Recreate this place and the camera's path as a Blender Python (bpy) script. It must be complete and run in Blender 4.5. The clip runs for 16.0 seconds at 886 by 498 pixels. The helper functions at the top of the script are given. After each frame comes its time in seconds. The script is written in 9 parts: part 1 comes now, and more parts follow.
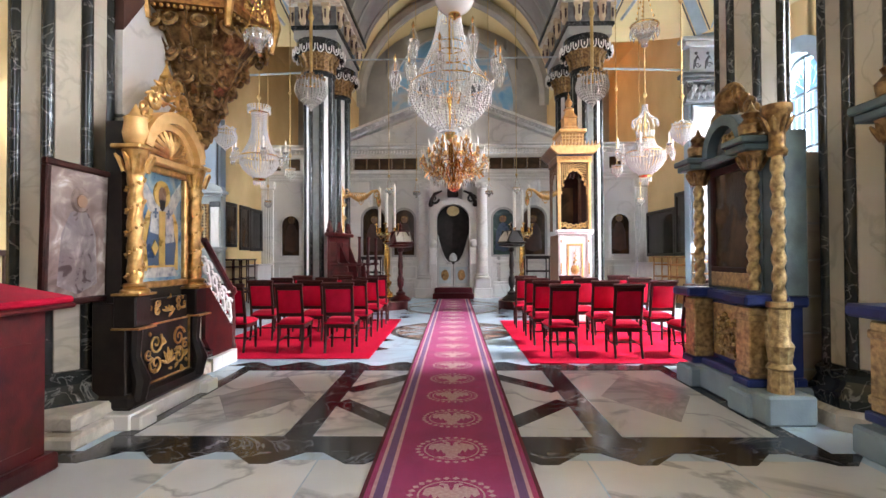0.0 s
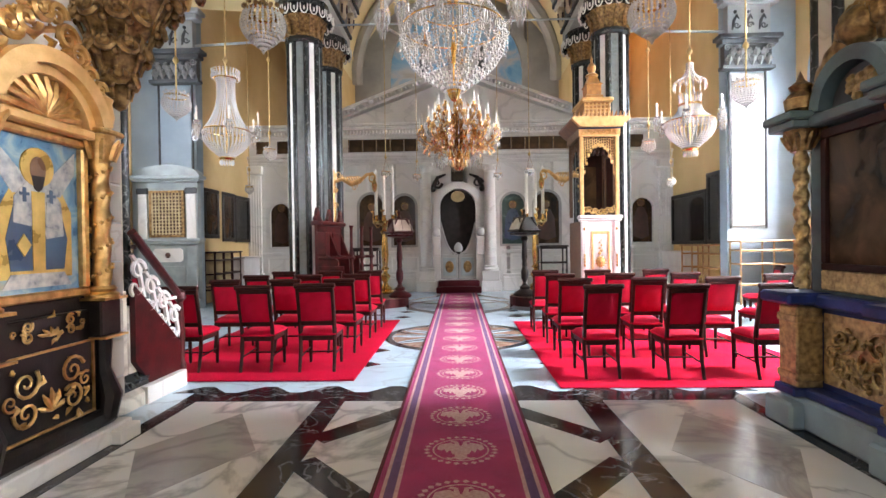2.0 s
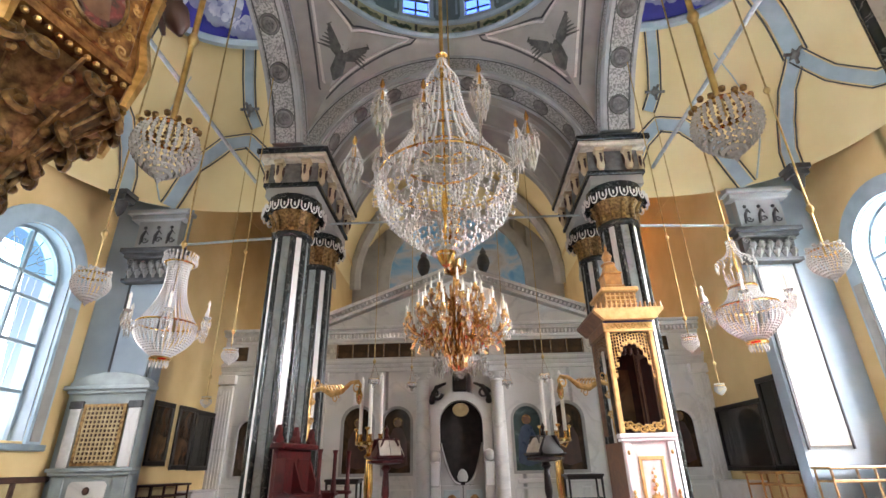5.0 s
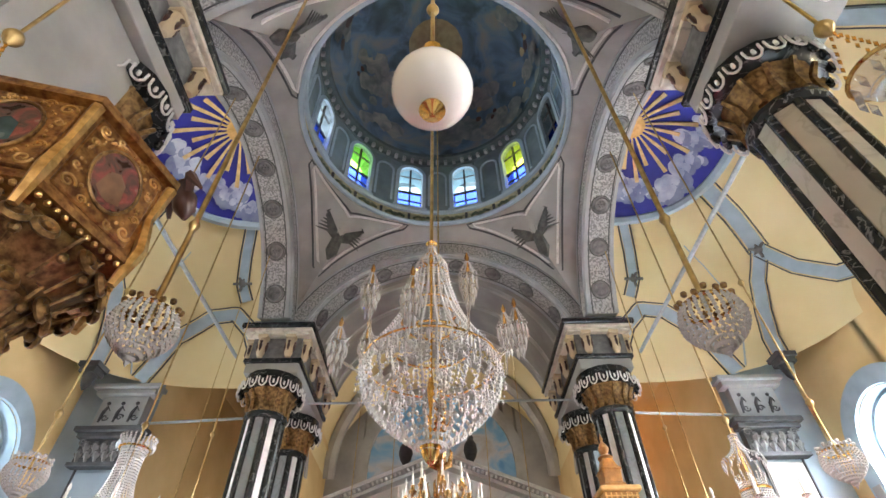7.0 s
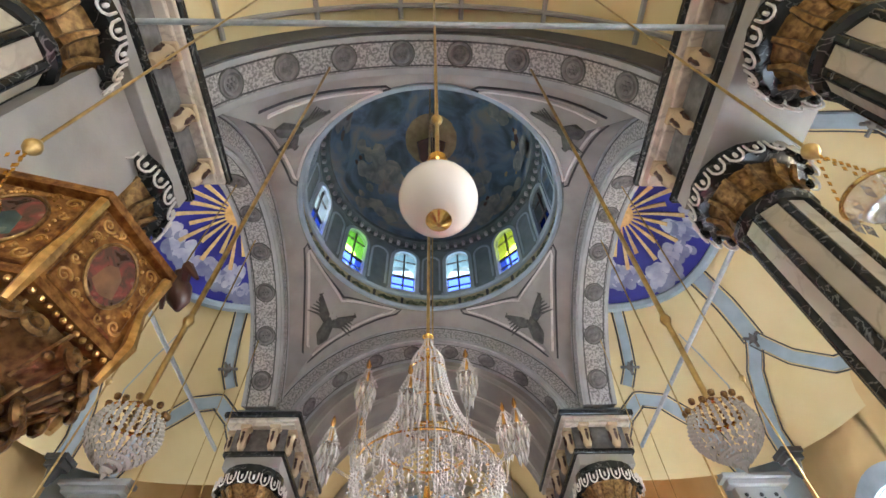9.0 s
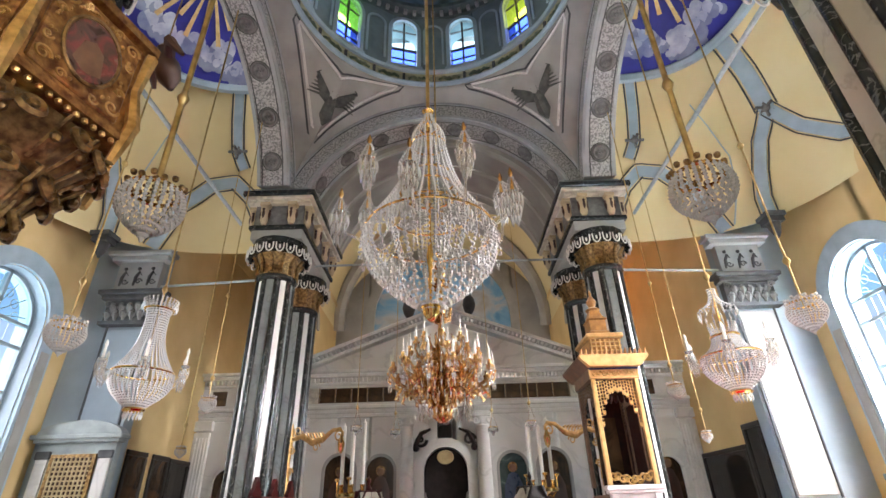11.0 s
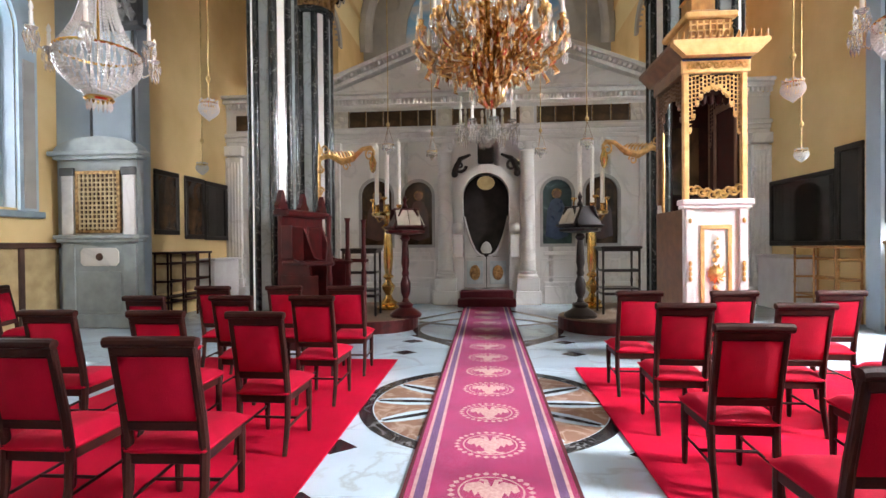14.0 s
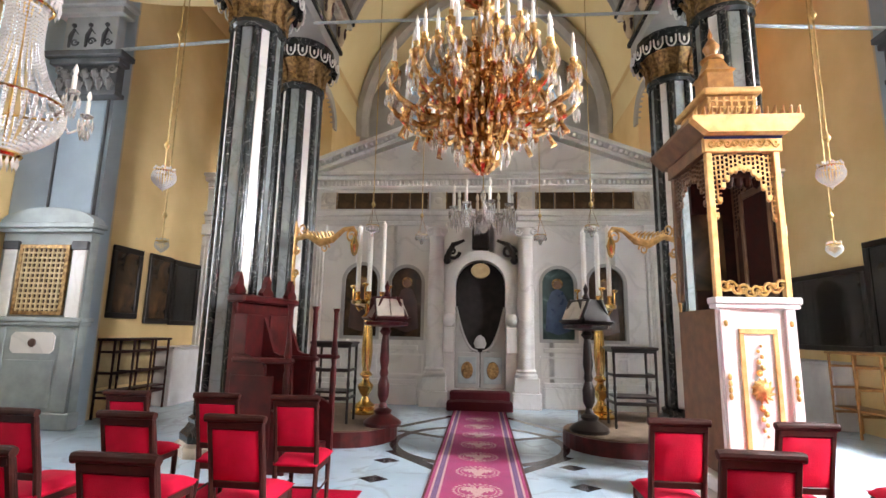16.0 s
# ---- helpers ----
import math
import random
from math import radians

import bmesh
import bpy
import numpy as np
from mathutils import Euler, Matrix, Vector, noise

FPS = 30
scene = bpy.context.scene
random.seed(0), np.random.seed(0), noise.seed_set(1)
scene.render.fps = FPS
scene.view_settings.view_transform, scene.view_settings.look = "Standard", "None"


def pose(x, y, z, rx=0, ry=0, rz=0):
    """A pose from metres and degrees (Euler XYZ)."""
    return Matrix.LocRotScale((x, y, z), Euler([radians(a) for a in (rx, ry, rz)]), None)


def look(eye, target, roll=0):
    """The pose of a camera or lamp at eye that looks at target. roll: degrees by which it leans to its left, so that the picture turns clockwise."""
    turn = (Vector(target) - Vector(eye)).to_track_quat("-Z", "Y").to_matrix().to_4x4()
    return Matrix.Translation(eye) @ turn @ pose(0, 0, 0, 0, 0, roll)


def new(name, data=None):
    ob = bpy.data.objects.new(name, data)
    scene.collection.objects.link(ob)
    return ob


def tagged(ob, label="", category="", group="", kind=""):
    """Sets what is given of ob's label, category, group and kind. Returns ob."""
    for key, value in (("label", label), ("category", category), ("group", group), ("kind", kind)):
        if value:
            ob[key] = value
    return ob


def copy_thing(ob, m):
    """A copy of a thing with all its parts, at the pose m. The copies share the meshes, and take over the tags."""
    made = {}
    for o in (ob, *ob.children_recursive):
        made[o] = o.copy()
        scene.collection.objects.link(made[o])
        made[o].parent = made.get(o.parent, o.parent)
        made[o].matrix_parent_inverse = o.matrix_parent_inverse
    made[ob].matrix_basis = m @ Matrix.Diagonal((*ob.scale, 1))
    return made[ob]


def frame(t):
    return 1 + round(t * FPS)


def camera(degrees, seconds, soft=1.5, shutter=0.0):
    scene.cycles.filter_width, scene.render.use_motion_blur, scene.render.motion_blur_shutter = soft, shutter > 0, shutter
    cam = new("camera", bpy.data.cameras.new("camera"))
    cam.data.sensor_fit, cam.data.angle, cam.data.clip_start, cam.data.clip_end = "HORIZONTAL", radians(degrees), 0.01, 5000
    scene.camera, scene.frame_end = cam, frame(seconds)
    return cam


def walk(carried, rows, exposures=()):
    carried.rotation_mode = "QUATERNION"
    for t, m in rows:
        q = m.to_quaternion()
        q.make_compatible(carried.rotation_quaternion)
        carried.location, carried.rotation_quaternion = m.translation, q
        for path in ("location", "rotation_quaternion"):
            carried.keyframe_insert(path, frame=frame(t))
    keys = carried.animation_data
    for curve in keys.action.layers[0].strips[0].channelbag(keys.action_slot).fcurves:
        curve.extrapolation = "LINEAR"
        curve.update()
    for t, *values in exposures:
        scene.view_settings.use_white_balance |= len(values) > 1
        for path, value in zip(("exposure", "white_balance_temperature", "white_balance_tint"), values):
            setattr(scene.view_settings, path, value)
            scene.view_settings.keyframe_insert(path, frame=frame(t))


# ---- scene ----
cam = camera(84.1, 16.0)
PATH = [
    (0, (0.023, 0.681, 1.368), (-0.021, 2.68, 1.398), -0.3),
    (0.5, (-0.003, 1.04, 1.353), (-0.025, 3.039, 1.325), -0.5),
    (1, (-0.05, 1.362, 1.375), (-0.062, 3.361, 1.316), -0.3),
    (1.5, (-0.058, 1.653, 1.396), (-0.098, 3.652, 1.336), -0.8),
    (2, (0.003, 2.11, 1.429), (-0.06, 4.109, 1.41), -0.8),
    (2.5, (-0.031, 2.5, 1.434), (-0.085, 4.499, 1.478), -0.3),
    (3, (-0.066, 2.872, 1.458), (-0.136, 4.867, 1.586), -0.5),
    (3.2, (-0.087, 2.999, 1.464), (-0.157, 4.991, 1.629), -0.2),
    (5.3, (0.077, 3.846, 1.577), (0.025, 5.628, 2.484), -1.4),
    (5.5, (0.071, 3.859, 1.593), (0.029, 5.611, 2.558), -1.4),
    (6, (0.077, 3.863, 1.618), (0.054, 5.515, 2.745), -1.3),
    (6.5, (0.066, 3.853, 1.621), (0.061, 5.396, 2.894), -1.1),
    (7, (0.067, 3.827, 1.65), (0.076, 5.262, 3.042), -1.0),
    (7.5, (0.081, 3.821, 1.664), (0.1, 5.14, 3.167), -0.9),
    (8, (0.047, 3.775, 1.682), (0.085, 4.976, 3.28), -1.4),
    (8.2, (0.035, 3.775, 1.693), (0.076, 4.94, 3.319), -1.5),
    (10.3, (0.002, 3.705, 1.781), (0.051, 5.199, 3.11), -1.8),
    (10.5, (0.014, 3.711, 1.748), (0.053, 5.287, 2.979), -1.9),
    (10.8, (0.05, 3.724, 1.688), (0.065, 5.416, 2.754), -1.8),
    (11, (0.078, 3.736, 1.657), (0.08, 5.499, 2.602), -1.7),
    (11.5, (0.108, 3.82, 1.61), (0.071, 5.719, 2.238), -1.5),
    (12, (0.066, 4.062, 1.525), (-0.007, 6.024, 1.903), -1.3),
    (12.5, (-0.027, 4.314, 1.469), (-0.117, 6.301, 1.673), -1.2),
    (13, (0.065, 4.663, 1.464), (-0.056, 6.658, 1.554), -1.1),
    (13.5, (0.068, 4.968, 1.414), (-0.071, 6.963, 1.427), -0.5),
    (14, (-0.023, 5.315, 1.443), (-0.195, 7.308, 1.421), -0.5),
    (14.5, (0.002, 5.667, 1.429), (-0.247, 7.651, 1.44), -0.6),
    (15, (0.036, 5.92, 1.448), (-0.228, 7.902, 1.492), -0.1),
    (15.5, (0.021, 6.154, 1.472), (-0.19, 8.138, 1.616), 0.6),
    (16, (0.033, 6.308, 1.553), (-0.126, 8.275, 1.883), 1.1),
]
walk(cam, [(t, look(eye, target, roll)) for t, eye, target, roll in PATH], [(0.0, 0.82, 6700, 20), (2.0, 0.88, 6800, 20), (3.0, 0.82, 6850, 20), (5.5, 0.66, 7100, 20), (8.0, 0.76, 7100, 20), (11.0, 0.60, 7100, 20), (12.0, 0.60, 7100, 20), (14.0, 0.56, 7100, 20), (16.0, 0.84, 7100, 20)])

# ---- light ----
world = bpy.data.worlds.new("sky")
scene.world = world
world.use_nodes = True
wn = world.node_tree.nodes
sky = wn.new("ShaderNodeTexSky")
sky.sky_type = "NISHITA"
sky.sun_disc = False
sky.sun_elevation = radians(55)
sky.sun_rotation = radians(116.6)
wn["Background"].inputs[1].default_value = 0.15
world.node_tree.links.new(sky.outputs[0], wn["Background"].inputs[0])
sun_data = bpy.data.lights.new("sun", "SUN")
sun_data.energy = 5.0
sun_data.angle = radians(0.5)
sun_data.color = (1.0, 0.95, 0.87)
new("sun", sun_data).matrix_world = look((25.6, -12.8, 41), (0, 0, 0))


def window_light(eye, target, w, h, power, color=(0.86, 0.94, 1.0)):
    d = bpy.data.lights.new("window_light", "AREA")
    d.shape, d.size, d.size_y, d.energy, d.color = "RECTANGLE", w, h, power, color
    new("window_light", d).matrix_world = look(eye, target)


for wy, p_south, p_north in ((12.0, 4400, 130), (7.3, 7600, 130)):
    window_light((9.5, wy - 0.4, 6.3), (5.2, wy + 1.0, 0.5), 1.9, 3.0, p_south)
    window_light((-8.75, wy, 4.1), (3, wy - 0.6, 5.5), 1.7, 3.6, p_north)
# lamps at unseen west-end windows, added to fill the near bay
window_light((0, -5.4, 4.5), (0, 5, 2.5), 2.6, 3.0, 100)
for side in (-1, 1):
    window_light((side * 8.75, 0.5, 4.1), (0, 0.5, 2.5), 1.6, 3.4, 480 if side > 0 else 35)
window_light((4.8, 21.4, 8.4), (4.8, 15, 7.4), 1.0, 1.6, 14, (1.0, 0.80, 0.55))
# fill lamps for the sanctuary vault, added in openings hidden by the screen
for side in (-1, 1):
    window_light((side * 2.2, 21.45, 2.6), (side * 1.4, 17.5, 8.5), 1.1, 2.2, 110, (1.0, 0.95, 0.86))

# ---- materials ----


def mat(name, c1, c2=None, rough=0.5, metal=0.0, scale=6.0, detail=4.0, bump=0.0, bscale=60.0, spread=(0.35, 0.65), vary=0.0, rvar=0.1, coat=0.0, spec=0.5):
    """A two-colour mottled surface with fine relief."""
    m = bpy.data.materials.new(name)
    m.use_nodes = True
    n, l = m.node_tree.nodes, m.node_tree.links
    b = n["Principled BSDF"]
    tc = n.new("ShaderNodeTexCoord")
    no = n.new("ShaderNodeTexNoise")
    no.inputs["Scale"].default_value, no.inputs["Detail"].default_value = scale, detail
    l.new(tc.outputs["Object"], no.inputs["Vector"])
    ra = n.new("ShaderNodeValToRGB")
    ra.color_ramp.elements[0].position, ra.color_ramp.elements[1].position = spread
    c2 = c2 or tuple(v * 0.8 for v in c1)
    ra.color_ramp.elements[0].color, ra.color_ramp.elements[1].color = (*c2, 1), (*c1, 1)
    l.new(no.outputs["Fac"], ra.inputs["Fac"])
    col = ra.outputs["Color"]
    if vary:
        oi = n.new("ShaderNodeObjectInfo")
        mr = n.new("ShaderNodeMapRange")
        mr.inputs["To Min"].default_value, mr.inputs["To Max"].default_value = 1 - vary, 1 + vary
        l.new(oi.outputs["Random"], mr.inputs["Value"])
        hs = n.new("ShaderNodeHueSaturation")
        l.new(mr.outputs["Result"], hs.inputs["Value"])
        l.new(col, hs.inputs["Color"])
        col = hs.outputs["Color"]
    l.new(col, b.inputs["Base Color"])
    rr = n.new("ShaderNodeMapRange")
    rr.inputs["To Min"].default_value, rr.inputs["To Max"].default_value = max(rough - rvar, 0.02), min(rough + rvar, 1)
    l.new(no.outputs["Fac"], rr.inputs["Value"])
    l.new(rr.outputs["Result"], b.inputs["Roughness"])
    b.inputs["Metallic"].default_value = metal
    b.inputs["Coat Weight"].default_value = coat
    b.inputs["Specular IOR Level"].default_value = spec
    if bump:
        nb = n.new("ShaderNodeTexNoise")
        nb.inputs["Scale"].default_value, nb.inputs["Detail"].default_value = bscale, 3
        l.new(tc.outputs["Object"], nb.inputs["Vector"])
        bm_ = n.new("ShaderNodeBump")
        bm_.inputs["Strength"].default_value, bm_.inputs["Distance"].default_value = bump, 0.01
        l.new(nb.outputs["Fac"], bm_.inputs["Height"])
        l.new(bm_.outputs["Normal"], b.inputs["Normal"])
    return m


def marble(name, base, vein, rough=0.15, scale=1.6, width=0.06, cloud=None, vary=0.08, warp=2.5, coat=0.0):
    """Polished marble: clouded ground with thin branching veins."""
    m = mat(name, base, cloud or tuple(v * 0.86 for v in base), rough, 0, scale * 1.3, 6, vary=vary, rvar=0.05, coat=coat)
    n, l = m.node_tree.nodes, m.node_tree.links
    b = n["Principled BSDF"]
    tc = n.new("ShaderNodeTexCoord")
    oi = n.new("ShaderNodeObjectInfo")
    off = n.new("ShaderNodeVectorMath")
    off.operation = "MULTIPLY_ADD"
    off.inputs[1].default_value = (1, 1, 1)
    sc = n.new("ShaderNodeVectorMath")
    sc.operation = "SCALE"
    sc.inputs["Scale"].default_value = 37.0
    l.new(oi.outputs["Random"], sc.inputs[0])
    l.new(tc.outputs["Object"], off.inputs[0])
    l.new(sc.outputs[0], off.inputs[2])
    no = n.new("ShaderNodeTexNoise")
    no.inputs["Scale"].default_value, no.inputs["Detail"].default_value, no.inputs["Distortion"].default_value = scale, 8, warp * 0.4
    l.new(off.outputs[0], no.inputs["Vector"])
    ma = n.new("ShaderNodeMath")
    ma.operation = "SUBTRACT"
    ma.inputs[1].default_value = 0.5
    l.new(no.outputs["Fac"], ma.inputs[0])
    ab = n.new("ShaderNodeMath")
    ab.operation = "ABSOLUTE"
    l.new(ma.outputs[0], ab.inputs[0])
    mr = n.new("ShaderNodeMapRange")
    mr.inputs["From Min"].default_value, mr.inputs["From Max"].default_value = 0.0, width
    mr.inputs["To Min"].default_value, mr.inputs["To Max"].default_value = 0.85, 0.0
    l.new(ab.outputs[0], mr.inputs["Value"])
    mx = n.new("ShaderNodeMix")
    mx.data_type = "RGBA"
    mx.inputs["B"].default_value = (*vein, 1)
    old = b.inputs["Base Color"].links[0].from_socket
    l.new(mr.outputs["Result"], mx.inputs["Factor"])
    l.new(old, mx.inputs["A"])
    l.new(mx.outputs["Result"], b.inputs["Base Color"])
    return m


def glass(name, color, rough=0.02, trans=1.0, ior=1.45):
    m = bpy.data.materials.new(name)
    m.use_nodes = True
    b = m.node_tree.nodes["Principled BSDF"]
    b.inputs["Base Color"].default_value = (*color, 1)
    b.inputs["Roughness"].default_value = rough
    b.inputs["Transmission Weight"].default_value = trans
    b.inputs["IOR"].default_value = ior
    return m


def painting(name, stops, scale=3.0, rough=0.35, warp=1.0):
    """Oil paint in loose patches of several colours."""
    m = mat(name, (0.5, 0.5, 0.5), rough=rough, scale=scale, detail=5, bump=0.15, bscale=90)
    ra = [x for x in m.node_tree.nodes if x.type == "VALTORGB"][0].color_ramp
    ra.elements[0].position, ra.elements[1].position = 0.3, 0.72
    ra.elements[0].color, ra.elements[1].color = (*stops[0], 1), (*stops[-1], 1)
    for i, c in enumerate(stops[1:-1]):
        e = ra.elements.new(0.3 + 0.42 * (i + 1) / (len(stops) - 1))
        e.color = (*c, 1)
    [x for x in m.node_tree.nodes if x.type == "TEX_NOISE"][0].inputs["Distortion"].default_value = warp
    return m


M_FLOOR = marble("floor_white_marble", (0.74, 0.75, 0.75), (0.36, 0.37, 0.39), 0.11, 0.9, 0.035)
M_FLOORB = marble("floor_bluish_marble", (0.51, 0.66, 0.77), (0.40, 0.47, 0.53), 0.11, 0.9, 0.026)
M_FGREY = marble("floor_grey_marble", (0.50, 0.50, 0.50), (0.30, 0.30, 0.31), 0.18, 1.2, 0.06)
M_BLACK = marble("black_marble", (0.014, 0.015, 0.018), (0.25, 0.25, 0.26), 0.14, 2.2, 0.014, (0.03, 0.03, 0.034))
M_BROWNM = marble("rust_marble", (0.30, 0.175, 0.125), (0.44, 0.33, 0.27), 0.2, 3.0, 0.05)
M_WHITE = marble("white_marble", (0.76, 0.74, 0.71), (0.62, 0.60, 0.57), 0.36, 0.8, 0.03, (0.68, 0.66, 0.62))
M_CREAM = marble("cream_marble", (0.72, 0.66, 0.56), (0.45, 0.40, 0.34), 0.28, 1.6, 0.05)
M_STRIPEB = marble("black_veined_column_marble", (0.016, 0.019, 0.019), (0.17, 0.18, 0.175), 0.16, 4.0, 0.018, (0.03, 0.034, 0.034))
M_STRIPEG = marble("grey_column_marble", (0.30, 0.34, 0.34), (0.20, 0.22, 0.22), 0.2, 3.0, 0.03)
M_COLW = marble("cream_column_marble", (0.52, 0.47, 0.38), (0.40, 0.36, 0.29), 0.24, 1.6, 0.03)
M_PULPIT = mat("reddish_old_gilding", (0.52, 0.265, 0.085), (0.19, 0.075, 0.03), 0.38, 0.75, 16, bump=0.4, bscale=60, rvar=0.15)
M_GREYST = mat("grey_painted_stone", (0.44, 0.46, 0.47), (0.35, 0.37, 0.38), 0.75, 0, 2.5, bump=0.25, bscale=40)
M_GREYDK = mat("dark_grey_stone", (0.085, 0.09, 0.095), (0.05, 0.055, 0.06), 0.6, 0, 5, bump=0.3, bscale=50)
M_BLUEGREY = mat("pale_blue_plaster", (0.36, 0.44, 0.50), (0.29, 0.36, 0.42), 0.8, 0, 1.4, bump=0.12, bscale=30)
M_BLUETRIM = mat("pale_blue_rib_paint", (0.42, 0.54, 0.62), (0.34, 0.45, 0.53), 0.75, 0, 3, bump=0.1)
M_YELLOW = mat("ochre_yellow_plaster", (0.78, 0.58, 0.29), (0.68, 0.48, 0.22), 0.85, 0, 0.9, bump=0.12, bscale=25)
M_CREAMP = mat("pale_yellow_plaster", (0.84, 0.72, 0.42), (0.78, 0.64, 0.34), 0.85, 0, 0.7, bump=0.1, bscale=25)
M_GREYW = mat("pale_grey_plaster", (0.43, 0.42, 0.395), (0.34, 0.33, 0.31), 0.75, 0, 1.8, bump=0.15, bscale=35)
M_STIPPLE = mat("stippled_grey_plaster", (0.50, 0.50, 0.49), (0.22, 0.22, 0.22), 0.7, 0, 26, 2, bump=0.6, bscale=60, spread=(0.42, 0.58))
# grey plaster in a darker tone that carries the soffit shade
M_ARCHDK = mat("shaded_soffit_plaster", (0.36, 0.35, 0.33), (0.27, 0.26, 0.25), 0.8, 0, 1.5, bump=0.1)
M_GOLD = mat("gilding", (0.80, 0.51, 0.21), (0.48, 0.27, 0.09), 0.36, 0.9, 14, bump=0.25, bscale=70, rvar=0.12)
M_GOLDD = mat("old_dark_gilding", (0.40, 0.245, 0.10), (0.13, 0.07, 0.03), 0.42, 0.8, 18, bump=0.4, bscale=60, rvar=0.15)
M_GOLDY = mat("yellow_gold_paint", (0.80, 0.50, 0.21), (0.64, 0.37, 0.13), 0.45, 0.3, 10, bump=0.15)
M_BRASS = mat("polished_brass", (0.90, 0.60, 0.22), (0.72, 0.42, 0.12), 0.2, 1.0, 9, rvar=0.08)
M_ROD = mat("brass_rod", (0.62, 0.45, 0.20), (0.40, 0.27, 0.11), 0.35, 0.9, 12)
M_WOODD = mat("dark_walnut", (0.040, 0.009, 0.006), (0.018, 0.005, 0.004), 0.5, 0, 9, 8, bump=0.15, bscale=90, spec=0.2)
M_MAHOG = mat("dark_red_mahogany", (0.085, 0.008, 0.009), (0.035, 0.005, 0.005), 0.38, 0, 7, 8, bump=0.15, bscale=80, spec=0.35)
M_BLACKW = mat("ebonised_wood", (0.020, 0.014, 0.011), (0.010, 0.007, 0.006), 0.35, 0, 10, bump=0.12, spec=0.35)
M_OAK = mat("honey_wood", (0.42, 0.25, 0.11), (0.28, 0.15, 0.06), 0.45, 0, 12, 8, bump=0.2)
M_TABLEW = mat("orange_brown_wood", (0.50, 0.24, 0.07), (0.32, 0.14, 0.04), 0.4, 0, 10, 8, bump=0.2)
M_RED = mat("red_velvet", (0.46, 0.004, 0.030), (0.33, 0.003, 0.020), 0.85, 0, 5, bump=0.3, bscale=150, vary=0.08, spec=0.15)
M_CARPET = mat("bright_red_carpet", (0.52, 0.003, 0.032), (0.43, 0.003, 0.024), 0.95, 0, 3, bump=0.7, bscale=260, spec=0.1)
M_RUNNER = mat("crimson_runner", (0.42, 0.030, 0.11), (0.31, 0.02, 0.08), 0.95, 0, 4, bump=0.7, bscale=260, spec=0.15)
M_RUNPUR = mat("purple_runner_border", (0.13, 0.055, 0.15), (0.10, 0.04, 0.11), 0.95, 0, 30, bump=0.7, bscale=260)
M_RUNPINK = mat("beige_runner_weave", (0.62, 0.42, 0.38), (0.50, 0.26, 0.27), 0.95, 0, 40, bump=0.7, bscale=260)
for m_ in (M_RUNNER, M_RUNPUR):
    b_ = m_.node_tree.nodes["Principled BSDF"]
    b_.inputs["Sheen Weight"].default_value = 0.22
    b_.inputs["Sheen Roughness"].default_value = 0.4
    b_.inputs["Sheen Tint"].default_value = (0.75, 0.55, 1.0, 1)
M_RUNDARK = mat("dark_runner_edge", (0.11, 0.010, 0.018), None, 0.95, 0, 30, bump=0.6, bscale=260)
M_CRYST = glass("cut_crystal", (0.99, 0.97, 0.94), 0.015, 0.80, 1.6)
M_BEAD = glass("glittering_crystal_beads", (1.0, 0.985, 0.96), 0.03, 0.55, 1.6)
M_GRAND = glass("sparkling_cut_crystal", (1.0, 0.985, 0.96), 0.02, 0.58, 1.65)
# orange tint stands for sunlight on the aisle window's embrasure
M_ORANGE = glass("orange_stained_pane", (1.0, 0.42, 0.10), 0.1, 1.0, 1.01)
# cream ashlar toned down to carry the shadow on the pier walls
M_ASHLAR = marble("dull_ashlar_stone", (0.40, 0.365, 0.31), (0.30, 0.27, 0.23), 0.45, 1.4, 0.04)
M_COPPER = mat("copper_gilt_bronze", (0.82, 0.54, 0.27), (0.50, 0.28, 0.11), 0.24, 1.0, 22, bump=0.3, bscale=60, rvar=0.1)
M_BEIGE = mat("beige_plaster", (0.62, 0.50, 0.34), (0.52, 0.41, 0.27), 0.85, 0, 1.1, bump=0.12, bscale=25)
M_DRUM = mat("slate_blue_plaster", (0.21, 0.275, 0.30), (0.14, 0.19, 0.21), 0.75, 0, 2.2, bump=0.12, bscale=30)
M_CLOUDD = mat("grey_blue_cloud_paint", (0.30, 0.35, 0.50), (0.17, 0.20, 0.38), 0.6, 0, 3, bump=0.1)
M_PALEGOLD = mat("pale_gold_paint", (0.80, 0.60, 0.30), (0.66, 0.45, 0.18), 0.5, 0.15, 8, bump=0.1)
M_DOMEC = painting("grey_dome_cloud_paint", [(0.13, 0.16, 0.16), (0.25, 0.27, 0.26), (0.40, 0.38, 0.33)], 2.5, 0.6)
M_OPAL = mat("opal_glass", (0.86, 0.82, 0.76), (0.82, 0.77, 0.70), 0.15, 0, 2)
M_PANE = glass("window_pane", (0.90, 0.96, 1.0), 0.0, 1.0, 1.01)
M_PANEB = glass("blue_stained_pane", (0.62, 0.90, 1.0), 0.05, 1.0, 1.01)
M_PANEDB = glass("deep_blue_stained_pane", (0.04, 0.10, 0.62), 0.03, 1.0, 1.01)
M_PANEG = glass("green_stained_pane", (0.30, 0.85, 0.10), 0.05, 1.0, 1.01)
M_PANEY = glass("yellow_stained_pane", (0.85, 0.9, 0.08), 0.05, 1.0, 1.01)
M_DARKG = mat("dark_icon_glass", (0.012, 0.011, 0.010), (0.03, 0.024, 0.02), 0.12, 0, 3)
# near-black colour for the unlit depth behind the royal doors
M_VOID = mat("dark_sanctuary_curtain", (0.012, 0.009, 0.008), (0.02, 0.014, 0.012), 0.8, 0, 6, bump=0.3)
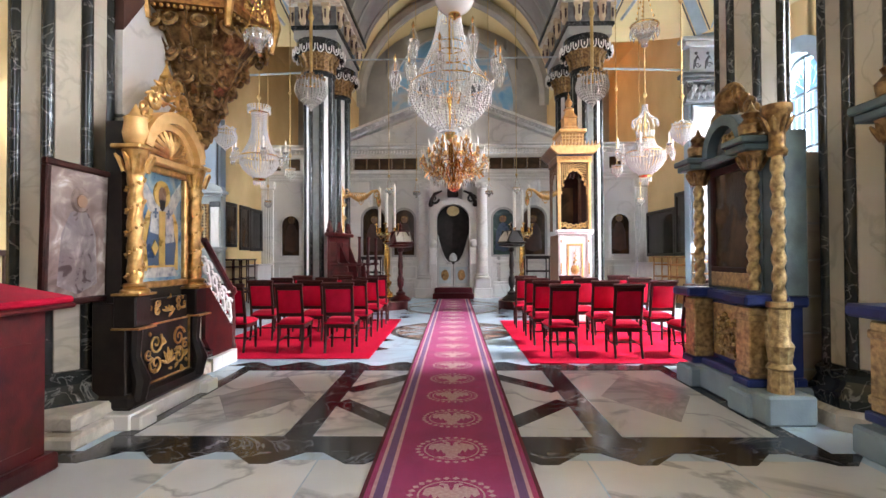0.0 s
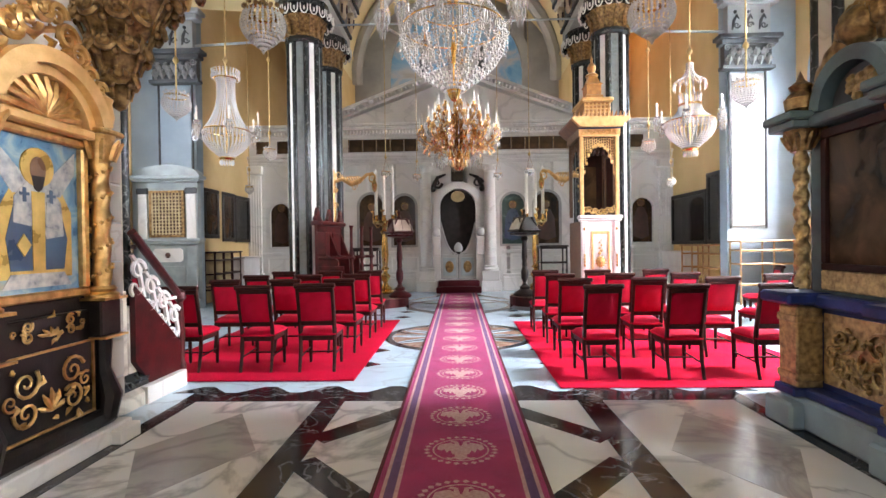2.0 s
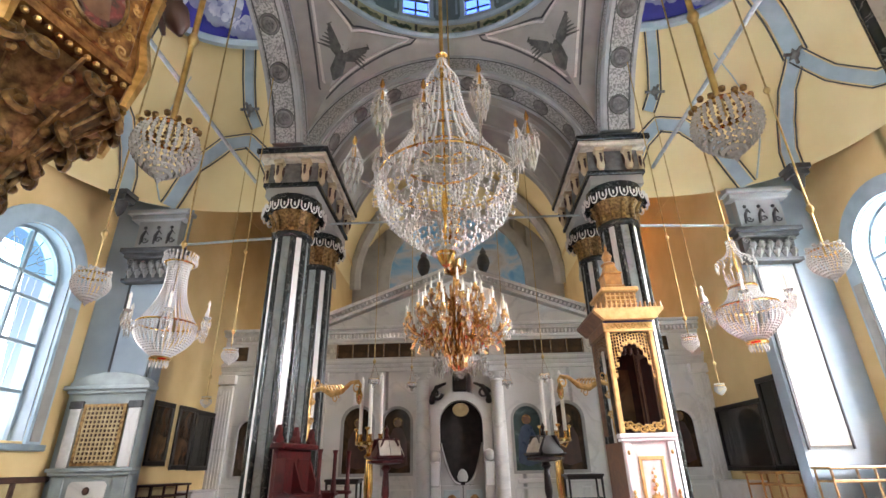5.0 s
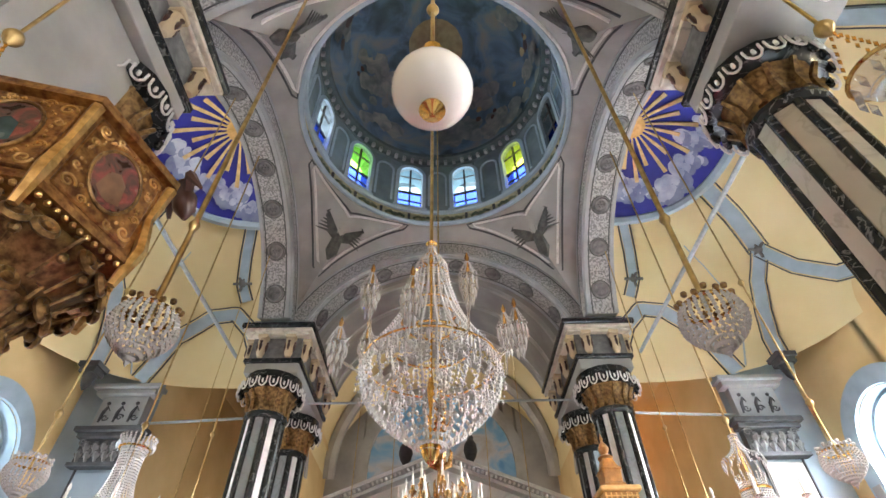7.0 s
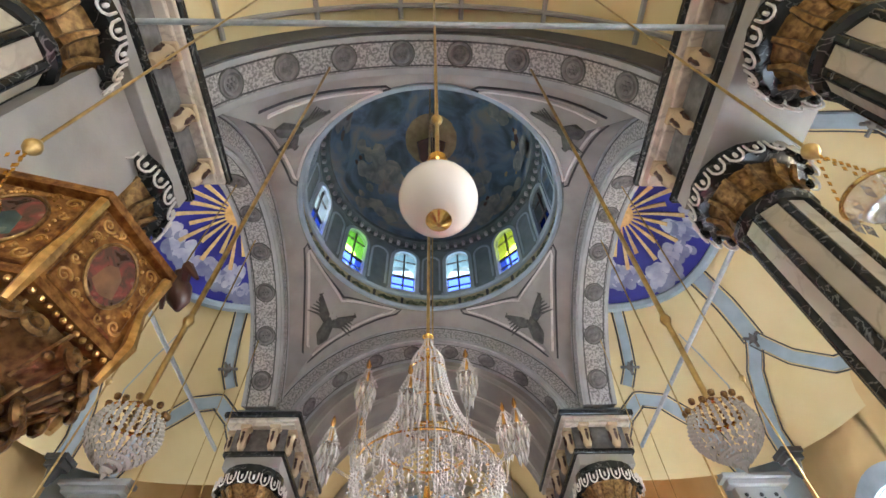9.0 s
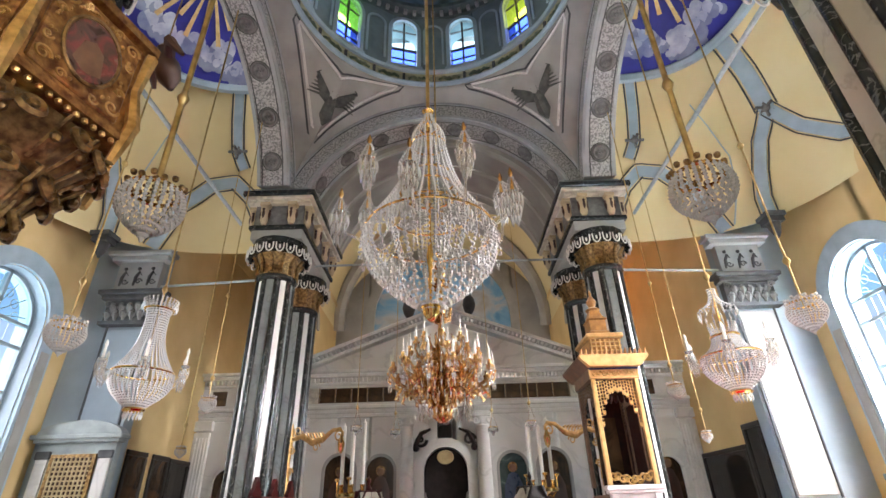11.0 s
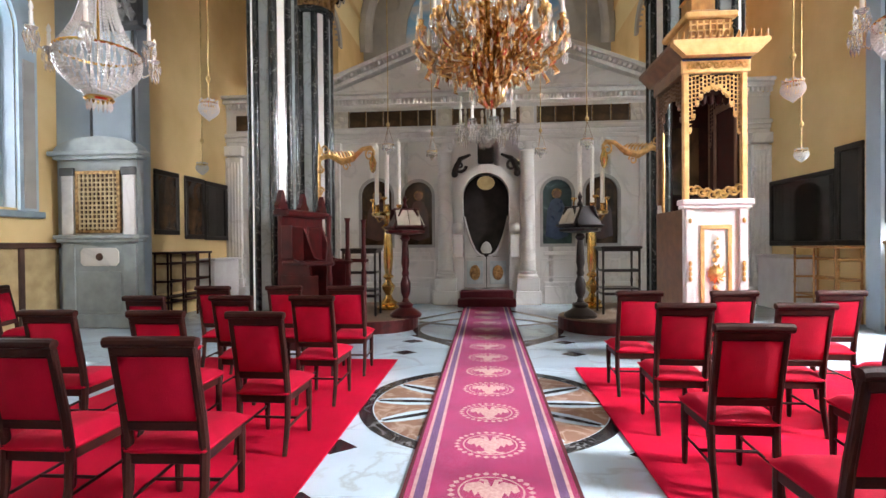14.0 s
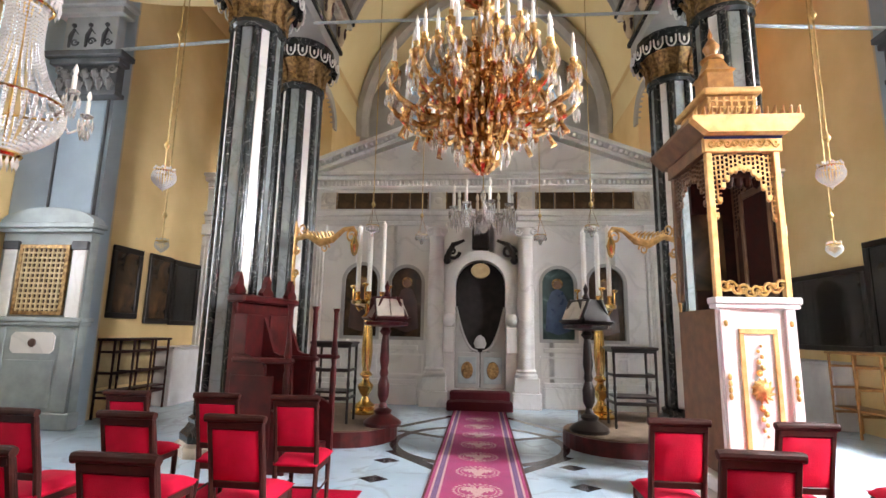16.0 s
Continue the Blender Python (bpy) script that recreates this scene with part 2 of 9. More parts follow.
M_GOLDP = mat("pale_worn_gilding", (0.60, 0.43, 0.20), (0.26, 0.17, 0.08), 0.42, 0.65, 22, bump=0.4, bscale=70, rvar=0.15)
I_PULP = painting("dark_oval_panel_paint", [(0.03, 0.02, 0.015), (0.10, 0.05, 0.035), (0.28, 0.06, 0.05), (0.42, 0.32, 0.26)], 7.0, 0.3)
M_RELIEF = mat("dark_bronze_green_plaster", (0.12, 0.125, 0.115), (0.06, 0.065, 0.06), 0.6, 0, 9, bump=0.3)
M_TEAL = mat("teal_blue_paint", (0.10, 0.15, 0.155), (0.06, 0.09, 0.095), 0.5, 0, 5, bump=0.2)
M_ROYAL = mat("royal_blue_paint", (0.015, 0.035, 0.17), (0.01, 0.022, 0.10), 0.4, 0, 6, bump=0.15)
M_PALEBL = mat("pale_blue_base_paint", (0.26, 0.34, 0.38), (0.20, 0.27, 0.31), 0.45, 0, 4, bump=0.15)
M_WAX = mat("white_wax", (0.86, 0.84, 0.78), (0.80, 0.77, 0.70), 0.45, 0, 4)
M_IRON = mat("painted_tie_iron", (0.44, 0.50, 0.52), (0.34, 0.39, 0.41), 0.5, 0.2, 14)
M_PAPER = mat("old_paper", (0.60, 0.56, 0.47), (0.48, 0.43, 0.35), 0.8, 0, 8)
M_SKYB = painting("ultramarine_sky_paint", [(0.02, 0.025, 0.24), (0.03, 0.035, 0.33), (0.035, 0.045, 0.36)], 1.2, 0.6)
M_CLOUD = mat("painted_cloud", (0.62, 0.66, 0.74), (0.30, 0.34, 0.52), 0.6, 0, 3, bump=0.2)
M_DOMEP = painting("dome_fresco_paint", [(0.045, 0.075, 0.09), (0.08, 0.13, 0.17), (0.13, 0.22, 0.32), (0.24, 0.27, 0.28), (0.31, 0.27, 0.21)], 0.9, 0.6)
M_APSEP = painting("apse_sky_fresco", [(0.10, 0.30, 0.55), (0.20, 0.42, 0.62), (0.50, 0.52, 0.54), (0.42, 0.38, 0.34)], 1.0, 0.6)
M_GREENP = painting("dark_green_relief_paint", [(0.05, 0.08, 0.05), (0.10, 0.14, 0.09), (0.24, 0.26, 0.16)], 3.0, 0.6)
M_DOORP = mat("grey_blue_door_paint", (0.36, 0.41, 0.41), (0.27, 0.31, 0.31), 0.5, 0, 4, bump=0.15)
M_TAN = mat("worn_tan_panel", (0.50, 0.38, 0.20), (0.38, 0.27, 0.13), 0.6, 0, 5, bump=0.2)
M_LILAC = mat("white_lilac_paint", (0.74, 0.715, 0.70), (0.67, 0.63, 0.62), 0.4, 0, 5, bump=0.1)
M_BROWNST = mat("brown_marbled_stone", (0.10, 0.045, 0.032), (0.05, 0.025, 0.02), 0.35, 0, 3, bump=0.1)
# throne wood, its brown deepened to carry the shade of the sides
M_SHADEW = mat("brown_panelled_wood", (0.20, 0.11, 0.06), (0.12, 0.065, 0.035), 0.45, 0, 8, 8, bump=0.2)
M_GREYMID = mat("mid_grey_plaster", (0.24, 0.24, 0.235), (0.15, 0.15, 0.15), 0.7, 0, 9)
M_FRIEZE = mat("cream_frieze_paint", (0.46, 0.45, 0.30), (0.36, 0.37, 0.26), 0.7, 0, 4)
M_CARPETB = mat("brown_platform_carpet", (0.17, 0.115, 0.075), (0.12, 0.08, 0.05), 0.95, 0, 5, bump=0.6, bscale=200)
I_RED = mat("icon_red_paint", (0.22, 0.03, 0.03), (0.13, 0.02, 0.02), 0.35, 0, 8)
I_SKIN = mat("icon_flesh_paint", (0.24, 0.13, 0.07), (0.15, 0.08, 0.045), 0.3, 0, 8)
I_BLUE = mat("icon_blue_paint", (0.04, 0.085, 0.15), (0.025, 0.05, 0.10), 0.3, 0, 6)
I_WHITE = mat("icon_white_paint", (0.56, 0.54, 0.49), (0.26, 0.27, 0.29), 0.3, 0, 16)
I_GOLD = mat("icon_gold_leaf", (0.75, 0.50, 0.14), (0.55, 0.34, 0.08), 0.3, 0.4, 8)
I_DARK = painting("darkened_icon_paint", [(0.02, 0.014, 0.01), (0.06, 0.035, 0.02), (0.13, 0.07, 0.035)], 2.5, 0.15)
I_SILV = painting("silver_icon_cover", [(0.10, 0.07, 0.06), (0.22, 0.16, 0.14), (0.45, 0.40, 0.36)], 5.0, 0.25)
I_ROBE = painting("dull_robe", [(0.07, 0.05, 0.05), (0.14, 0.11, 0.11), (0.30, 0.26, 0.24)], 7.0, 0.3)
I_GROUND = painting("blue_icon_ground", [(0.05, 0.12, 0.22), (0.10, 0.24, 0.36), (0.30, 0.40, 0.42), (0.50, 0.44, 0.25)], 5.0, 0.3)
I_TEAL = painting("teal_icon_ground", [(0.025, 0.04, 0.04), (0.05, 0.09, 0.09), (0.10, 0.18, 0.17)], 2.0, 0.25)

# ---- mesh helpers ----


class Mesh:
    """Collects vertices and faces for one mesh."""

    def __init__(self):
        self.v, self.f = [], []

    def add(self, verts, faces, m=None):
        o = len(self.v)
        self.v += [tuple(m @ Vector(p)) for p in verts] if m else [tuple(p) for p in verts]
        self.f += [tuple(i + o for i in f) for f in faces]
        return self

    def moved(self, m):
        self.v = [tuple(m @ Vector(p)) for p in self.v]
        return self

    def box(self, x0, x1, y0, y1, z0, z1, m=None, b=0.0):
        if b <= 0:
            v = [(x, y, z) for z in (z0, z1) for y in (y0, y1) for x in (x0, x1)]
            return self.add(v, [(0, 2, 3, 1), (4, 5, 7, 6), (0, 1, 5, 4), (2, 6, 7, 3), (0, 4, 6, 2), (1, 3, 7, 5)], m)
        b = min(b, (x1 - x0) * 0.45, (y1 - y0) * 0.45, (z1 - z0) * 0.45)
        ring = lambda i, z: [(x0 + b, y0 + i, z), (x1 - b, y0 + i, z), (x1 - i, y0 + b, z), (x1 - i, y1 - b, z), (x1 - b, y1 - i, z), (x0 + b, y1 - i, z), (x0 + i, y1 - b, z), (x0 + i, y0 + b, z)]
        v = ring(b, z0) + ring(0, z0 + b) + ring(0, z1 - b) + ring(b, z1)
        f = [tuple(range(7, -1, -1)), tuple(range(24, 32))]
        for k in range(3):
            for j in range(8):
                f.append((k * 8 + j, k * 8 + (j + 1) % 8, k * 8 + 8 + (j + 1) % 8, k * 8 + 8 + j))
        return self.add(v, f, m)

    def lathe(self, prof, n=16, m=None, a0=0.0, a1=2 * math.pi, caps=True):
        full = abs(a1 - a0 - 2 * math.pi) < 1e-6
        k = n if full else n + 1
        v = [(r * math.cos(a0 + (a1 - a0) * j / n), r * math.sin(a0 + (a1 - a0) * j / n), z) for r, z in prof for j in range(k)]
        f = []
        for i in range(len(prof) - 1):
            for j in range(n):
                a, b = i * k + j, i * k + (j + 1) % k
                f.append((a, b, b + k, a + k))
        if caps and full:
            if prof[0][0] > 1e-5:
                f.append(tuple(range(k - 1, -1, -1)))
            if prof[-1][0] > 1e-5:
                f.append(tuple(range((len(prof) - 1) * k, len(prof) * k)))
        return self.add(v, f, m)

    def tube(self, pts, r, n=6, closed=False):
        pts = [Vector(p) for p in pts]
        rs = r if isinstance(r, (list, tuple)) else [r] * len(pts)
        v, f = [], []
        prev = None
        for i, p in enumerate(pts):
            a = pts[(i - 1) % len(pts)] if (i or closed) else p
            b = pts[(i + 1) % len(pts)] if (i < len(pts) - 1 or closed) else p
            t = (b - a).normalized()
            up = prev if prev is not None else (Vector((0, 0, 1)) if abs(t.z) < 0.9 else Vector((1, 0, 0)))
            s = t.cross(up).normalized()
            u = s.cross(t).normalized()
            prev = u
            for j in range(n):
                w = 2 * math.pi * j / n
                v.append(p + (s * math.cos(w) + u * math.sin(w)) * rs[i])
        for i in range(len(pts) if closed else len(pts) - 1):
            for j in range(n):
                a, b = i * n + j, i * n + (j + 1) % n
                c, d = ((i + 1) % len(pts)) * n + j, ((i + 1) % len(pts)) * n + (j + 1) % n
                f.append((a, b, d, c))
        if not closed:
            f += [tuple(range(n - 1, -1, -1)), tuple(range((len(pts) - 1) * n, len(pts) * n))]
        return self.add(v, f)

    def prism(self, poly, d0, d1, m=None, axis="y"):
        """A flat outline given a thickness along an axis."""
        n = len(poly)
        put = {"y": lambda a, b, d: (a, d, b), "x": lambda a, b, d: (d, a, b), "z": lambda a, b, d: (a, b, d)}[axis]
        v = [put(a, b, d) for d in (d0, d1) for a, b in poly]
        f = [tuple(range(n)), tuple(range(2 * n - 1, n - 1, -1))] + [(i, (i + 1) % n, n + (i + 1) % n, n + i) for i in range(n)]
        return self.add(v, f, m)

    def ball(self, c, r, n=8, k=5, squash=1.0):
        prof = [(r * math.sin(math.pi * i / k), -r * squash * math.cos(math.pi * i / k)) for i in range(k + 1)]
        return self.lathe(prof, n, Matrix.Translation(c), caps=False)

    def bead(self, c, r, h=None):
        x, y, z = c
        h = h or r
        return self.add([(x + r, y, z), (x, y + r, z), (x - r, y, z), (x, y - r, z), (x, y, z + h), (x, y, z - h)],
                        [(0, 1, 4), (1, 2, 4), (2, 3, 4), (3, 0, 4), (1, 0, 5), (2, 1, 5), (3, 2, 5), (0, 3, 5)])

    def scroll(self, cx, cy, r, turns, r0, d, flip=1, axis="y", w=0.016, start=0.0, n=20):
        """A spiral tendril lying at depth d."""
        pts = []
        for i in range(n + 1):
            t = i / n
            a = start + flip * turns * 2 * math.pi * t
            q = r0 + (r - r0) * (1 - t)
            p, s = cx + q * math.cos(a), cy + q * math.sin(a)
            pts.append((p, d, s) if axis == "y" else (d, p, s))
        return self.tube(pts, [w * (1 - 0.5 * i / n) for i in range(n + 1)], 5)


def finish(me, smooth=None):
    b = bmesh.new()
    b.from_mesh(me)
    bmesh.ops.remove_doubles(b, verts=b.verts, dist=1e-5)
    bmesh.ops.recalc_face_normals(b, faces=b.faces)
    b.to_mesh(me)
    b.free()
    if smooth:
        me.shade_smooth()
        me.set_sharp_from_angle(angle=radians(smooth))


def part(name, ms, material, parent=None, label="", smooth=35, m=None, kind=""):
    """One mesh object, under a thing or a part."""
    me = bpy.data.meshes.new(name)
    me.from_pydata(ms.v, [], ms.f)
    finish(me, smooth)
    me.materials.append(material)
    ob = new(name, me)
    if parent is not None:
        ob.parent = parent
    if m is not None:
        ob.matrix_basis = m
    return tagged(ob, label=label, kind=kind)


def thing(name, label, category, m=None, group="", kind=""):
    ob = new(name)
    ob.empty_display_size = 0.1
    if m is not None:
        ob.matrix_basis = m
    return tagged(ob, label, category, group, kind)


def twin(ob, m, parent=None):
    """A piece that shares its mesh with another."""
    c = ob.copy()
    scene.collection.objects.link(c)
    if parent is not None:
        c.parent = parent
    c.matrix_basis = m
    return c


def arch_pts(half, z0, zs, n=14, rise=None):
    """Outline of a round-headed opening: half width, foot, spring line."""
    rise = rise or half
    return [(-half, z0)] + [(half * -math.cos(math.pi * i / n), zs + rise * math.sin(math.pi * i / n)) for i in range(n + 1)] + [(half, z0)]


def arch_wall(ms, x0, x1, z0, z1, holes, d0, d1, axis="y", n=14):
    """A slab with round-headed holes: (centre, half, foot, spring); built of columns so that it needs no cutting."""
    put = (lambda a, d, z: (a, d, z)) if axis == "y" else (lambda a, d, z: (d, a, z))
    xs = {x0, x1}
    for c, h, f, s in holes:
        for i in range(n + 1):
            xs.add(c - h * math.cos(math.pi * i / n))
    xs = sorted(xs)

    def quad(a, b, za0, zb0, za1, zb1):
        v = [put(p, d, z) for d in (d0, d1) for p, z in ((a, za0), (b, zb0), (b, zb1), (a, za1))]
        ms.add(v, [(0, 1, 2, 3), (7, 6, 5, 4), (0, 4, 5, 1), (1, 5, 6, 2), (2, 6, 7, 3), (3, 7, 4, 0)])

    for a, b in zip(xs, xs[1:]):
        if b - a < 1e-6:
            continue
        mid = (a + b) / 2
        hole = [q for q in holes if abs(mid - q[0]) < q[1]]
        if not hole:
            quad(a, b, z0, z0, z1, z1)
            continue
        c, h, f, s = hole[0]
        top = lambda x: s + math.sqrt(max(h * h - (x - c) ** 2, 0))
        if f > z0 + 1e-6:
            quad(a, b, z0, z0, f, f)
        quad(a, b, top(a), top(b), z1, z1)
    return ms


def arch_band(ms, c, zs, r0, r1, d0, d1, axis="y", n=28, a0=0.0, a1=math.pi):
    """A half ring of given depth, standing on its spring line."""
    put = (lambda a, d, z: (a, d, z)) if axis == "y" else (lambda a, d, z: (d, a, z))
    v, f = [], []
    for i in range(n + 1):
        a = a0 + (a1 - a0) * i / n
        for r, d in ((r0, d0), (r1, d0), (r1, d1), (r0, d1)):
            v.append(put(c + r * math.cos(a), d, zs + r * math.sin(a)))
    for i in range(n):
        for j in range(4):
            f.append((i * 4 + j, i * 4 + (j + 1) % 4, i * 4 + 4 + (j + 1) % 4, i * 4 + 4 + j))
    f += [(0, 1, 2, 3), (n * 4 + 3, n * 4 + 2, n * 4 + 1, n * 4)]
    return ms.add(v, f)


RY = pose(0, 0, 0, -90, 0, 0)

# ---- the building ----
XW, Y0, Y1 = 7.8, -5.0, 13.65          # side walls, west end, east piers
CX, CY, CR = 0.0, 9.3, 2.75            # dome axis and ring
SPR, HALF = 6.8, 3.13                  # centre height of the arches, half the crossing
XP = 3.28                              # column axes

floor = tagged(part("floor", Mesh().box(-9, 9, -6, 22, -0.3, 0.0), M_FLOORB), "pale polished marble church floor with black inlay", "floor", kind="structure")


def wall(name, ms, material, label):
    return tagged(part(name, ms, material), label, "wall", kind="structure")


# long side walls with round-headed windows
for side, nm in ((-1, "wall_north"), (1, "wall_south")):
    ms = Mesh()
    arch_wall(ms, Y0, Y1 + 0.35, 0, 12.5, [(12.0, 0.88, 2.1, 5.05), (7.3, 0.88, 2.1, 5.05), (0.5, 0.88, 2.1, 5.05)], side * XW, side * (XW + 0.55), "x")
    wall(nm, ms, M_YELLOW, "ochre plastered nave wall with arched windows")
# unseen wall; its window is added for the west fill lamp
wall("wall_west", arch_wall(Mesh(), -8.4, 8.4, 0, 12.5, [(0, 1.5, 3.0, 5.0)], Y0 - 0.5, Y0), M_YELLOW, "ochre plastered west wall with a window")
# east bay: narrower, then the sanctuary
for side, nm in ((-1, "wall_north_east"), (1, "wall_south_east")):
    wall(nm, Mesh().box(*sorted((side * 6.45, side * 6.9)), 13.66, 21.5, 0, 12.5), M_YELLOW, "ochre plastered wall of the east bay")
    wall(nm + "_return", Mesh().box(*sorted((side * 6.44, side * 8.4)), 13.95, 14.4, 0, 12.5), M_YELLOW, "ochre plastered return wall")
ms = Mesh()
# the two low openings are unseen, added for the sanctuary fill lamps
arch_wall(ms, -6.9, 6.9, 0, 12.5, [(-2.2, 0.6, 1.4, 3.1), (2.2, 0.6, 1.4, 3.1), (4.8, 0.6, 7.4, 9.0)], 21.0, 21.5)
wall("wall_east", ms, M_GREYW, "grey plastered sanctuary end wall")
# the pane's orange replaces the sunlit reveal of this window
pn_ = tagged(part("window_east", Mesh().prism(arch_pts(0.6, 7.4, 9.0), 21.2, 21.21, pose(4.8, 0, 0)), M_ORANGE, smooth=None), "orange stained glass window at the end of the aisle", "window", kind="structure")
pn_.visible_shadow = False
tagged(part("apse_painting", Mesh().prism(arch_pts(2.5, 5.2, 8.0), 20.93, 20.995), M_APSEP), "blue and white clouded sky fresco under the apse arch", "wall painting", kind="structure")
trim = Mesh()
arch_band(trim, 0, 8.0, 2.5, 2.86, 20.8, 20.998)
trim.box(-2.86, -2.5, 20.8, 20.998, 5.2, 8.0).box(2.5, 2.86, 20.8, 20.998, 5.2, 8.0)
tagged(part("trim", trim, M_GREYW), "grey moulded arch round the apse fresco", "trim", kind="structure")

# sanctuary barrel vault with two diagonal ribs
def barrel(name, xc, half, zs, y0, y1, rise, material, label, n=24, thick=0.25):
    ms = Mesh()
    v, f = [], []
    for i in range(n + 1):
        a = math.pi * i / n
        for q in (0, thick):
            for y in (y0, y1):
                v.append((xc - (half + q) * math.cos(a), y, zs + (rise + q) * math.sin(a)))
    for i in range(n):
        o = i * 4
        f += [(o, o + 1, o + 5, o + 4), (o + 2, o + 6, o + 7, o + 3), (o, o + 4, o + 6, o + 2), (o + 1, o + 3, o + 7, o + 5)]
    ms.add(v, f)
    return tagged(part(name, ms, material, smooth=40), label, "ceiling", kind="structure")


barrel("ceiling_sanctuary", 0, 3.9, 7.6, 15.25, 21.0, 3.4, M_CREAMP, "pale yellow barrel vault over the sanctuary")
for side in (-1, 1):
    wall("wall_sanctuary", arch_wall(Mesh(), 15.9, 21.0, 5.6, 7.62, [(17.6, 0.62, 5.6, 6.75)], side * 3.9, side * 4.25, "x"), M_YELLOW, "ochre upper wall beside the sanctuary")
    ms = Mesh()
    pts = []
    for i in range(21):
        t = i / 20
        a = math.pi * t
        pts.append((side * 3.75 * -math.cos(a), 15.5 + 5.2 * t, 7.55 + 3.22 * math.sin(a)))
    ms.tube(pts, 0.22, 8)
    band = arch_band(Mesh(), 17.6, 6.75, 0.62, 0.82, *sorted((side * 3.84, side * 3.96)), "x", 16)
    tagged(part("trim", band, M_GREYW), "grey moulded arch over a sanctuary side opening", "trim", kind="structure")
    part("dark_edge", Mesh().tube([(x * 0.985, y - 0.17, z - 0.03) for x, y, z in pts], 0.02, 5), M_GREYDK, tagged(part("vault_rib", ms, M_GREYW), "grey plaster diagonal vault rib", "vault rib", kind="structure", group="sanctuary ribs"), "thin dark lining of the rib")
    barrel("ceiling_east_aisle", side * 5.3, 1.3, 8.2, 13.95, 21.0, 1.3, M_YELLOW, "ochre aisle vault beside the sanctuary", 14)

# roof over everything, and west ceiling
tagged(part("roof", Mesh().box(-8.4, 8.4, -5.5, 6.1, 12.5, 12.8).box(-8.4, 8.4, 12.5, 21.5, 12.5, 12.8).box(-8.4, -3.3, 6.1, 12.5, 12.5, 12.8).box(3.3, 8.4, 6.1, 12.5, 12.5, 12.8), M_GREYST), "flat slab over the vaults", "roof", kind="structure")
barrel("ceiling_nave_west", 0, 3.5, 6.9, Y0, 5.6, 3.5, M_CREAMP, "pale yellow barrel vault over the west nave")
for side in (-1, 1):
    tagged(part("ceiling_west_aisle", Mesh().box(*sorted((side * 3.4, side * 7.8)), Y0, 4.6, 8.6, 8.8), M_CREAMP), "pale yellow ceiling of the west aisle", "ceiling", kind="structure")

# transept vaults: a half dome on a squarish plan, blue crown, ribs on corbels
VC, VA, VB, VZ, VH = 3.6, 4.3, 4.45, 7.0, 4.9


def vault_pt(side, th, h, off=0.0):
    """th: 0 towards the east end, pi towards the west; h: 0 spring, 1 crown."""
    c, s = math.cos(th), math.sin(th)
    p = 3.2
    k = (abs(c) ** p + abs(s) ** p) ** (-1 / p)
    rr = math.sqrt(max(1 - h * h, 0)) * (1 - off / 4.5)
    return (side * (VC + VA * k * s * rr), 9.2 + VB * k * c * rr, VZ + (VH - off) * h)


def vault_patch(side, h0, h1, off, n=40, k=12, th0=0.0, th1=math.pi):
    ms = Mesh()
    v = [vault_pt(side, th0 + (th1 - th0) * j / n, h0 + (h1 - h0) * i / k, off) for i in range(k + 1) for j in range(n + 1)]
    f = [(i * (n + 1) + j, i * (n + 1) + j + 1, (i + 1) * (n + 1) + j + 1, (i + 1) * (n + 1) + j) for i in range(k) for j in range(n)]
    return ms.add(v, f)


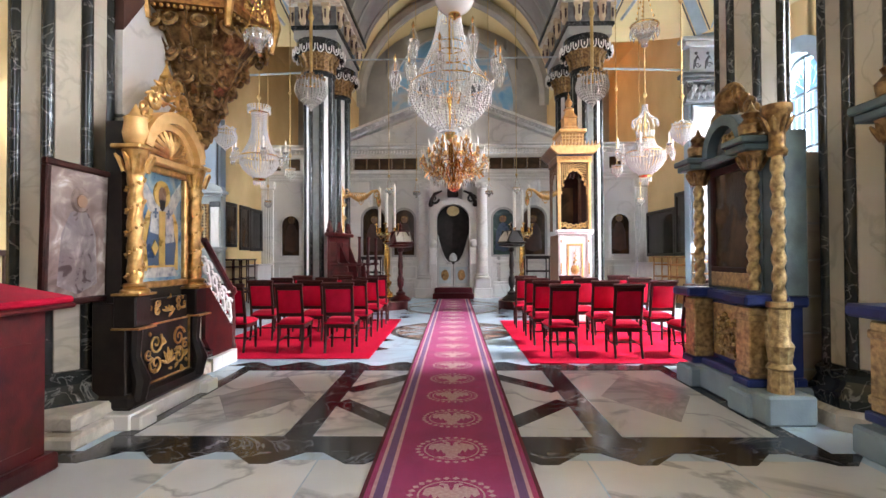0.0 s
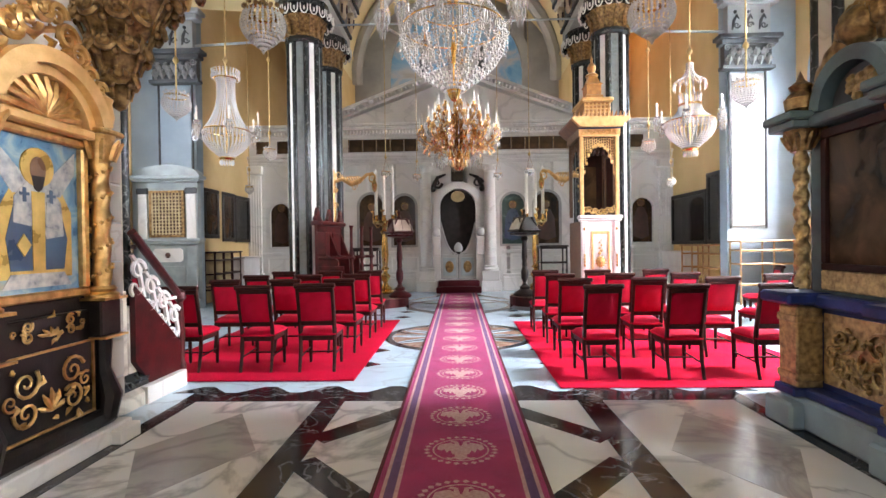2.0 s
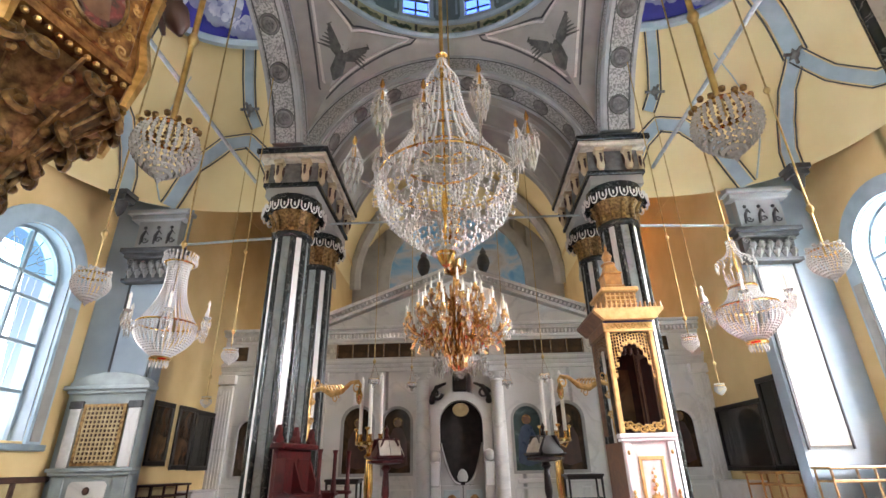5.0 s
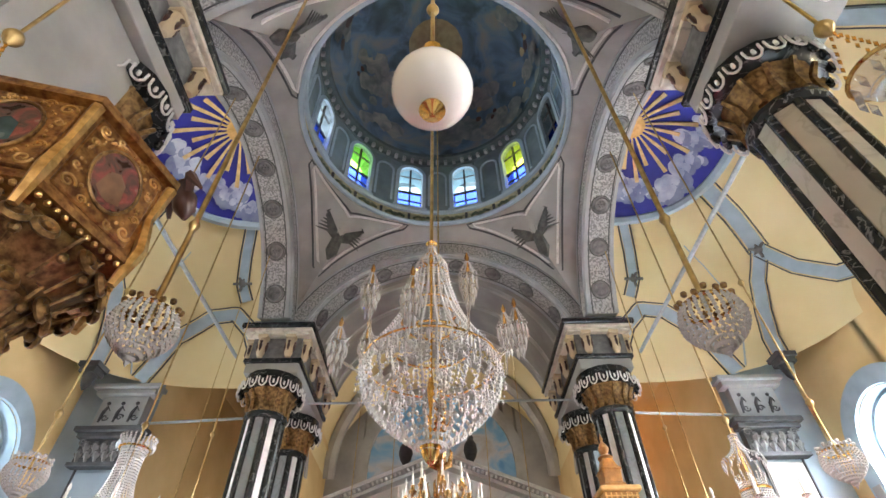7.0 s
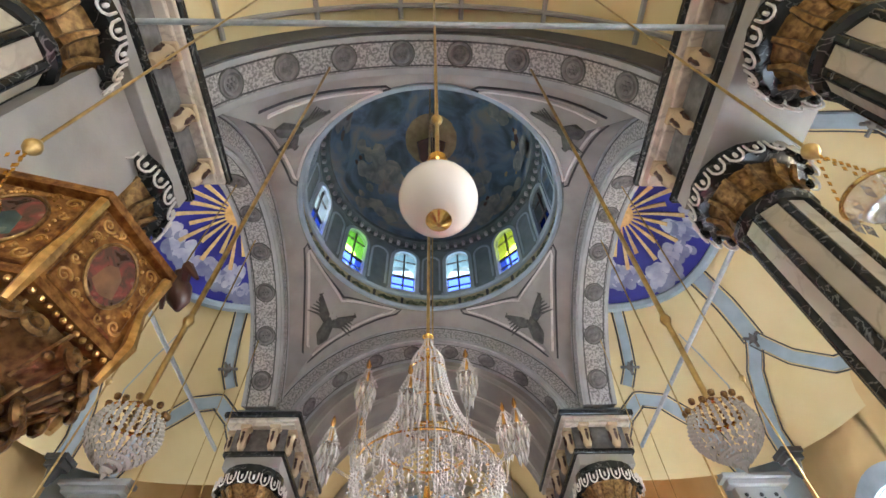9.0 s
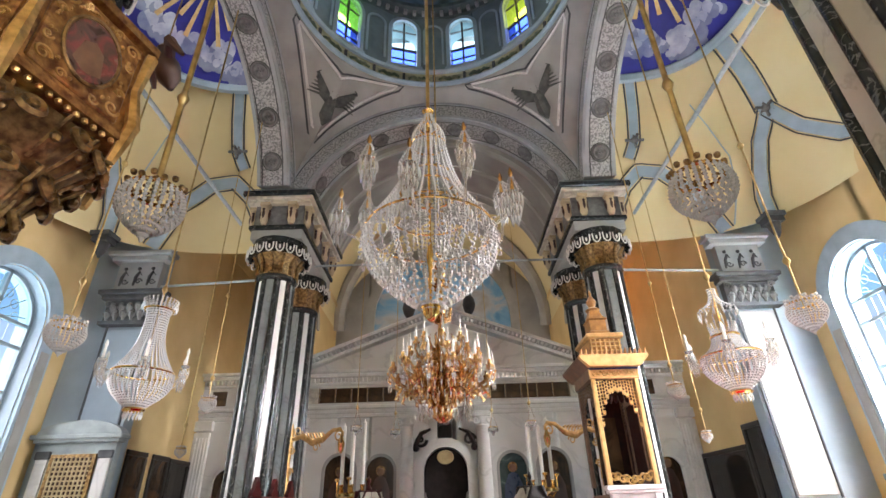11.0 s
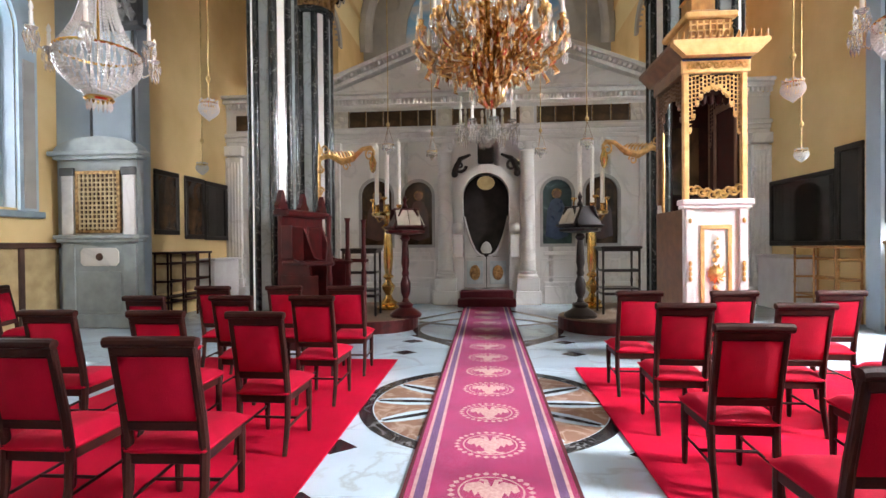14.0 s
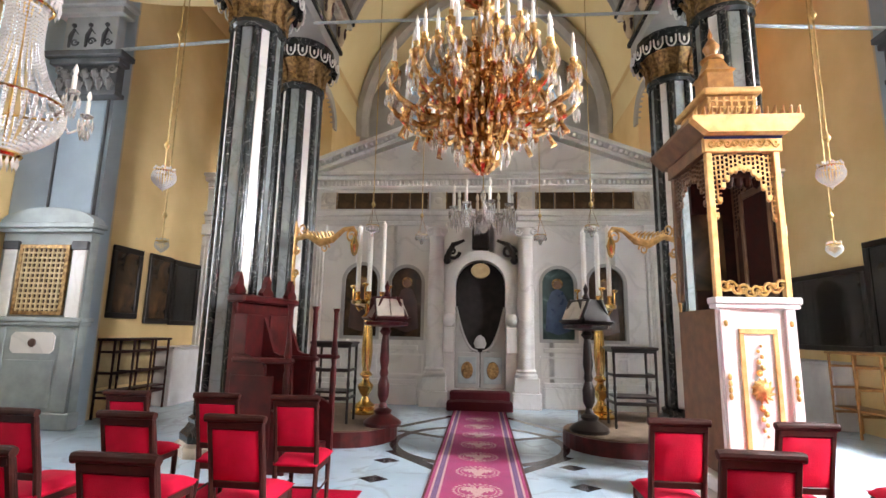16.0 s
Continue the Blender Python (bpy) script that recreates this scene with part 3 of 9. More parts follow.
HB = 0.74
for side in (-1, 1):
    word = "north" if side < 0 else "south"
    vault = tagged(part("ceiling_transept_" + word, vault_patch(side, 0.0, HB, 0.0), M_CREAMP, smooth=50), "pale yellow ribbed half-dome vault of the transept", "ceiling", kind="structure")
    crown = tagged(part("vault_crown_" + word, vault_patch(side, HB, 0.999, 0.0), M_SKYB, smooth=50), "ultramarine painted crown with clouds and a golden sunburst", "ceiling painting", kind="structure")
    ms = Mesh()
    ms.tube([vault_pt(side, math.pi * j / 48, HB, 0.04) for j in range(49)], 0.11, 6)
    part("ring_moulding", ms, M_BLUETRIM, vault, "pale blue moulding below the painted crown")
    def band(pts, w, lab, lined=True):
        """A flat pale band lying on the vault along points (angle, height), with dark lining on both sides."""
        P = [Vector(vault_pt(side, th, h, 0.05)) for th, h in pts]
        Q = [Vector(vault_pt(side, th, h, -0.02)) for th, h in pts]
        v, edges = [], ([], [])
        for i, p in enumerate(P):
            t = (P[min(i + 1, len(P) - 1)] - P[max(i - 1, 0)]).normalized()
            out = (Q[i] - p).normalized()
            sd = t.cross(out).normalized() * w
            v += [p - sd, p + sd, Q[i] + sd, Q[i] - sd]
            edges[0].append(p - sd * 1.35)
            edges[1].append(p + sd * 1.35)
        f = [(4 * i + j, 4 * i + (j + 1) % 4, 4 * i + 4 + (j + 1) % 4, 4 * i + 4 + j) for i in range(len(P) - 1) for j in range(4)]
        o = part("rib", Mesh().add(v, f), M_BLUETRIM, vault, lab)
        if lined:
            for e in edges:
                part("dark_line", Mesh().tube(e, 0.018, 4), M_GREYDK, o, "thin dark lining")
        return o

    def curve(*keys, n=8):
        out = []
        for (t0, h0), (t1, h1) in zip(keys, keys[1:]):
            out += [(t0 + (t1 - t0) * i / n, h0 + (h1 - h0) * i / n) for i in range(n)]
        return out + [keys[-1]]

    for flip in (0, 1):
        F = (lambda k: [(math.pi - t, h) for t, h in k]) if flip else (lambda k: k)
        band(F(curve((0.34, HB), (0.33, 0.62), (0.31, 0.50), (0.26, 0.42))), 0.10, "pale blue rib towards the crossing arch")
        band(F(curve((0.97, HB), (0.98, 0.60), (0.97, 0.44))), 0.16, "pale blue rib under the crown")
        band(F(curve((0.97, 0.44), (0.88, 0.34), (0.83, 0.22), (0.80, 0.10), (0.80, 0.0))), 0.12, "pale blue rib running down to its corbel")
        band(F(curve((0.97, 0.44), (1.05, 0.30), (1.17, 0.17), (1.35, 0.09), (math.pi / 2, 0.07))), 0.12, "pale blue pointed band over a window")
        band(F(curve((0.10, 0.10), (0.20, 0.28), (0.30, 0.36), (0.42, 0.34), (0.55, 0.22), (0.62, 0.0))), 0.13, "pale blue arched band over the aisle opening")
        band(F(curve((0.66, 0.02), (0.72, 0.20), (0.74, 0.34), (0.70, 0.50), (0.66, 0.60))), 0.012, "thin panel line", False)
        for t_, h_ in ((0.31, 0.50), (0.97, 0.44)):
            x, y, z = vault_pt(side, math.pi - t_ if flip else t_, h_, 0.09)
            part("cross_boss", Mesh().ball((0, 0, 0), 0.09, 8, 6).tube([(-0.22, 0, 0), (0.22, 0, 0)], 0.035, 5).tube([(0, 0, -0.22), (0, 0, 0.22)], 0.035, 5).tube([(0, -0.22, 0), (0, 0.22, 0)], 0.035, 5), M_GREYMID, vault, "carved leaf boss", m=pose(x, y, z))
    # painted clouds along the lower edge of the crown
    rng = random.Random(7 + side)

    def cloud_disc(ms, th, h, r, off):
        rr = math.sqrt(1 - h * h)
        ring = [vault_pt(side, th + r / (4.4 * rr) * math.cos(2 * math.pi * q / 12), min(h + r / 6.2 * math.sin(2 * math.pi * q / 12), 0.998), off) for q in range(12)]
        ms.add(ring, [tuple(range(12))])

    cl, cd = Mesh(), Mesh()
    for j in range(15):
        tc_ = 0.12 + (math.pi - 0.24) * (j + rng.uniform(-0.3, 0.3)) / 14
        hc = HB + 0.035 + rng.uniform(0, 0.075)
        wide = rng.uniform(0.16, 0.30)
        for q in range(16):
            u = rng.uniform(-1, 1)
            up = rng.uniform(0, 1) * (1 - u * u)
            r = rng.uniform(0.07, 0.16) * (1.1 - 0.5 * abs(u))
            th, h = tc_ + u * wide * 0.5, min(hc + 0.05 * up, 0.985)
            cloud_disc(cd, th + 0.012, h - 0.012, r * 1.08, 0.012 + 0.0022 * q)
            cloud_disc(cl, th, h, r, 0.0132 + 0.0022 * q)
    part("painted_cloud", cd, M_CLOUDD, crown, "grey-blue painted cloud shadows", None)
    part("painted_cloud", cl, M_CLOUD, crown, "white painted clouds", None)
    # sunburst of tapering rays lying on the vault
    def crown_at(x, y, off):
        rho = ((abs(x - VC) / VA) ** 3.2 + (abs(y - 9.2) / VB) ** 3.2) ** (1 / 3.2)
        return (side * x, y, VZ + (VH - off) * math.sqrt(max(1 - (rho / (1 - off / 4.5)) ** 2, 0.0)))

    su = Mesh()
    bx, by = 4.56, 10.1
    for j in range(24):
        a = 2 * math.pi * j / 24
        L = 1.3 if j % 2 else 1.0
        if math.cos(a) < 0:
            L = min(L, (bx - 3.62) / max(-math.cos(a), 0.01))
        for q in range(5):
            l0, l1 = 0.30 + (L - 0.30) * q / 5, 0.30 + (L - 0.30) * (q + 1) / 5
            w0, w1 = 0.018 + 0.03 * q / 5, 0.018 + 0.03 * (q + 1) / 5
            p = []
            for l, w in ((l0, -w0), (l0, w0), (l1, w1), (l1, -w1)):
                p.append((bx + l * math.cos(a) - w * math.sin(a), by + l * math.sin(a) + w * math.cos(a)))
            lo = [crown_at(x, y, 0.055) for x, y in p]
            hi = [crown_at(x, y, 0.03) for x, y in p]
            su.add(lo + hi, [(0, 1, 2, 3), (7, 6, 5, 4), (0, 4, 5, 1), (1, 5, 6, 2), (2, 6, 7, 3), (3, 7, 4, 0)])
    part("sunburst", su, M_PALEGOLD, crown, "pale golden sunburst rays", smooth=None)
    disc = Mesh().add([crown_at(bx + 0.3 * math.cos(2 * math.pi * j / 20), by + 0.3 * math.sin(2 * math.pi * j / 20), 0.06) for j in range(20)], [tuple(range(20))])
    part("sun_disc", disc, M_GOLDY, crown, "golden disc of the sunburst", smooth=None)
    for th in (0.80, 2.34):
        x, y, z = vault_pt(side, th, 0.0, 0.15)
        corb = Mesh()
        corb.box(-0.2, 0.2, -0.2, 0.2, -0.1, 0.0).box(-0.16, 0.16, -0.16, 0.16, -0.22, -0.1).lathe([(0.02, -0.55), (0.08, -0.45), (0.14, -0.22)], 10)
        tagged(part("corbel", corb, M_GREYDK, m=pose(x, y, z)), "dark grey carved corbel under a vault rib", "corbel", group="corbels", kind="structure")

# crossing arches with rosettes
RI, RO = 3.0, 3.46


def rosette(parent, m):
    ms = Mesh()
    ms.lathe([(0.185, 0), (0.19, 0.012), (0.165, 0.02), (0.15, 0.045), (0.125, 0.03), (0.115, 0.012), (0.0, 0.012)], 20, caps=False)
    for j in range(6):
        a = math.pi * j / 3
        ms.ball((0.06 * math.cos(a), 0.06 * math.sin(a), 0.02), 0.032, 6, 4, 0.7)
    ms.ball((0, 0, 0.03), 0.03, 6, 4)
    return part("rosette", ms, M_GREYMID, parent, "grey plaster rosette", m=m)


ros = None
for nm, axis, c, d0, d1, face in (("arch_east", "y", 0.0, 12.44, 13.1, 12.44), ("arch_west", "y", 0.0, 5.6, 6.16, 6.16),
                                  ("arch_north", "x", CY, -3.75, -HALF, -HALF), ("arch_south", "x", CY, HALF, 3.75, HALF)):
    ms = Mesh()
    A0, A1 = radians(19), radians(161)
    arch_band(ms, c, SPR, RI, RO, d0, d1, axis, a0=A0, a1=A1)
    ar = tagged(part(nm, ms, M_GREYW), "grey plaster crossing arch with rosettes", "arch", kind="structure")
    band = Mesh()
    sgn = 1 if nm in ("arch_west", "arch_north") else -1
    arch_band(band, c, SPR, RI + 0.06, RO - 0.06, face, face + sgn * 0.02, axis, a0=A0, a1=A1)
    part("stippled_band", band, M_STIPPLE, ar, "stippled plaster band between plain borders")
    for e in (RI + 0.03, RO - 0.03):
        edge = Mesh()
        arch_band(edge, c, SPR, e - 0.035, e + 0.035, face, face + sgn * 0.05, axis, a0=A0, a1=A1)
        part("border", edge, M_GREYST, ar, "pale grey raised border")
    for e in (RI + 0.075, RO - 0.075):
        part("dark_line", arch_band(Mesh(), c, SPR, e - 0.011, e + 0.011, face, face + sgn * 0.026, axis, 40, A0, A1), M_GREYDK, ar, "thin dark painted line")
    lo, hi = min(d0, d1) + 0.05, max(d0, d1) - 0.05
    for q in (lo + 0.045, hi - 0.045):
        part("dark_line", arch_band(Mesh(), c, SPR, RI - 0.026, RI, q - 0.011, q + 0.011, axis, 40, A0, A1), M_GREYDK, ar, "thin dark painted line")
    part("stippled_soffit", arch_band(Mesh(), c, SPR, RI - 0.02, RI, lo, hi, axis, 40, A0, A1), M_STIPPLE, ar, "stippled soffit band")
    for q in (lo - 0.02, hi + 0.02):
        part("border", arch_band(Mesh(), c, SPR, RI - 0.045, RI + 0.01, q - 0.035, q + 0.035, axis, 40, A0, A1), M_GREYST, ar, "pale grey raised border")
    for i in range(8):
        a = radians(20 + 140 * (i + 0.5) / 8)
        p, z, q = c + (RI - 0.02) * math.cos(a), SPR + (RI - 0.02) * math.sin(a), (lo + hi) / 2
        m = pose(p, q, z, 0, -90 - math.degrees(a), 0) if axis == "y" else pose(q, p, z, 90 + math.degrees(a), 0, 0)
        if ros is None:
            ros = rosette(ar, m)
            ring = part("rosette_outline", Mesh().lathe([(0.186, 0.0), (0.186, 0.018), (0.204, 0.018), (0.204, 0.0)], 24, caps=False), M_RELIEF, ar, "thin dark outline of the rosette", m=m)
        else:
            twin(ros, m, ar)
            twin(ring, m, ar)
# shade under the inner arch is put into its plaster colour
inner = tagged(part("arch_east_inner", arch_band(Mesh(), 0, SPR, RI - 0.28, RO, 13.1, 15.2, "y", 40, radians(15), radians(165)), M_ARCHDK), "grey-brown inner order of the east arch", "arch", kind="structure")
part("border", arch_band(Mesh(), 0, SPR, RI - 0.31, RI - 0.2, 13.05, 13.12, "y", 40, radians(15), radians(165)), M_GREYW, inner, "pale grey edge moulding")
for yy in (13.9, 14.9):
    part("coffer_rib", arch_band(Mesh(), 0, SPR, RI - 0.32, RI - 0.27, yy - 0.06, yy + 0.06, "y", 40, radians(15), radians(165)), M_GREYW, inner, "pale grey soffit rib")
west_arch = bpy.data.objects["arch_west"]
part("dark_edge", arch_band(Mesh(), 0, SPR, RI - 0.03, RI + 0.5, 5.54, 5.575, "y", 40, radians(19), radians(161)), M_GREYDK, west_arch, "dark edge line")
vl = Mesh()
for xa in (-55, -30, -8, 8, 30, 55):
    a = radians(90 + xa)
    for yy0, yy1 in ((-4.5, 5.5),):
        p = (3.46 * math.cos(a), 6.9 + 3.46 * math.sin(a))
        vl.tube([(p[0], yy0, p[1]), (p[0], yy1, p[1])], 0.04, 6)
for yy in (5.3, 3.6, 1.8, 0.0, -1.8, -3.6):
    vl.tube([(3.46 * math.cos(math.pi * j / 24), yy, 6.9 + 3.46 * math.sin(math.pi * j / 24)) for j in range(2, 23)], 0.04, 6)
tagged(part("vault_lines", vl, M_GREYW), "grey moulded lines on the west vault", "vault rib", kind="structure")

# pendentives: ruled from the arch backs to the ring
pend = Mesh()
ZR = 10.4
n = 48
v, f = [], []
for i in range(n * 4):
    ang = 2 * math.pi * i / (n * 4)
    cx, cy = math.cos(ang), math.sin(ang)
    k = 1 / max(abs(cx), abs(cy))
    q = min(abs(cx), abs(cy)) * k              # position along the square's side
    sx, sy = cx * k * (HALF - 0.02), cy * k * (HALF - 0.02)
    zb = SPR + math.sqrt(max((RO - 0.02) ** 2 - (q * HALF) ** 2, 0.0))
    for j in range(9):
        t = j / 8
        r = 1 + (CR / (k * (HALF - 0.02)) - 1) * math.sin(t * math.pi / 2)
        v.append((CX + sx * r, CY + sy * r, zb + (ZR - zb) * t))
for i in range(n * 4):
    for j in range(8):
        a, b = i * 9 + j, ((i + 1) % (n * 4)) * 9 + j
        f.append((a, b, b + 1, a + 1))
pend.add(v, f)
pendentive = tagged(part("pendentives", pend, M_GREYW, smooth=60), "grey plaster pendentives carrying the dome ring", "pendentive", kind="structure")
def pend_pt(deg, t, off=0.02):
    """A point on the pendentive at a plan angle and a height share, a little proud of it."""
    ang = radians(deg)
    cx, cy = math.cos(ang), math.sin(ang)
    k = 1 / max(abs(cx), abs(cy))
    q = min(abs(cx), abs(cy)) * k
    zb = SPR + math.sqrt((RO - 0.02) ** 2 - (q * HALF) ** 2)
    r = 1 + (CR / (k * (HALF - 0.02)) - 1) * math.sin(t * math.pi / 2)
    d = k * (HALF - 0.02) * r - off
    return (CX + cx * d, CY + cy * d, zb + (ZR - zb) * t)


# relief angels on the pendentives, as plain winged shapes inside a triangular border
for ang in (45, 135, 225, 315):
    for name, off, material, w in (("relief_border", 0.012, M_GREYDK, 0.022), ("relief_moulding", 0.02, M_WHITE, 0.03)):
        e = 30 if w < 0.025 else 27
        hi_, lo_ = (0.84, 0.20) if w < 0.025 else (0.79, 0.26)
        loop = [pend_pt(ang + d, hi_, off) for d in range(-e, e + 1, 3)] + [pend_pt(ang + d, lo_ + 0.42 * (abs(d) / e) ** 2, off) for d in range(e - 1, -e, -3)]
        part(name, Mesh().tube(loop, w, 5, True), material, pendentive, "triangular moulded border")
    rel = Mesh()
    for s in (-1, 1):
        for k in range(7):
            rel.tube([(s * 0.04, 0, 0.0 + 0.03 * k), (s * (0.25 + 0.03 * k), -0.02, 0.12 + 0.07 * k), (s * (0.5 - 0.02 * k), 0, 0.06 + 0.09 * k)], [0.03, 0.035, 0.01], 5)
    rel.lathe([(0.02, -0.5), (0.13, -0.3), (0.11, 0.05), (0.07, 0.2), (0.085, 0.3), (0.05, 0.4), (0.0, 0.42)], 8)
    a = radians(ang)
    part("relief", rel, M_RELIEF, pendentive, "grey winged stucco relief", m=pose(CX + 3.2 * math.cos(a), CY + 3.2 * math.sin(a), 9.45, 0, 0, ang - 90) @ pose(0, 0, 0, 30) @ Matrix.Diagonal((1.15, 0.8, 0.95, 1)))

# drum with twelve windows and niches
ZD0, ZD1 = 10.82, 12.9
drum = thing("drum", "pale blue drum with stained round-headed windows and painted niches", "dome drum", kind="structure")
ms = Mesh()
ms.lathe([(CR - 0.02, ZR - 0.02), (CR - 0.10, ZR + 0.05), (CR - 0.02, ZR + 0.08), (CR + 0.02, ZD0 - 0.06), (CR - 0.13, ZD0), (CR + 0.02, ZD0 + 0.06)], 96, pose(CX, CY, 0), caps=False)
part("ring_frieze", ms, M_FRIEZE, drum, "cream frieze between mouldings")
fo_ = Mesh()
for j in range(24):
    a = 2 * math.pi * (j + 0.5) / 24
    mm = pose(CX + (CR - 0.02) * math.cos(a), CY + (CR - 0.02) * math.sin(a), (ZR + ZD0) / 2, 0, 0, math.degrees(a) - 90)
    q = Mesh()
    for sg in (-1, 1):
        q.tube([(0, 0, -0.03), (sg * 0.12, -0.01, 0.06), (sg * 0.24, 0, 0.02), (sg * 0.2, 0, -0.06)], [0.03, 0.04, 0.03, 0.008], 5)
        q.tube([(sg * 0.06, 0, -0.08), (sg * 0.18, -0.01, -0.1)], [0.025, 0.01], 5)
    q.ball((0, -0.01, 0.0), 0.055, 8, 5)
    fo_.add(q.v, q.f, mm)
part("frieze_foliage", fo_, M_GREENP, drum, "dark green leaf ornament", kind="stuff")
for zz, rr in ((ZR + 0.03, CR - 0.06), (ZD0, CR - 0.07)):
    part("ring_moulding", Mesh().tube([(CX + rr * math.cos(2 * math.pi * j / 96), CY + rr * math.sin(2 * math.pi * j / 96), zz) for j in range(96)], 0.06, 6, True), M_BLUETRIM, drum, "pale blue ring moulding")
lit = Mesh()
for j in range(24):
    a = 2 * math.pi * j / 24
    lit.box(-0.02, 0.02, -0.03, 0.03, ZR + 0.08, ZD0 - 0.06, pose(CX + (CR - 0.01) * math.cos(a), CY + (CR - 0.01) * math.sin(a), 0, 0, 0, math.degrees(a)))
part("frieze_dividers", lit, M_GREYDK, drum, kind="stuff")


def ring_wall(r0, r1, z0, z1, holes, seg=12):
    """A drum wall bent from flat columns, with arched holes at given angles."""
    flat = Mesh()
    arch_wall(flat, 0, 2 * math.pi * r0, z0, z1, [(h * r0, w, f, s) for h, w, f, s in holes], 0, r1 - r0, "y", 10)
    out = Mesh()
    out.v = [(CX + (r0 + y) * math.cos(x / r0), CY + (r0 + y) * math.sin(x / r0), z) for x, y, z in flat.v]
    out.f = flat.f
    return out


wins = [(math.pi / 12 + j * math.pi / 6, 0.31, ZD0 + 0.2, ZD1 - 0.62) for j in range(12)]
part("drum_wall", ring_wall(CR, CR + 0.5, ZD0, ZD1, wins), M_DRUM, drum, "slate blue plastered drum wall")
sur = Mesh()
pane_lo, pane_hi, bars, niche = {}, {}, Mesh(), Mesh()
tint = {2: M_PANEB, 3: M_PANEB, 1: M_PANEY, 4: M_PANEG, 0: M_PANE, 5: M_PANE}
for j, (a, w, f0, s0) in enumerate(wins):
    m = pose(CX + (CR - 0.02) * math.cos(a), CY + (CR - 0.02) * math.sin(a), 0, 0, 0, math.degrees(a) - 90)
    q = Mesh()
    arch_band(q, 0, s0, w, w + 0.09, -0.05, 0.03, "y", 14)
    q.box(-w - 0.09, -w, -0.05, 0.03, f0 - 0.05, s0).box(w, w + 0.09, -0.05, 0.03, f0 - 0.05, s0).box(-w - 0.12, w + 0.12, -0.09, 0.03, f0 - 0.12, f0 - 0.05)
    part("window_surround", q, M_BLUETRIM, drum, "pale blue moulded window surround", m=m)
    o = part("lower_pane", Mesh().box(-w, w, 0.09, 0.095, f0, f0 + 0.62), M_PANEDB, drum, "deep blue stained glass", m=m, smooth=None)
    o.visible_shadow = False
    o = part("upper_pane", Mesh().prism(arch_pts(w, f0 + 0.625, s0, 10), 0.09, 0.095), tint.get(j, M_PANE), drum, "coloured stained glass", m=m, smooth=None)
    o.visible_shadow = False
    g = Mesh().box(-0.02, 0.02, 0.06, 0.11, f0, s0 + w).box(-w, w, 0.06, 0.11, f0 + 0.60, f0 + 0.645).box(-w, w, 0.065, 0.105, f0 + 0.29, f0 + 0.31).box(-w, w, 0.065, 0.105, s0 - 0.01, s0 + 0.01)
    part("glazing_bars", g, M_GREYDK, drum, "dark glazing bars", m=m)
    a2 = a + math.pi / 12
    m2 = pose(CX + (CR - 0.01) * math.cos(a2), CY + (CR - 0.01) * math.sin(a2), 0, 0, 0, math.degrees(a2) - 90)
    part("painted_niche", Mesh().prism(arch_pts(0.2, f0 + 0.12, s0 - 0.02, 10), -0.02, 0.03), M_DOMEP, drum, "small dark painted niche", m=m2)
    part("niche_surround", arch_band(Mesh(), 0, s0 - 0.02, 0.2, 0.25, -0.05, 0.02, "y", 12).box(-0.25, -0.2, -0.05, 0.02, f0 + 0.1, s0 - 0.02).box(0.2, 0.25, -0.05, 0.02, f0 + 0.1, s0 - 0.02), M_BLUETRIM, drum, m=m2)
corn = Mesh()
corn.lathe([(CR + 0.02, ZD1 - 0.15), (CR - 0.06, ZD1 - 0.1), (CR - 0.08, ZD1), (CR - 0.22, ZD1 + 0.05), (CR - 0.24, ZD1 + 0.14), (CR - 0.1, ZD1 + 0.2)], 96, pose(CX, CY, 0), caps=False)
part("cornice", corn, M_TEAL, drum, "dark blue-grey dome cornice")
dn = Mesh()
for j in range(72):
    a = 2 * math.pi * j / 72
    dn.box(-0.05, 0.05, -0.045, 0.045, ZD1 - 0.1, ZD1 + 0.03, pose(CX + (CR - 0.10) * math.cos(a), CY + (CR - 0.10) * math.sin(a), 0, 0, 0, math.degrees(a)), 0.012)
part("dentil_course", dn, M_GREYST, drum, "pale dentils round the cornice", kind="stuff")
dome = tagged(part("dome", Mesh().lathe([((CR - 0.12) * math.cos(math.pi / 2 * i / 14), ZD1 + 0.15 + 2.75 * math.sin(math.pi / 2 * i / 14)) for i in range(15)], 64, pose(CX, CY, 0), caps=False), M_DOMEP, smooth=60), "dome painted with a dark blue clouded sky fresco", "dome", kind="structure")
rng = random.Random(31)


def dome_patch(ms, a, t, r, off):
    ring = []
    for q in range(11):
        u, w = a + r / (2.6 * math.cos(t)) * math.cos(2 * math.pi * q / 11) * rng.uniform(0.8, 1.15), t + r / 2.7 * math.sin(2 * math.pi * q / 11) * rng.uniform(0.75, 1.1)
        ring.append((CX + (CR - 0.12 - off) * math.cos(w) * math.cos(u), CY + (CR - 0.12 - off) * math.cos(w) * math.sin(u), ZD1 + 0.15 + (2.75 - off) * math.sin(w)))
    ms.add(ring, [tuple(range(11))])


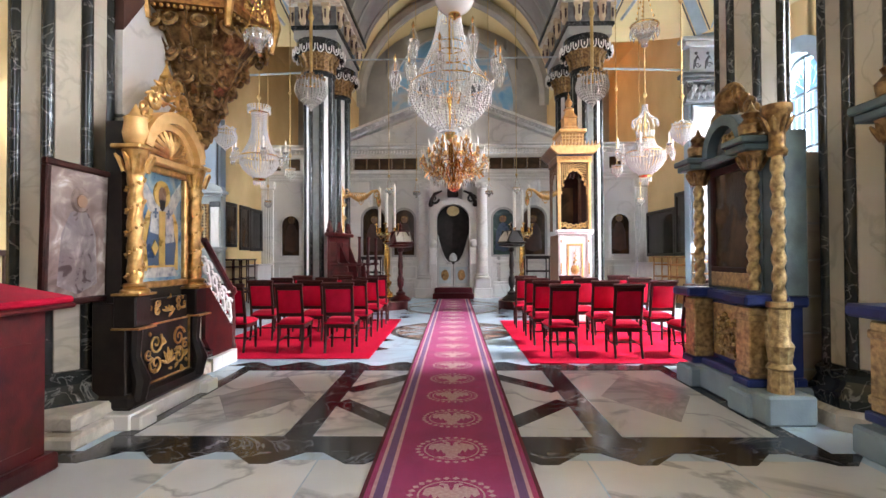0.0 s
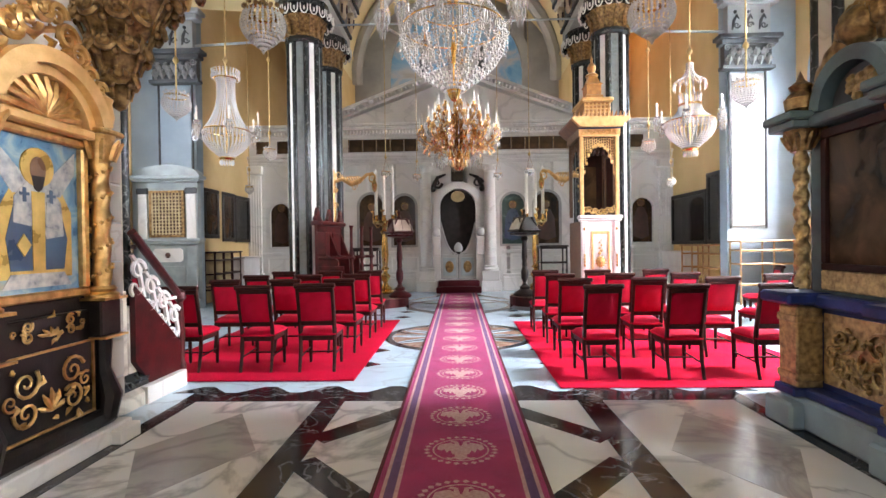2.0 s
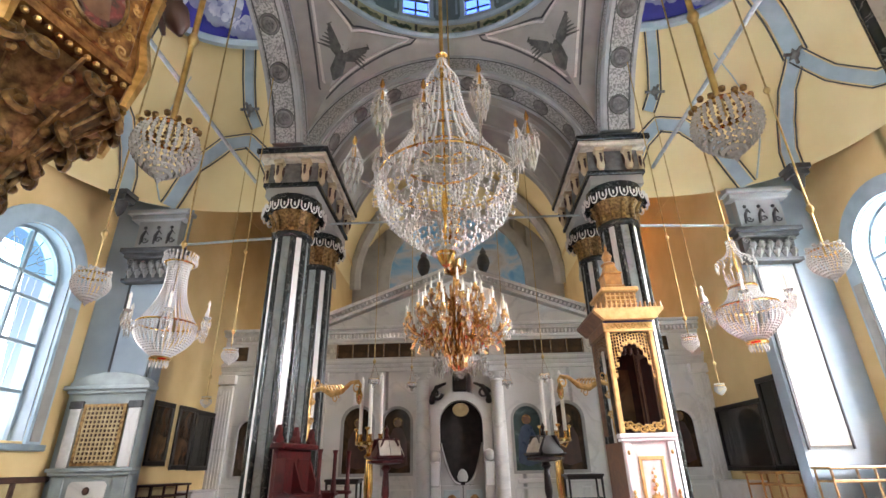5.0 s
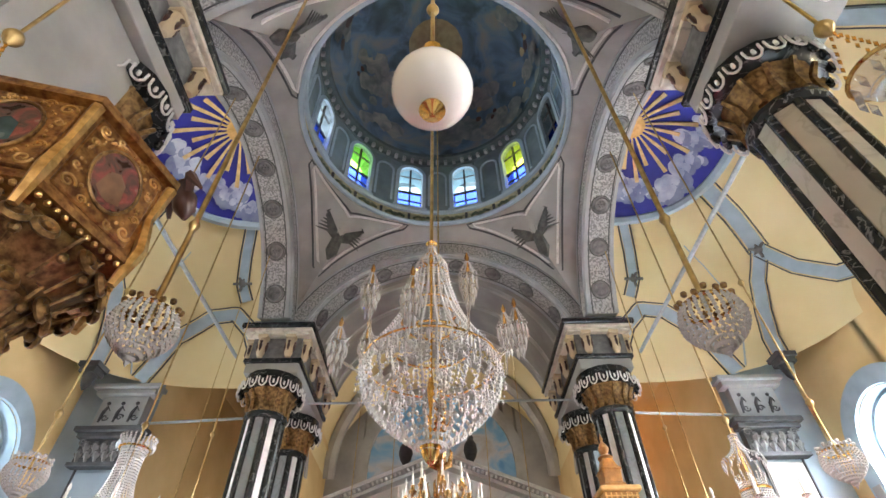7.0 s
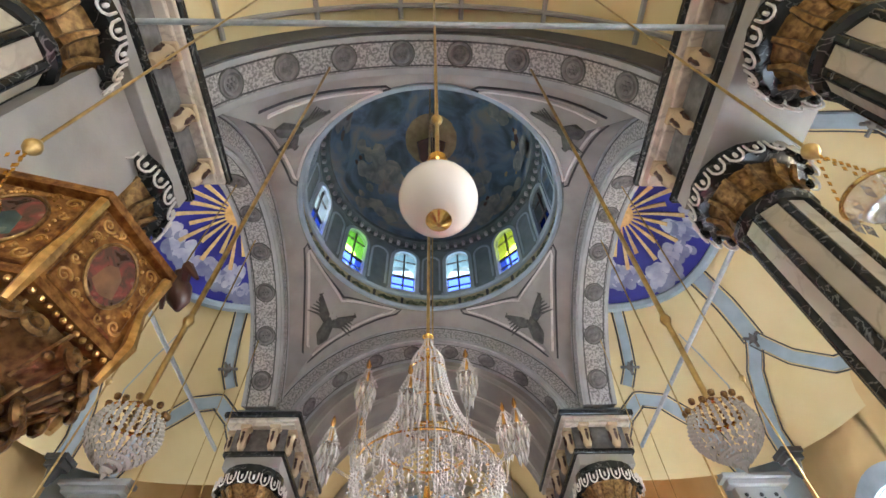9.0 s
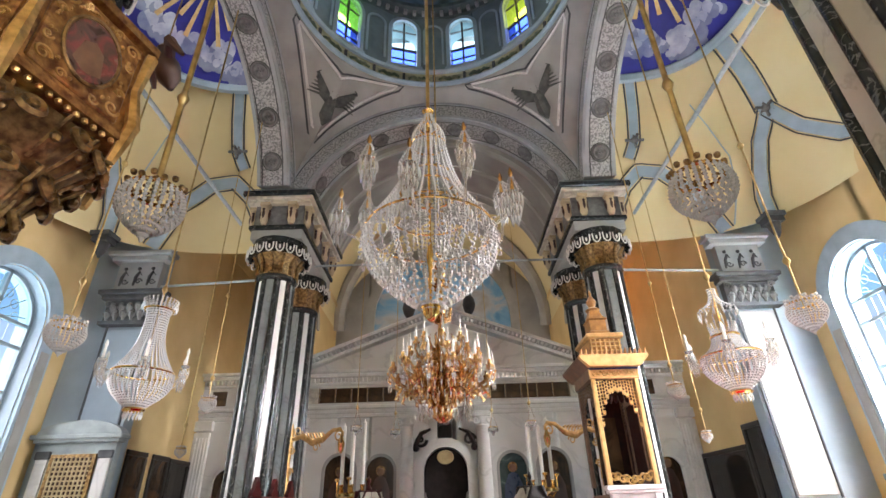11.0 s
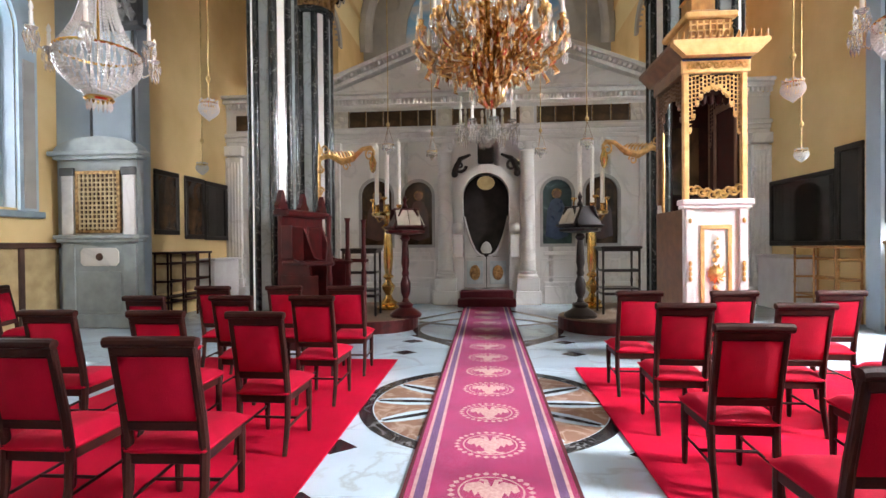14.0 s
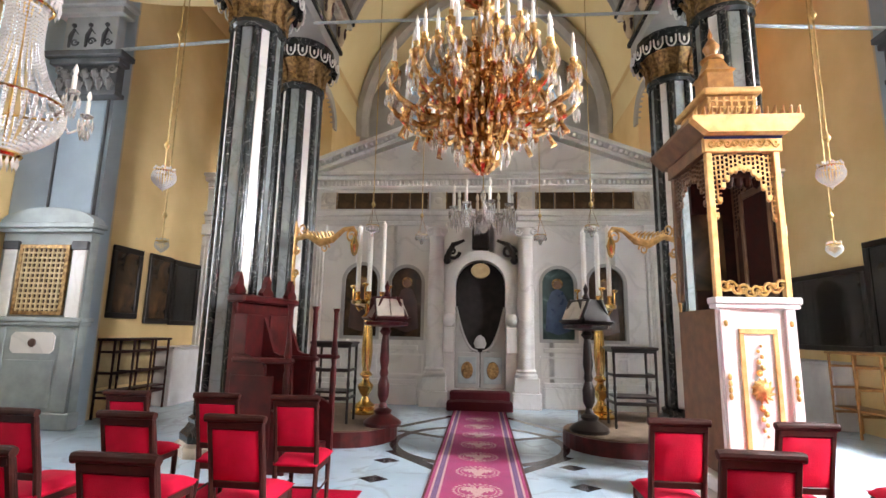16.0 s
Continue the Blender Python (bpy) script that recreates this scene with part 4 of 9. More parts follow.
for nm_, material, n_, t0, t1, r0, r1, label in (("painted_cloud", M_DOMEC, 150, 0.12, 0.75, 0.10, 0.30, "grey and cream painted clouds"), ("painted_robe", M_BROWNST, 16, 0.22, 0.5, 0.06, 0.16, "dark brown painted drapery"), ("painted_drapery", M_TAN, 14, 0.25, 0.6, 0.05, 0.13, "cream and tan painted drapery")):
    pm = Mesh()
    centres = [(rng.uniform(0, 2 * math.pi), rng.uniform(t0, t1)) for _ in range(max(n_ // 9, 5))]
    for k in range(n_):
        ca_, ct_ = centres[k % len(centres)]
        dome_patch(pm, ca_ + rng.gauss(0, 0.13), max(ct_ + rng.gauss(0, 0.06), 0.1), rng.uniform(r0, r1), 0.012 + 0.0012 * k + (0.19 if n_ < 100 else 0))
    part(nm_, pm, material, dome, label, None)
fig = Mesh().lathe([(0.05, -0.9), (0.42, -0.7), (0.35, 0.1), (0.16, 0.4), (0.18, 0.6), (0.0, 0.75)], 12)
part("painted_figure", fig, M_BROWNST, dome, "dark brown painted robed form", m=pose(CX, CY + 1.1, ZD1 + 2.45, -66) @ Matrix.Diagonal((1, 0.12, 1, 1)))
# tan disc imitates the warm sun reflection on the dome fresco
part("painted_glow", Mesh().lathe([(0.0, 0.03), (0.9, 0.03), (0.9, 0.0), (0.0, 0.0)], 28, caps=False), M_TAN, dome, "warm golden painted glow", m=pose(CX, CY + 0.75, ZD1 + 2.66, -15))
# bright hazy sky seen outside the drum windows
glow = bpy.data.materials.new("hazy_sky")
glow.use_nodes = True
gb = glow.node_tree.nodes["Principled BSDF"]
gb.inputs["Base Color"].default_value = (0.6, 0.7, 0.8, 1)
gb.inputs["Emission Color"].default_value = (0.86, 0.94, 1.0, 1)
gb.inputs["Emission Strength"].default_value = 4.6
ms = Mesh()
v = []
for j in range(25):
    a = radians(34 + 152 * j / 24)
    v += [(CX + 3.5 * math.cos(a), CY + 3.5 * math.sin(a), 10.9), (CX + 3.5 * math.cos(a), CY + 3.5 * math.sin(a), 14.5)]
ms.add(v, [(2 * j, 2 * j + 1, 2 * j + 3, 2 * j + 2) for j in range(24)])
tagged(part("backdrop", ms, glow), "bright hazy white sky outside the drum windows", "backdrop", kind="structure")

# ---- columns, piers and entablatures ----


def column(h0, h1, r=0.36, pale=None, share=(0.20, 0.27)):
    """An eight-sided marble column striped black, grey and white, with a gilt bell and a fringed dark capital."""
    root = thing("column", "eight-sided marble column striped in black, grey and white with gilt capital", "column", group="crossing columns")
    core = Mesh().lathe([(r * 0.93, h0), (r * 0.93, h1)], 8, pose(0, 0, 0, 0, 0, 22.5))
    part("core", core, M_STRIPEB, root, "black veined marble arrises", None)
    for k in range(8):
        a = radians(45 * k)
        w = 2 * r * math.tan(radians(22.5)) * 0.93
        d = r * 0.93 * math.cos(radians(22.5))
        m = pose(0, 0, 0, 0, 0, 45 * k)
        part("stripe", Mesh().box(d - 0.02, d + 0.012, -w * share[0 if k % 2 else 1], w * share[0 if k % 2 else 1], h0, h1, None, 0.006), (pale or M_WHITE) if k % 2 else (pale or M_STRIPEG), root, "pale marble stripe", 30, m)
        part("arris_roll", Mesh().lathe([(0.045, h0), (0.045, h1)], 8, pose(r * 0.93 * math.cos(radians(45 * k + 22.5)), r * 0.93 * math.sin(radians(45 * k + 22.5)), 0)), M_STRIPEB, root, "", 60)
    part("plinth", Mesh().lathe([(r * 1.55, 0.0), (r * 1.55, 0.12), (r * 1.4, 0.16)], 8, pose(0, 0, 0, 0, 0, 22.5)), M_CREAM, root, "cream stone plinth", 25)
    part("base", Mesh().lathe([(r * 1.4, 0.16), (r * 1.42, 0.24), (r * 1.25, 0.30), (r * 1.15, 0.36), (r * 1.2, 0.42), (r * 1.02, h0)], 8, pose(0, 0, 0, 0, 0, 22.5)), M_STRIPEB, root, "black marble moulded base", 25)
    part("neck_ring", Mesh().lathe([(r * 1.0, h1), (r * 1.12, h1 + 0.04), (r * 1.12, h1 + 0.1), (r * 1.0, h1 + 0.13)], 16), M_STRIPEB, root, "black neck ring")
    bell = Mesh().lathe([(r * 1.0, h1 + 0.12), (r * 1.05, h1 + 0.2), (r * 0.98, h1 + 0.3), (r * 1.2, h1 + 0.5), (r * 1.28, h1 + 0.56)], 16)
    for k in range(12):
        a = 2 * math.pi * k / 12
        bell.tube([(r * 1.03 * math.cos(a), r * 1.03 * math.sin(a), h1 + 0.14), (r * 1.06 * math.cos(a), r * 1.06 * math.sin(a), h1 + 0.36), (r * 1.36 * math.cos(a), r * 1.36 * math.sin(a), h1 + 0.52)], [0.05, 0.045, 0.03], 5)
    part("gilt_bell", bell, M_GOLDD, root, "old gilt leafy bell")
    cap = Mesh().lathe([(r * 1.28, h1 + 0.55), (r * 1.62, h1 + 0.58), (r * 1.66, h1 + 0.66), (r * 1.5, h1 + 0.72), (r * 1.5, h1 + 0.86)], 16)
    part("abacus", cap, M_STRIPEB, root, "black marble abacus")
    tas = Mesh()
    for k in range(20):
        a = 2 * math.pi * k / 20
        tas.lathe([(0.0, -0.14), (0.03, -0.12), (0.045, -0.06), (0.045, 0.0)], 6, pose(r * 1.62 * math.cos(a), r * 1.62 * math.sin(a), h1 + 0.63), caps=False)
    part("fringe", tas, M_STRIPEB, root, "black scalloped fringe")
    tip = Mesh()
    for k in range(20):
        a = 2 * math.pi * k / 20
        tip.tube([(r * 1.75 * math.cos(a + q * 0.115), r * 1.75 * math.sin(a + q * 0.115), h1 + z) for q, z in ((-1, 0.66), (-0.95, 0.54), (-0.5, 0.48), (0, 0.465), (0.5, 0.48), (0.95, 0.54), (1, 0.66))], 0.014, 5)
        tip.lathe([(0.0, -0.05), (0.02, -0.03), (0.018, 0.03), (0.0, 0.05)], 6, pose(r * 1.76 * math.cos(a), r * 1.76 * math.sin(a), h1 + 0.57))
    part("fringe_outline", tip, M_WHITE, root, "thin white scalloped outline")
    return root


def entablature(y0, y1, z0=6.6):
    """The block that joins a pair of columns: striped architrave, bracketed frieze, dark cornice."""
    root = thing("pier_entablature", "dark and white marble entablature block with carved brackets over two columns", "entablature", group="pier entablatures")
    part("architrave", Mesh().box(-0.52, 0.52, y0 + 0.22, y1 - 0.22, z0, z0 + 0.22, None, 0.01), M_GREYW, root, "pale grey marble architrave")
    part("fascia", Mesh().box(-0.57, 0.57, y0 + 0.17, y1 - 0.17, z0 + 0.22, z0 + 0.31, None, 0.012), M_STRIPEB, root, "black marble moulding")
    # frieze kept dark grey: shadow between the brackets set in its colour
    part("frieze", Mesh().box(-0.5, 0.5, y0 + 0.24, y1 - 0.24, z0 + 0.31, z0 + 0.80), M_GREYMID, root, "dark-flecked grey frieze")
    br = Mesh().box(-0.10, 0.10, -0.10, 0.10, 0.38, 0.46, None, 0.012)
    br.lathe([(0.0, -0.04), (0.05, -0.03), (0.085, 0.06), (0.075, 0.18), (0.095, 0.28), (0.10, 0.35), (0.085, 0.385)], 10)
    drop = Mesh()
    for q in range(4):
        m = pose(0, 0, 0, 0, 0, 90 * q)
        drop.lathe([(0.0, -0.14), (0.022, -0.08), (0.03, 0.0), (0.018, 0.05), (0.035, 0.09), (0.0, 0.12)], 6, m @ pose(0.09, 0, 0.2))
    first = None
    spots = []
    for sx in (-1, 1):
        nb = int((y1 - y0) / 0.62)
        for i in range(nb):
            spots.append((sx * 0.56, y0 + 0.36 + (y1 - y0 - 0.72) * i / (nb - 1), z0 + 0.36))
    for yy in (y0 + 0.18, y1 - 0.18):
        for xx in (-0.28, 0.28):
            spots.append((xx, yy, z0 + 0.36))
    for s in spots:
        if first is None:
            first = part("bracket", br, M_BEIGE, root, "beige carved console bracket", m=pose(*s))
            leaf = part("bracket_drop", drop, M_BROWNST, root, "red-brown carved drops on the bracket", m=pose(*s))
        else:
            twin(first, pose(*s), root)
            twin(leaf, pose(*s), root)
    part("soffit", Mesh().box(-0.63, 0.63, y0 + 0.11, y1 - 0.11, z0 + 0.80, z0 + 0.87, None, 0.012).box(-0.70, 0.70, y0 + 0.04, y1 - 0.04, z0 + 0.87, z0 + 0.94, None, 0.012), M_CREAM, root, "cream stone soffit moulding")
    part("cornice", Mesh().box(-0.74, 0.74, y0, y1, z0 + 0.94, z0 + 1.06, None, 0.02), M_STRIPEB, root, "black marble cornice")
    part("white_band", Mesh().box(-0.58, 0.58, y0 + 0.16, y1 - 0.16, z0 + 1.06, z0 + 1.2, None, 0.01), M_STRIPEG, root, "grey stone band")
    return root


col0 = column(0.46, 5.74)
ent = entablature(12.1, 15.15)
ent.matrix_basis = pose(-XP, 0, 0)
copy_thing(ent, pose(XP, 0, 0))
ent_w = entablature(4.2, 7.0)
ent_w.matrix_basis = pose(-3.4, 0, 0)
copy_thing(ent_w, pose(3.5, 0, 0))
col0.matrix_basis = pose(-XP, 12.7, 0)
for sx in (-1, 1):
    for yy in (12.7, 14.5):
        if not (sx < 0 and yy == 12.7):
            copy_thing(col0, pose(sx * XP, yy, 0))
colw = column(0.46, 5.74, 0.36, M_COLW, (0.31, 0.31))
tagged(colw, "eight-sided cream marble column with black veined arrises and gilt capital", "column", "crossing columns")
colw.matrix_basis = pose(-3.32, 4.8, 0)
for xx, yy in ((3.5, 4.8), (-3.4, 6.45), (3.5, 6.45)):
    copy_thing(colw, pose(xx, yy, 0))

# engaged corner piers at the ends of the transepts
def corner_pier(side):
    s = side
    root = thing("corner_pier", "blue-grey plastered corner pier with carved capital and marble panels", "pier", pose(0, 0, 0), "corner piers")
    X = lambda a, b: sorted((s * a, s * b))
    part("shaft", Mesh().box(*X(6.2, 7.78), 13.64, 13.94, 0, 8.6), M_BLUEGREY, root, "pale blue-grey plaster shaft")
    part("inner_shaft", Mesh().box(*X(6.36, 6.46), 13.941, 14.2, 0, 8.6, None, 0.02), M_BEIGE, root, "beige plaster return pilaster")
    part("marble_panel", Mesh().box(*X(6.3, 7.05), 13.60, 13.645, 1.75, 5.25, None, 0.01), M_BLUEGREY if s < 0 else M_GREYW, root, "pale panel edged with dark lines")
    lines = Mesh()
    for a in (6.27, 7.08):
        lines.box(*X(a - 0.012, a + 0.012), 13.595, 13.64, 1.7, 5.3)
    part("dark_stripe", lines, M_GREYDK, root, "thin dark stripes")
    cap = Mesh().box(*X(6.02, 7.2), 13.42, 13.64, 5.3, 5.38, None, 0.01).box(*X(6.08, 7.14), 13.48, 13.64, 5.38, 5.85).box(*X(5.98, 7.24), 13.38, 13.64, 5.85, 5.95, None, 0.015).box(*X(5.9, 7.3), 13.3, 13.64, 5.95, 6.05, None, 0.015)
    part("capital", cap, M_GREYDK, root, "dark carved stone capital")
    lf = Mesh()
    for row, (z0_, n_) in enumerate(((5.40, 6), (5.56, 5))):
        for i in range(n_):
            xx = s * (6.18 + 0.09 * row + 0.175 * i)
            lf.tube([(xx, 13.49, z0_), (xx, 13.465, z0_ + 0.12), (xx, 13.42, z0_ + 0.19), (xx, 13.40, z0_ + 0.16)], [0.035, 0.06, 0.05, 0.015], 6)
            for q in (-1, 1):
                lf.tube([(xx, 13.48, z0_ + 0.03), (xx + q * 0.06, 13.46, z0_ + 0.12), (xx + q * 0.075, 13.43, z0_ + 0.15)], [0.02, 0.03, 0.008], 5)
    for xx in (6.14, 7.08):
        lf.scroll(s * xx, 5.78, 0.085, 1.5, 0.01, 13.44, s, "y", 0.022, n=16)
    part("leaf_carving", lf, M_GREYMID, root, "carved acanthus leaves")
    part("frieze_block", Mesh().box(*X(6.15, 7.1), 13.45, 13.64, 6.05, 6.75, None, 0.01).box(*X(6.0, 7.25), 13.35, 13.64, 6.75, 6.87, None, 0.015).box(*X(5.92, 7.33), 13.28, 13.64, 6.87, 6.97, None, 0.015), M_GREYST, root, "grey frieze block over the capital")
    orn = Mesh()
    for i in range(3):
        cx_ = s * (6.32 + 0.3 * i)
        orn.tube([(cx_ - 0.07, 13.445, 6.18), (cx_ - 0.04, 13.43, 6.38), (cx_ + 0.02, 13.425, 6.5), (cx_ + 0.08, 13.445, 6.42)], [0.02, 0.035, 0.03, 0.01], 5)
        orn.scroll(cx_ + 0.03, 6.28, 0.075, 1.3, 0.01, 13.445, 1 if i % 2 else -1, "y", 0.018, n=14)
        orn.ball((cx_ - 0.01, 13.44, 6.58), 0.04, 8, 5)
    part("frieze_ornament", orn, M_GREYDK, root, "dark scrolled relief")
    return root


corner_pier(-1)
corner_pier(1)

# tie rods
def rod(name, p, q, r, material, label, cat="tie rod", group="tie rods", kind="structure"):
    return tagged(part(name, Mesh().tube([p, q], r, 8), material), label, cat, group, kind)


for s in (-1, 1):
    rod("tie_rod", (s * 4.02, 12.3, 6.95), (s * 4.05, 6.9, 6.95), 0.035, M_IRON, "pale grey-blue painted iron tie rod")
    rod("tie_rod", (s * 3.9, 13.4, 6.2), (s * 6.3, 13.6, 6.2), 0.03, M_IRON, "pale grey-blue painted iron tie rod")
rod("tie_rod", (-2.8, 13.6, 6.6), (2.8, 13.6, 6.6), 0.025, M_IRON, "pale grey-blue painted iron tie rod")
rod("tie_rod", (-2.9, 4.85, 6.9), (2.9, 4.85, 6.9), 0.03, M_IRON, "pale grey-blue painted iron tie rod")

# ---- side windows ----
win_no = 0
for s in (-1, 1):
    for wy in (12.0, 7.3, 0.5):
        win_no += 1
        w = thing("window_%d" % win_no, "tall round-headed window with iron bars and blue-tinted head", "window", pose(s * XW, wy, 0), "side windows", "structure")
        q = Mesh()
        arch_band(q, 0, 5.05, 0.88, 1.22, *sorted((-s * 0.06, s * 0.02)), "x", 20)
        q.box(*sorted((-s * 0.06, s * 0.02)), -1.22, -0.88, 2.0, 5.05).box(*sorted((-s * 0.06, s * 0.02)), 0.88, 1.22, 2.0, 5.05)
        part("surround", q, M_BLUETRIM, w, "pale blue painted surround")
        q = Mesh()
        q.box(*sorted((-s * 0.075, -s * 0.06)), -1.16, -0.95, 2.1, 4.6).box(*sorted((-s * 0.075, -s * 0.06)), 0.95, 1.16, 2.1, 4.6)
        part("stencil_panel", q, M_GREYW, w, "grey stencilled strips")
        rv = Mesh()
        arch_band(rv, 0, 5.05, 0.862, 0.885, *sorted((s * 0.01, s * 0.54)), "x", 20)
        rv.box(*sorted((s * 0.01, s * 0.54)), -0.885, -0.862, 2.1, 5.05).box(*sorted((s * 0.01, s * 0.54)), 0.862, 0.885, 2.1, 5.05)
        part("reveal", rv, M_BLUEGREY, w, "pale blue plastered reveal")
        part("sill", Mesh().box(*sorted((-s * 0.16, s * 0.3)), -1.26, 1.26, 1.94, 2.05, None, 0.015), M_PALEBL, w, "pale blue sill")
        fr = Mesh()
        arch_band(fr, 0, 5.05, 0.80, 0.88, s * 0.24, s * 0.32, "x", 20)
        fr.box(*sorted((s * 0.24, s * 0.32)), -0.88, -0.80, 2.05, 5.05).box(*sorted((s * 0.24, s * 0.32)), 0.80, 0.88, 2.05, 5.05).box(*sorted((s * 0.24, s * 0.32)), -0.03, 0.03, 2.05, 5.9)
        for z in (2.08, 2.95, 3.8, 4.62, 5.05):
            fr.box(*sorted((s * 0.25, s * 0.31)), -0.82, 0.82, z - 0.03, z + 0.03)
        part("frame", fr, M_PALEBL, w, "pale blue wooden window frame")
        ir = Mesh()
        for k in range(9):
            ir.tube([(s * 0.42, -0.72 + 0.18 * k, 2.1), (s * 0.42, -0.72 + 0.18 * k, 5.05)], 0.009, 5)
        for k in range(7):
            a = math.pi * (k + 0.5) / 7
            ir.tube([(s * 0.36, 0.2 * math.cos(a), 5.05 + 0.2 * math.sin(a)), (s * 0.36, 0.8 * math.cos(a), 5.05 + 0.8 * math.sin(a))], 0.012, 5)
            for ss in (-1, 1):
                pts = [(s * 0.36, 0.55 * math.cos(a) + 0.09 * math.cos(t), 5.05 + 0.55 * math.sin(a) + 0.09 * math.sin(t)) for t in [ss * 0.7 * j for j in range(8)]]
                ir.tube(pts, 0.009, 4)
        part("iron_bars", ir, M_IRON, w, "iron bars with scrolled head")
        o = part("pane", Mesh().box(*sorted((s * 0.275, s * 0.28)), -0.82, 0.82, 2.08, 5.0), M_PANE, w, "clear pane", None)
        o.visible_shadow = False
        o = part("head_pane", Mesh().prism(arch_pts(0.8, 5.0, 5.05), *sorted((s * 0.275, s * 0.28)), axis="x"), M_PANEB, w, "sky-blue tinted pane in the head", None)
        o.visible_shadow = False
tagged(part("ground", Mesh().box(-400, 400, -400, 400, -0.5, -0.32), mat("outdoor_paving", (0.42, 0.41, 0.38), None, 0.9, 0, 2)), "pale courtyard paving outside", "ground", kind="structure")

# ---- iconostasis ----
YI = 17.13
icono = thing("iconostasis", "white marble altar screen with pediment, columns and arched icons", "altar screen", pose(0, YI, 0))
holes = [(0, 0.55, 0.34, 2.57), (-2.66, 0.40, 1.40, 2.62), (-1.64, 0.37, 1.40, 2.60), (1.68, 0.37, 1.40, 2.60), (2.70, 0.40, 1.40, 2.62), (-5.48, 0.33, 1.40, 2.45), (5.56, 0.33, 1.40, 2.45)]
part("screen_wall", arch_wall(Mesh(), -6.44, 6.44, 0.0, 3.9, holes, 0.0, 0.35), M_WHITE, icono, "white veined marble wall", 30)
for a, b in ((-6.44, -1.35), (1.35, 6.44)):
    pl = Mesh().box(a, b, -0.10, 0.0, 0.0, 0.42, None, 0.012).box(a, b, -0.06, 0.0, 0.42, 0.52, None, 0.012).box(a, b, -0.045, 0.0, 1.14, 1.24, None, 0.012)
    part("plinth_mouldings", pl, M_WHITE, icono, "white marble plinth mouldings")
pn = None
for c in (-5.48, -3.9, -2.66, -1.64, 1.68, 2.70, 3.9, 5.56):
    q = Mesh().box(-0.42, 0.42, -0.03, 0.0, 0.60, 0.64).box(-0.42, 0.42, -0.03, 0.0, 1.02, 1.06).box(-0.42, -0.38, -0.03, 0, 0.64, 1.02).box(0.38, 0.42, -0.03, 0, 0.64, 1.02)
    pn = twin(pn, pose(c, 0, 0), icono) if pn else part("dado_panel", q, M_WHITE, icono, m=pose(c, 0, 0))
arch_tr = part("architrave", Mesh().box(-6.44, 6.44, -0.05, 0.35, 3.9, 4.0, None, 0.01).box(-6.44, 6.44, -0.09, 0.35, 4.0, 4.1, None, 0.01).box(-6.44, 6.44, -0.16, 0.35, 4.1, 4.2, None, 0.02), M_WHITE, icono, "white marble architrave")
part("frieze", Mesh().box(-6.44, 6.44, -0.02, 0.35, 4.2, 4.74), M_WHITE, icono, "white marble frieze")
fp = None
for c0, cnt, w in ((-3.32, 5, 0.425), (-0.78, 2, 0.39), (0.02, 2, 0.39), (1.22, 5, 0.425), (-5.55, 1, 0.42), (-6.2, 1, 0.42), (4.4, 1, 0.42), (5.2, 1, 0.42)):
    for i in range(cnt):
        m = pose(c0 + w * (i + 0.5), -0.024, 4.475)
        if fp:
            twin(fp, m, icono)
        else:
            fp = part("frieze_icon", Mesh().box(-0.195, 0.195, -0.012, 0.012, -0.19, 0.19, None, 0.006), I_DARK, icono, "small darkened icon panel", m=m)
fr0 = None
for c0, cnt, w in ((-3.32, 5, 0.425), (-0.78, 4, 0.395), (1.22, 5, 0.425)):
    for i in range(cnt + 1):
        m = pose(c0 + w * i, -0.03, 4.475)
        fr0 = twin(fr0, m, icono) if fr0 else part("frieze_divider", Mesh().box(-0.012, 0.012, -0.02, 0.02, -0.2, 0.2), M_GOLDD, icono, "thin gilt divider", m=m)
rs = None
for c in (-3.52, -0.96, 0.97, 3.54):
    q = Mesh().box(-0.17, 0.17, -0.02, 0.0, -0.2, 0.2, None, 0.01)
    q.lathe([(0.13, 0), (0.13, 0.03), (0.10, 0.03), (0.09, 0.015), (0.05, 0.04), (0, 0.05)], 16, pose(0, -0.02, 0, 90), caps=False)
    rs = twin(rs, pose(c, -0.022, 4.475), icono) if rs else part("frieze_rosette", q, M_CREAM, icono, "carved rosette block", m=pose(c, -0.022, 4.475))
part("cornice", Mesh().box(-6.44, 6.44, -0.06, 0.35, 4.74, 4.82, None, 0.01).box(-6.44, 6.44, -0.22, 0.35, 4.92, 5.02, None, 0.015).box(-6.44, 6.44, -0.3, 0.35, 5.02, 5.1, None, 0.015), M_WHITE, icono, "white marble cornice")
dn = Mesh()
x = -6.4
while x < 6.4:
    dn.box(x, x + 0.055, -0.13, -0.05, 4.82, 4.92)
    x += 0.1
part("dentil_course", dn, M_WHITE, icono, "row of small dentils", None, kind="stuff")
ped = Mesh().prism([(-3.9, 5.1), (3.9, 5.1), (0, 6.5)], 0.02, 0.3)
part("tympanum", ped, M_WHITE, icono, "plain white pediment field", None)
L = math.hypot(3.95, 1.5)
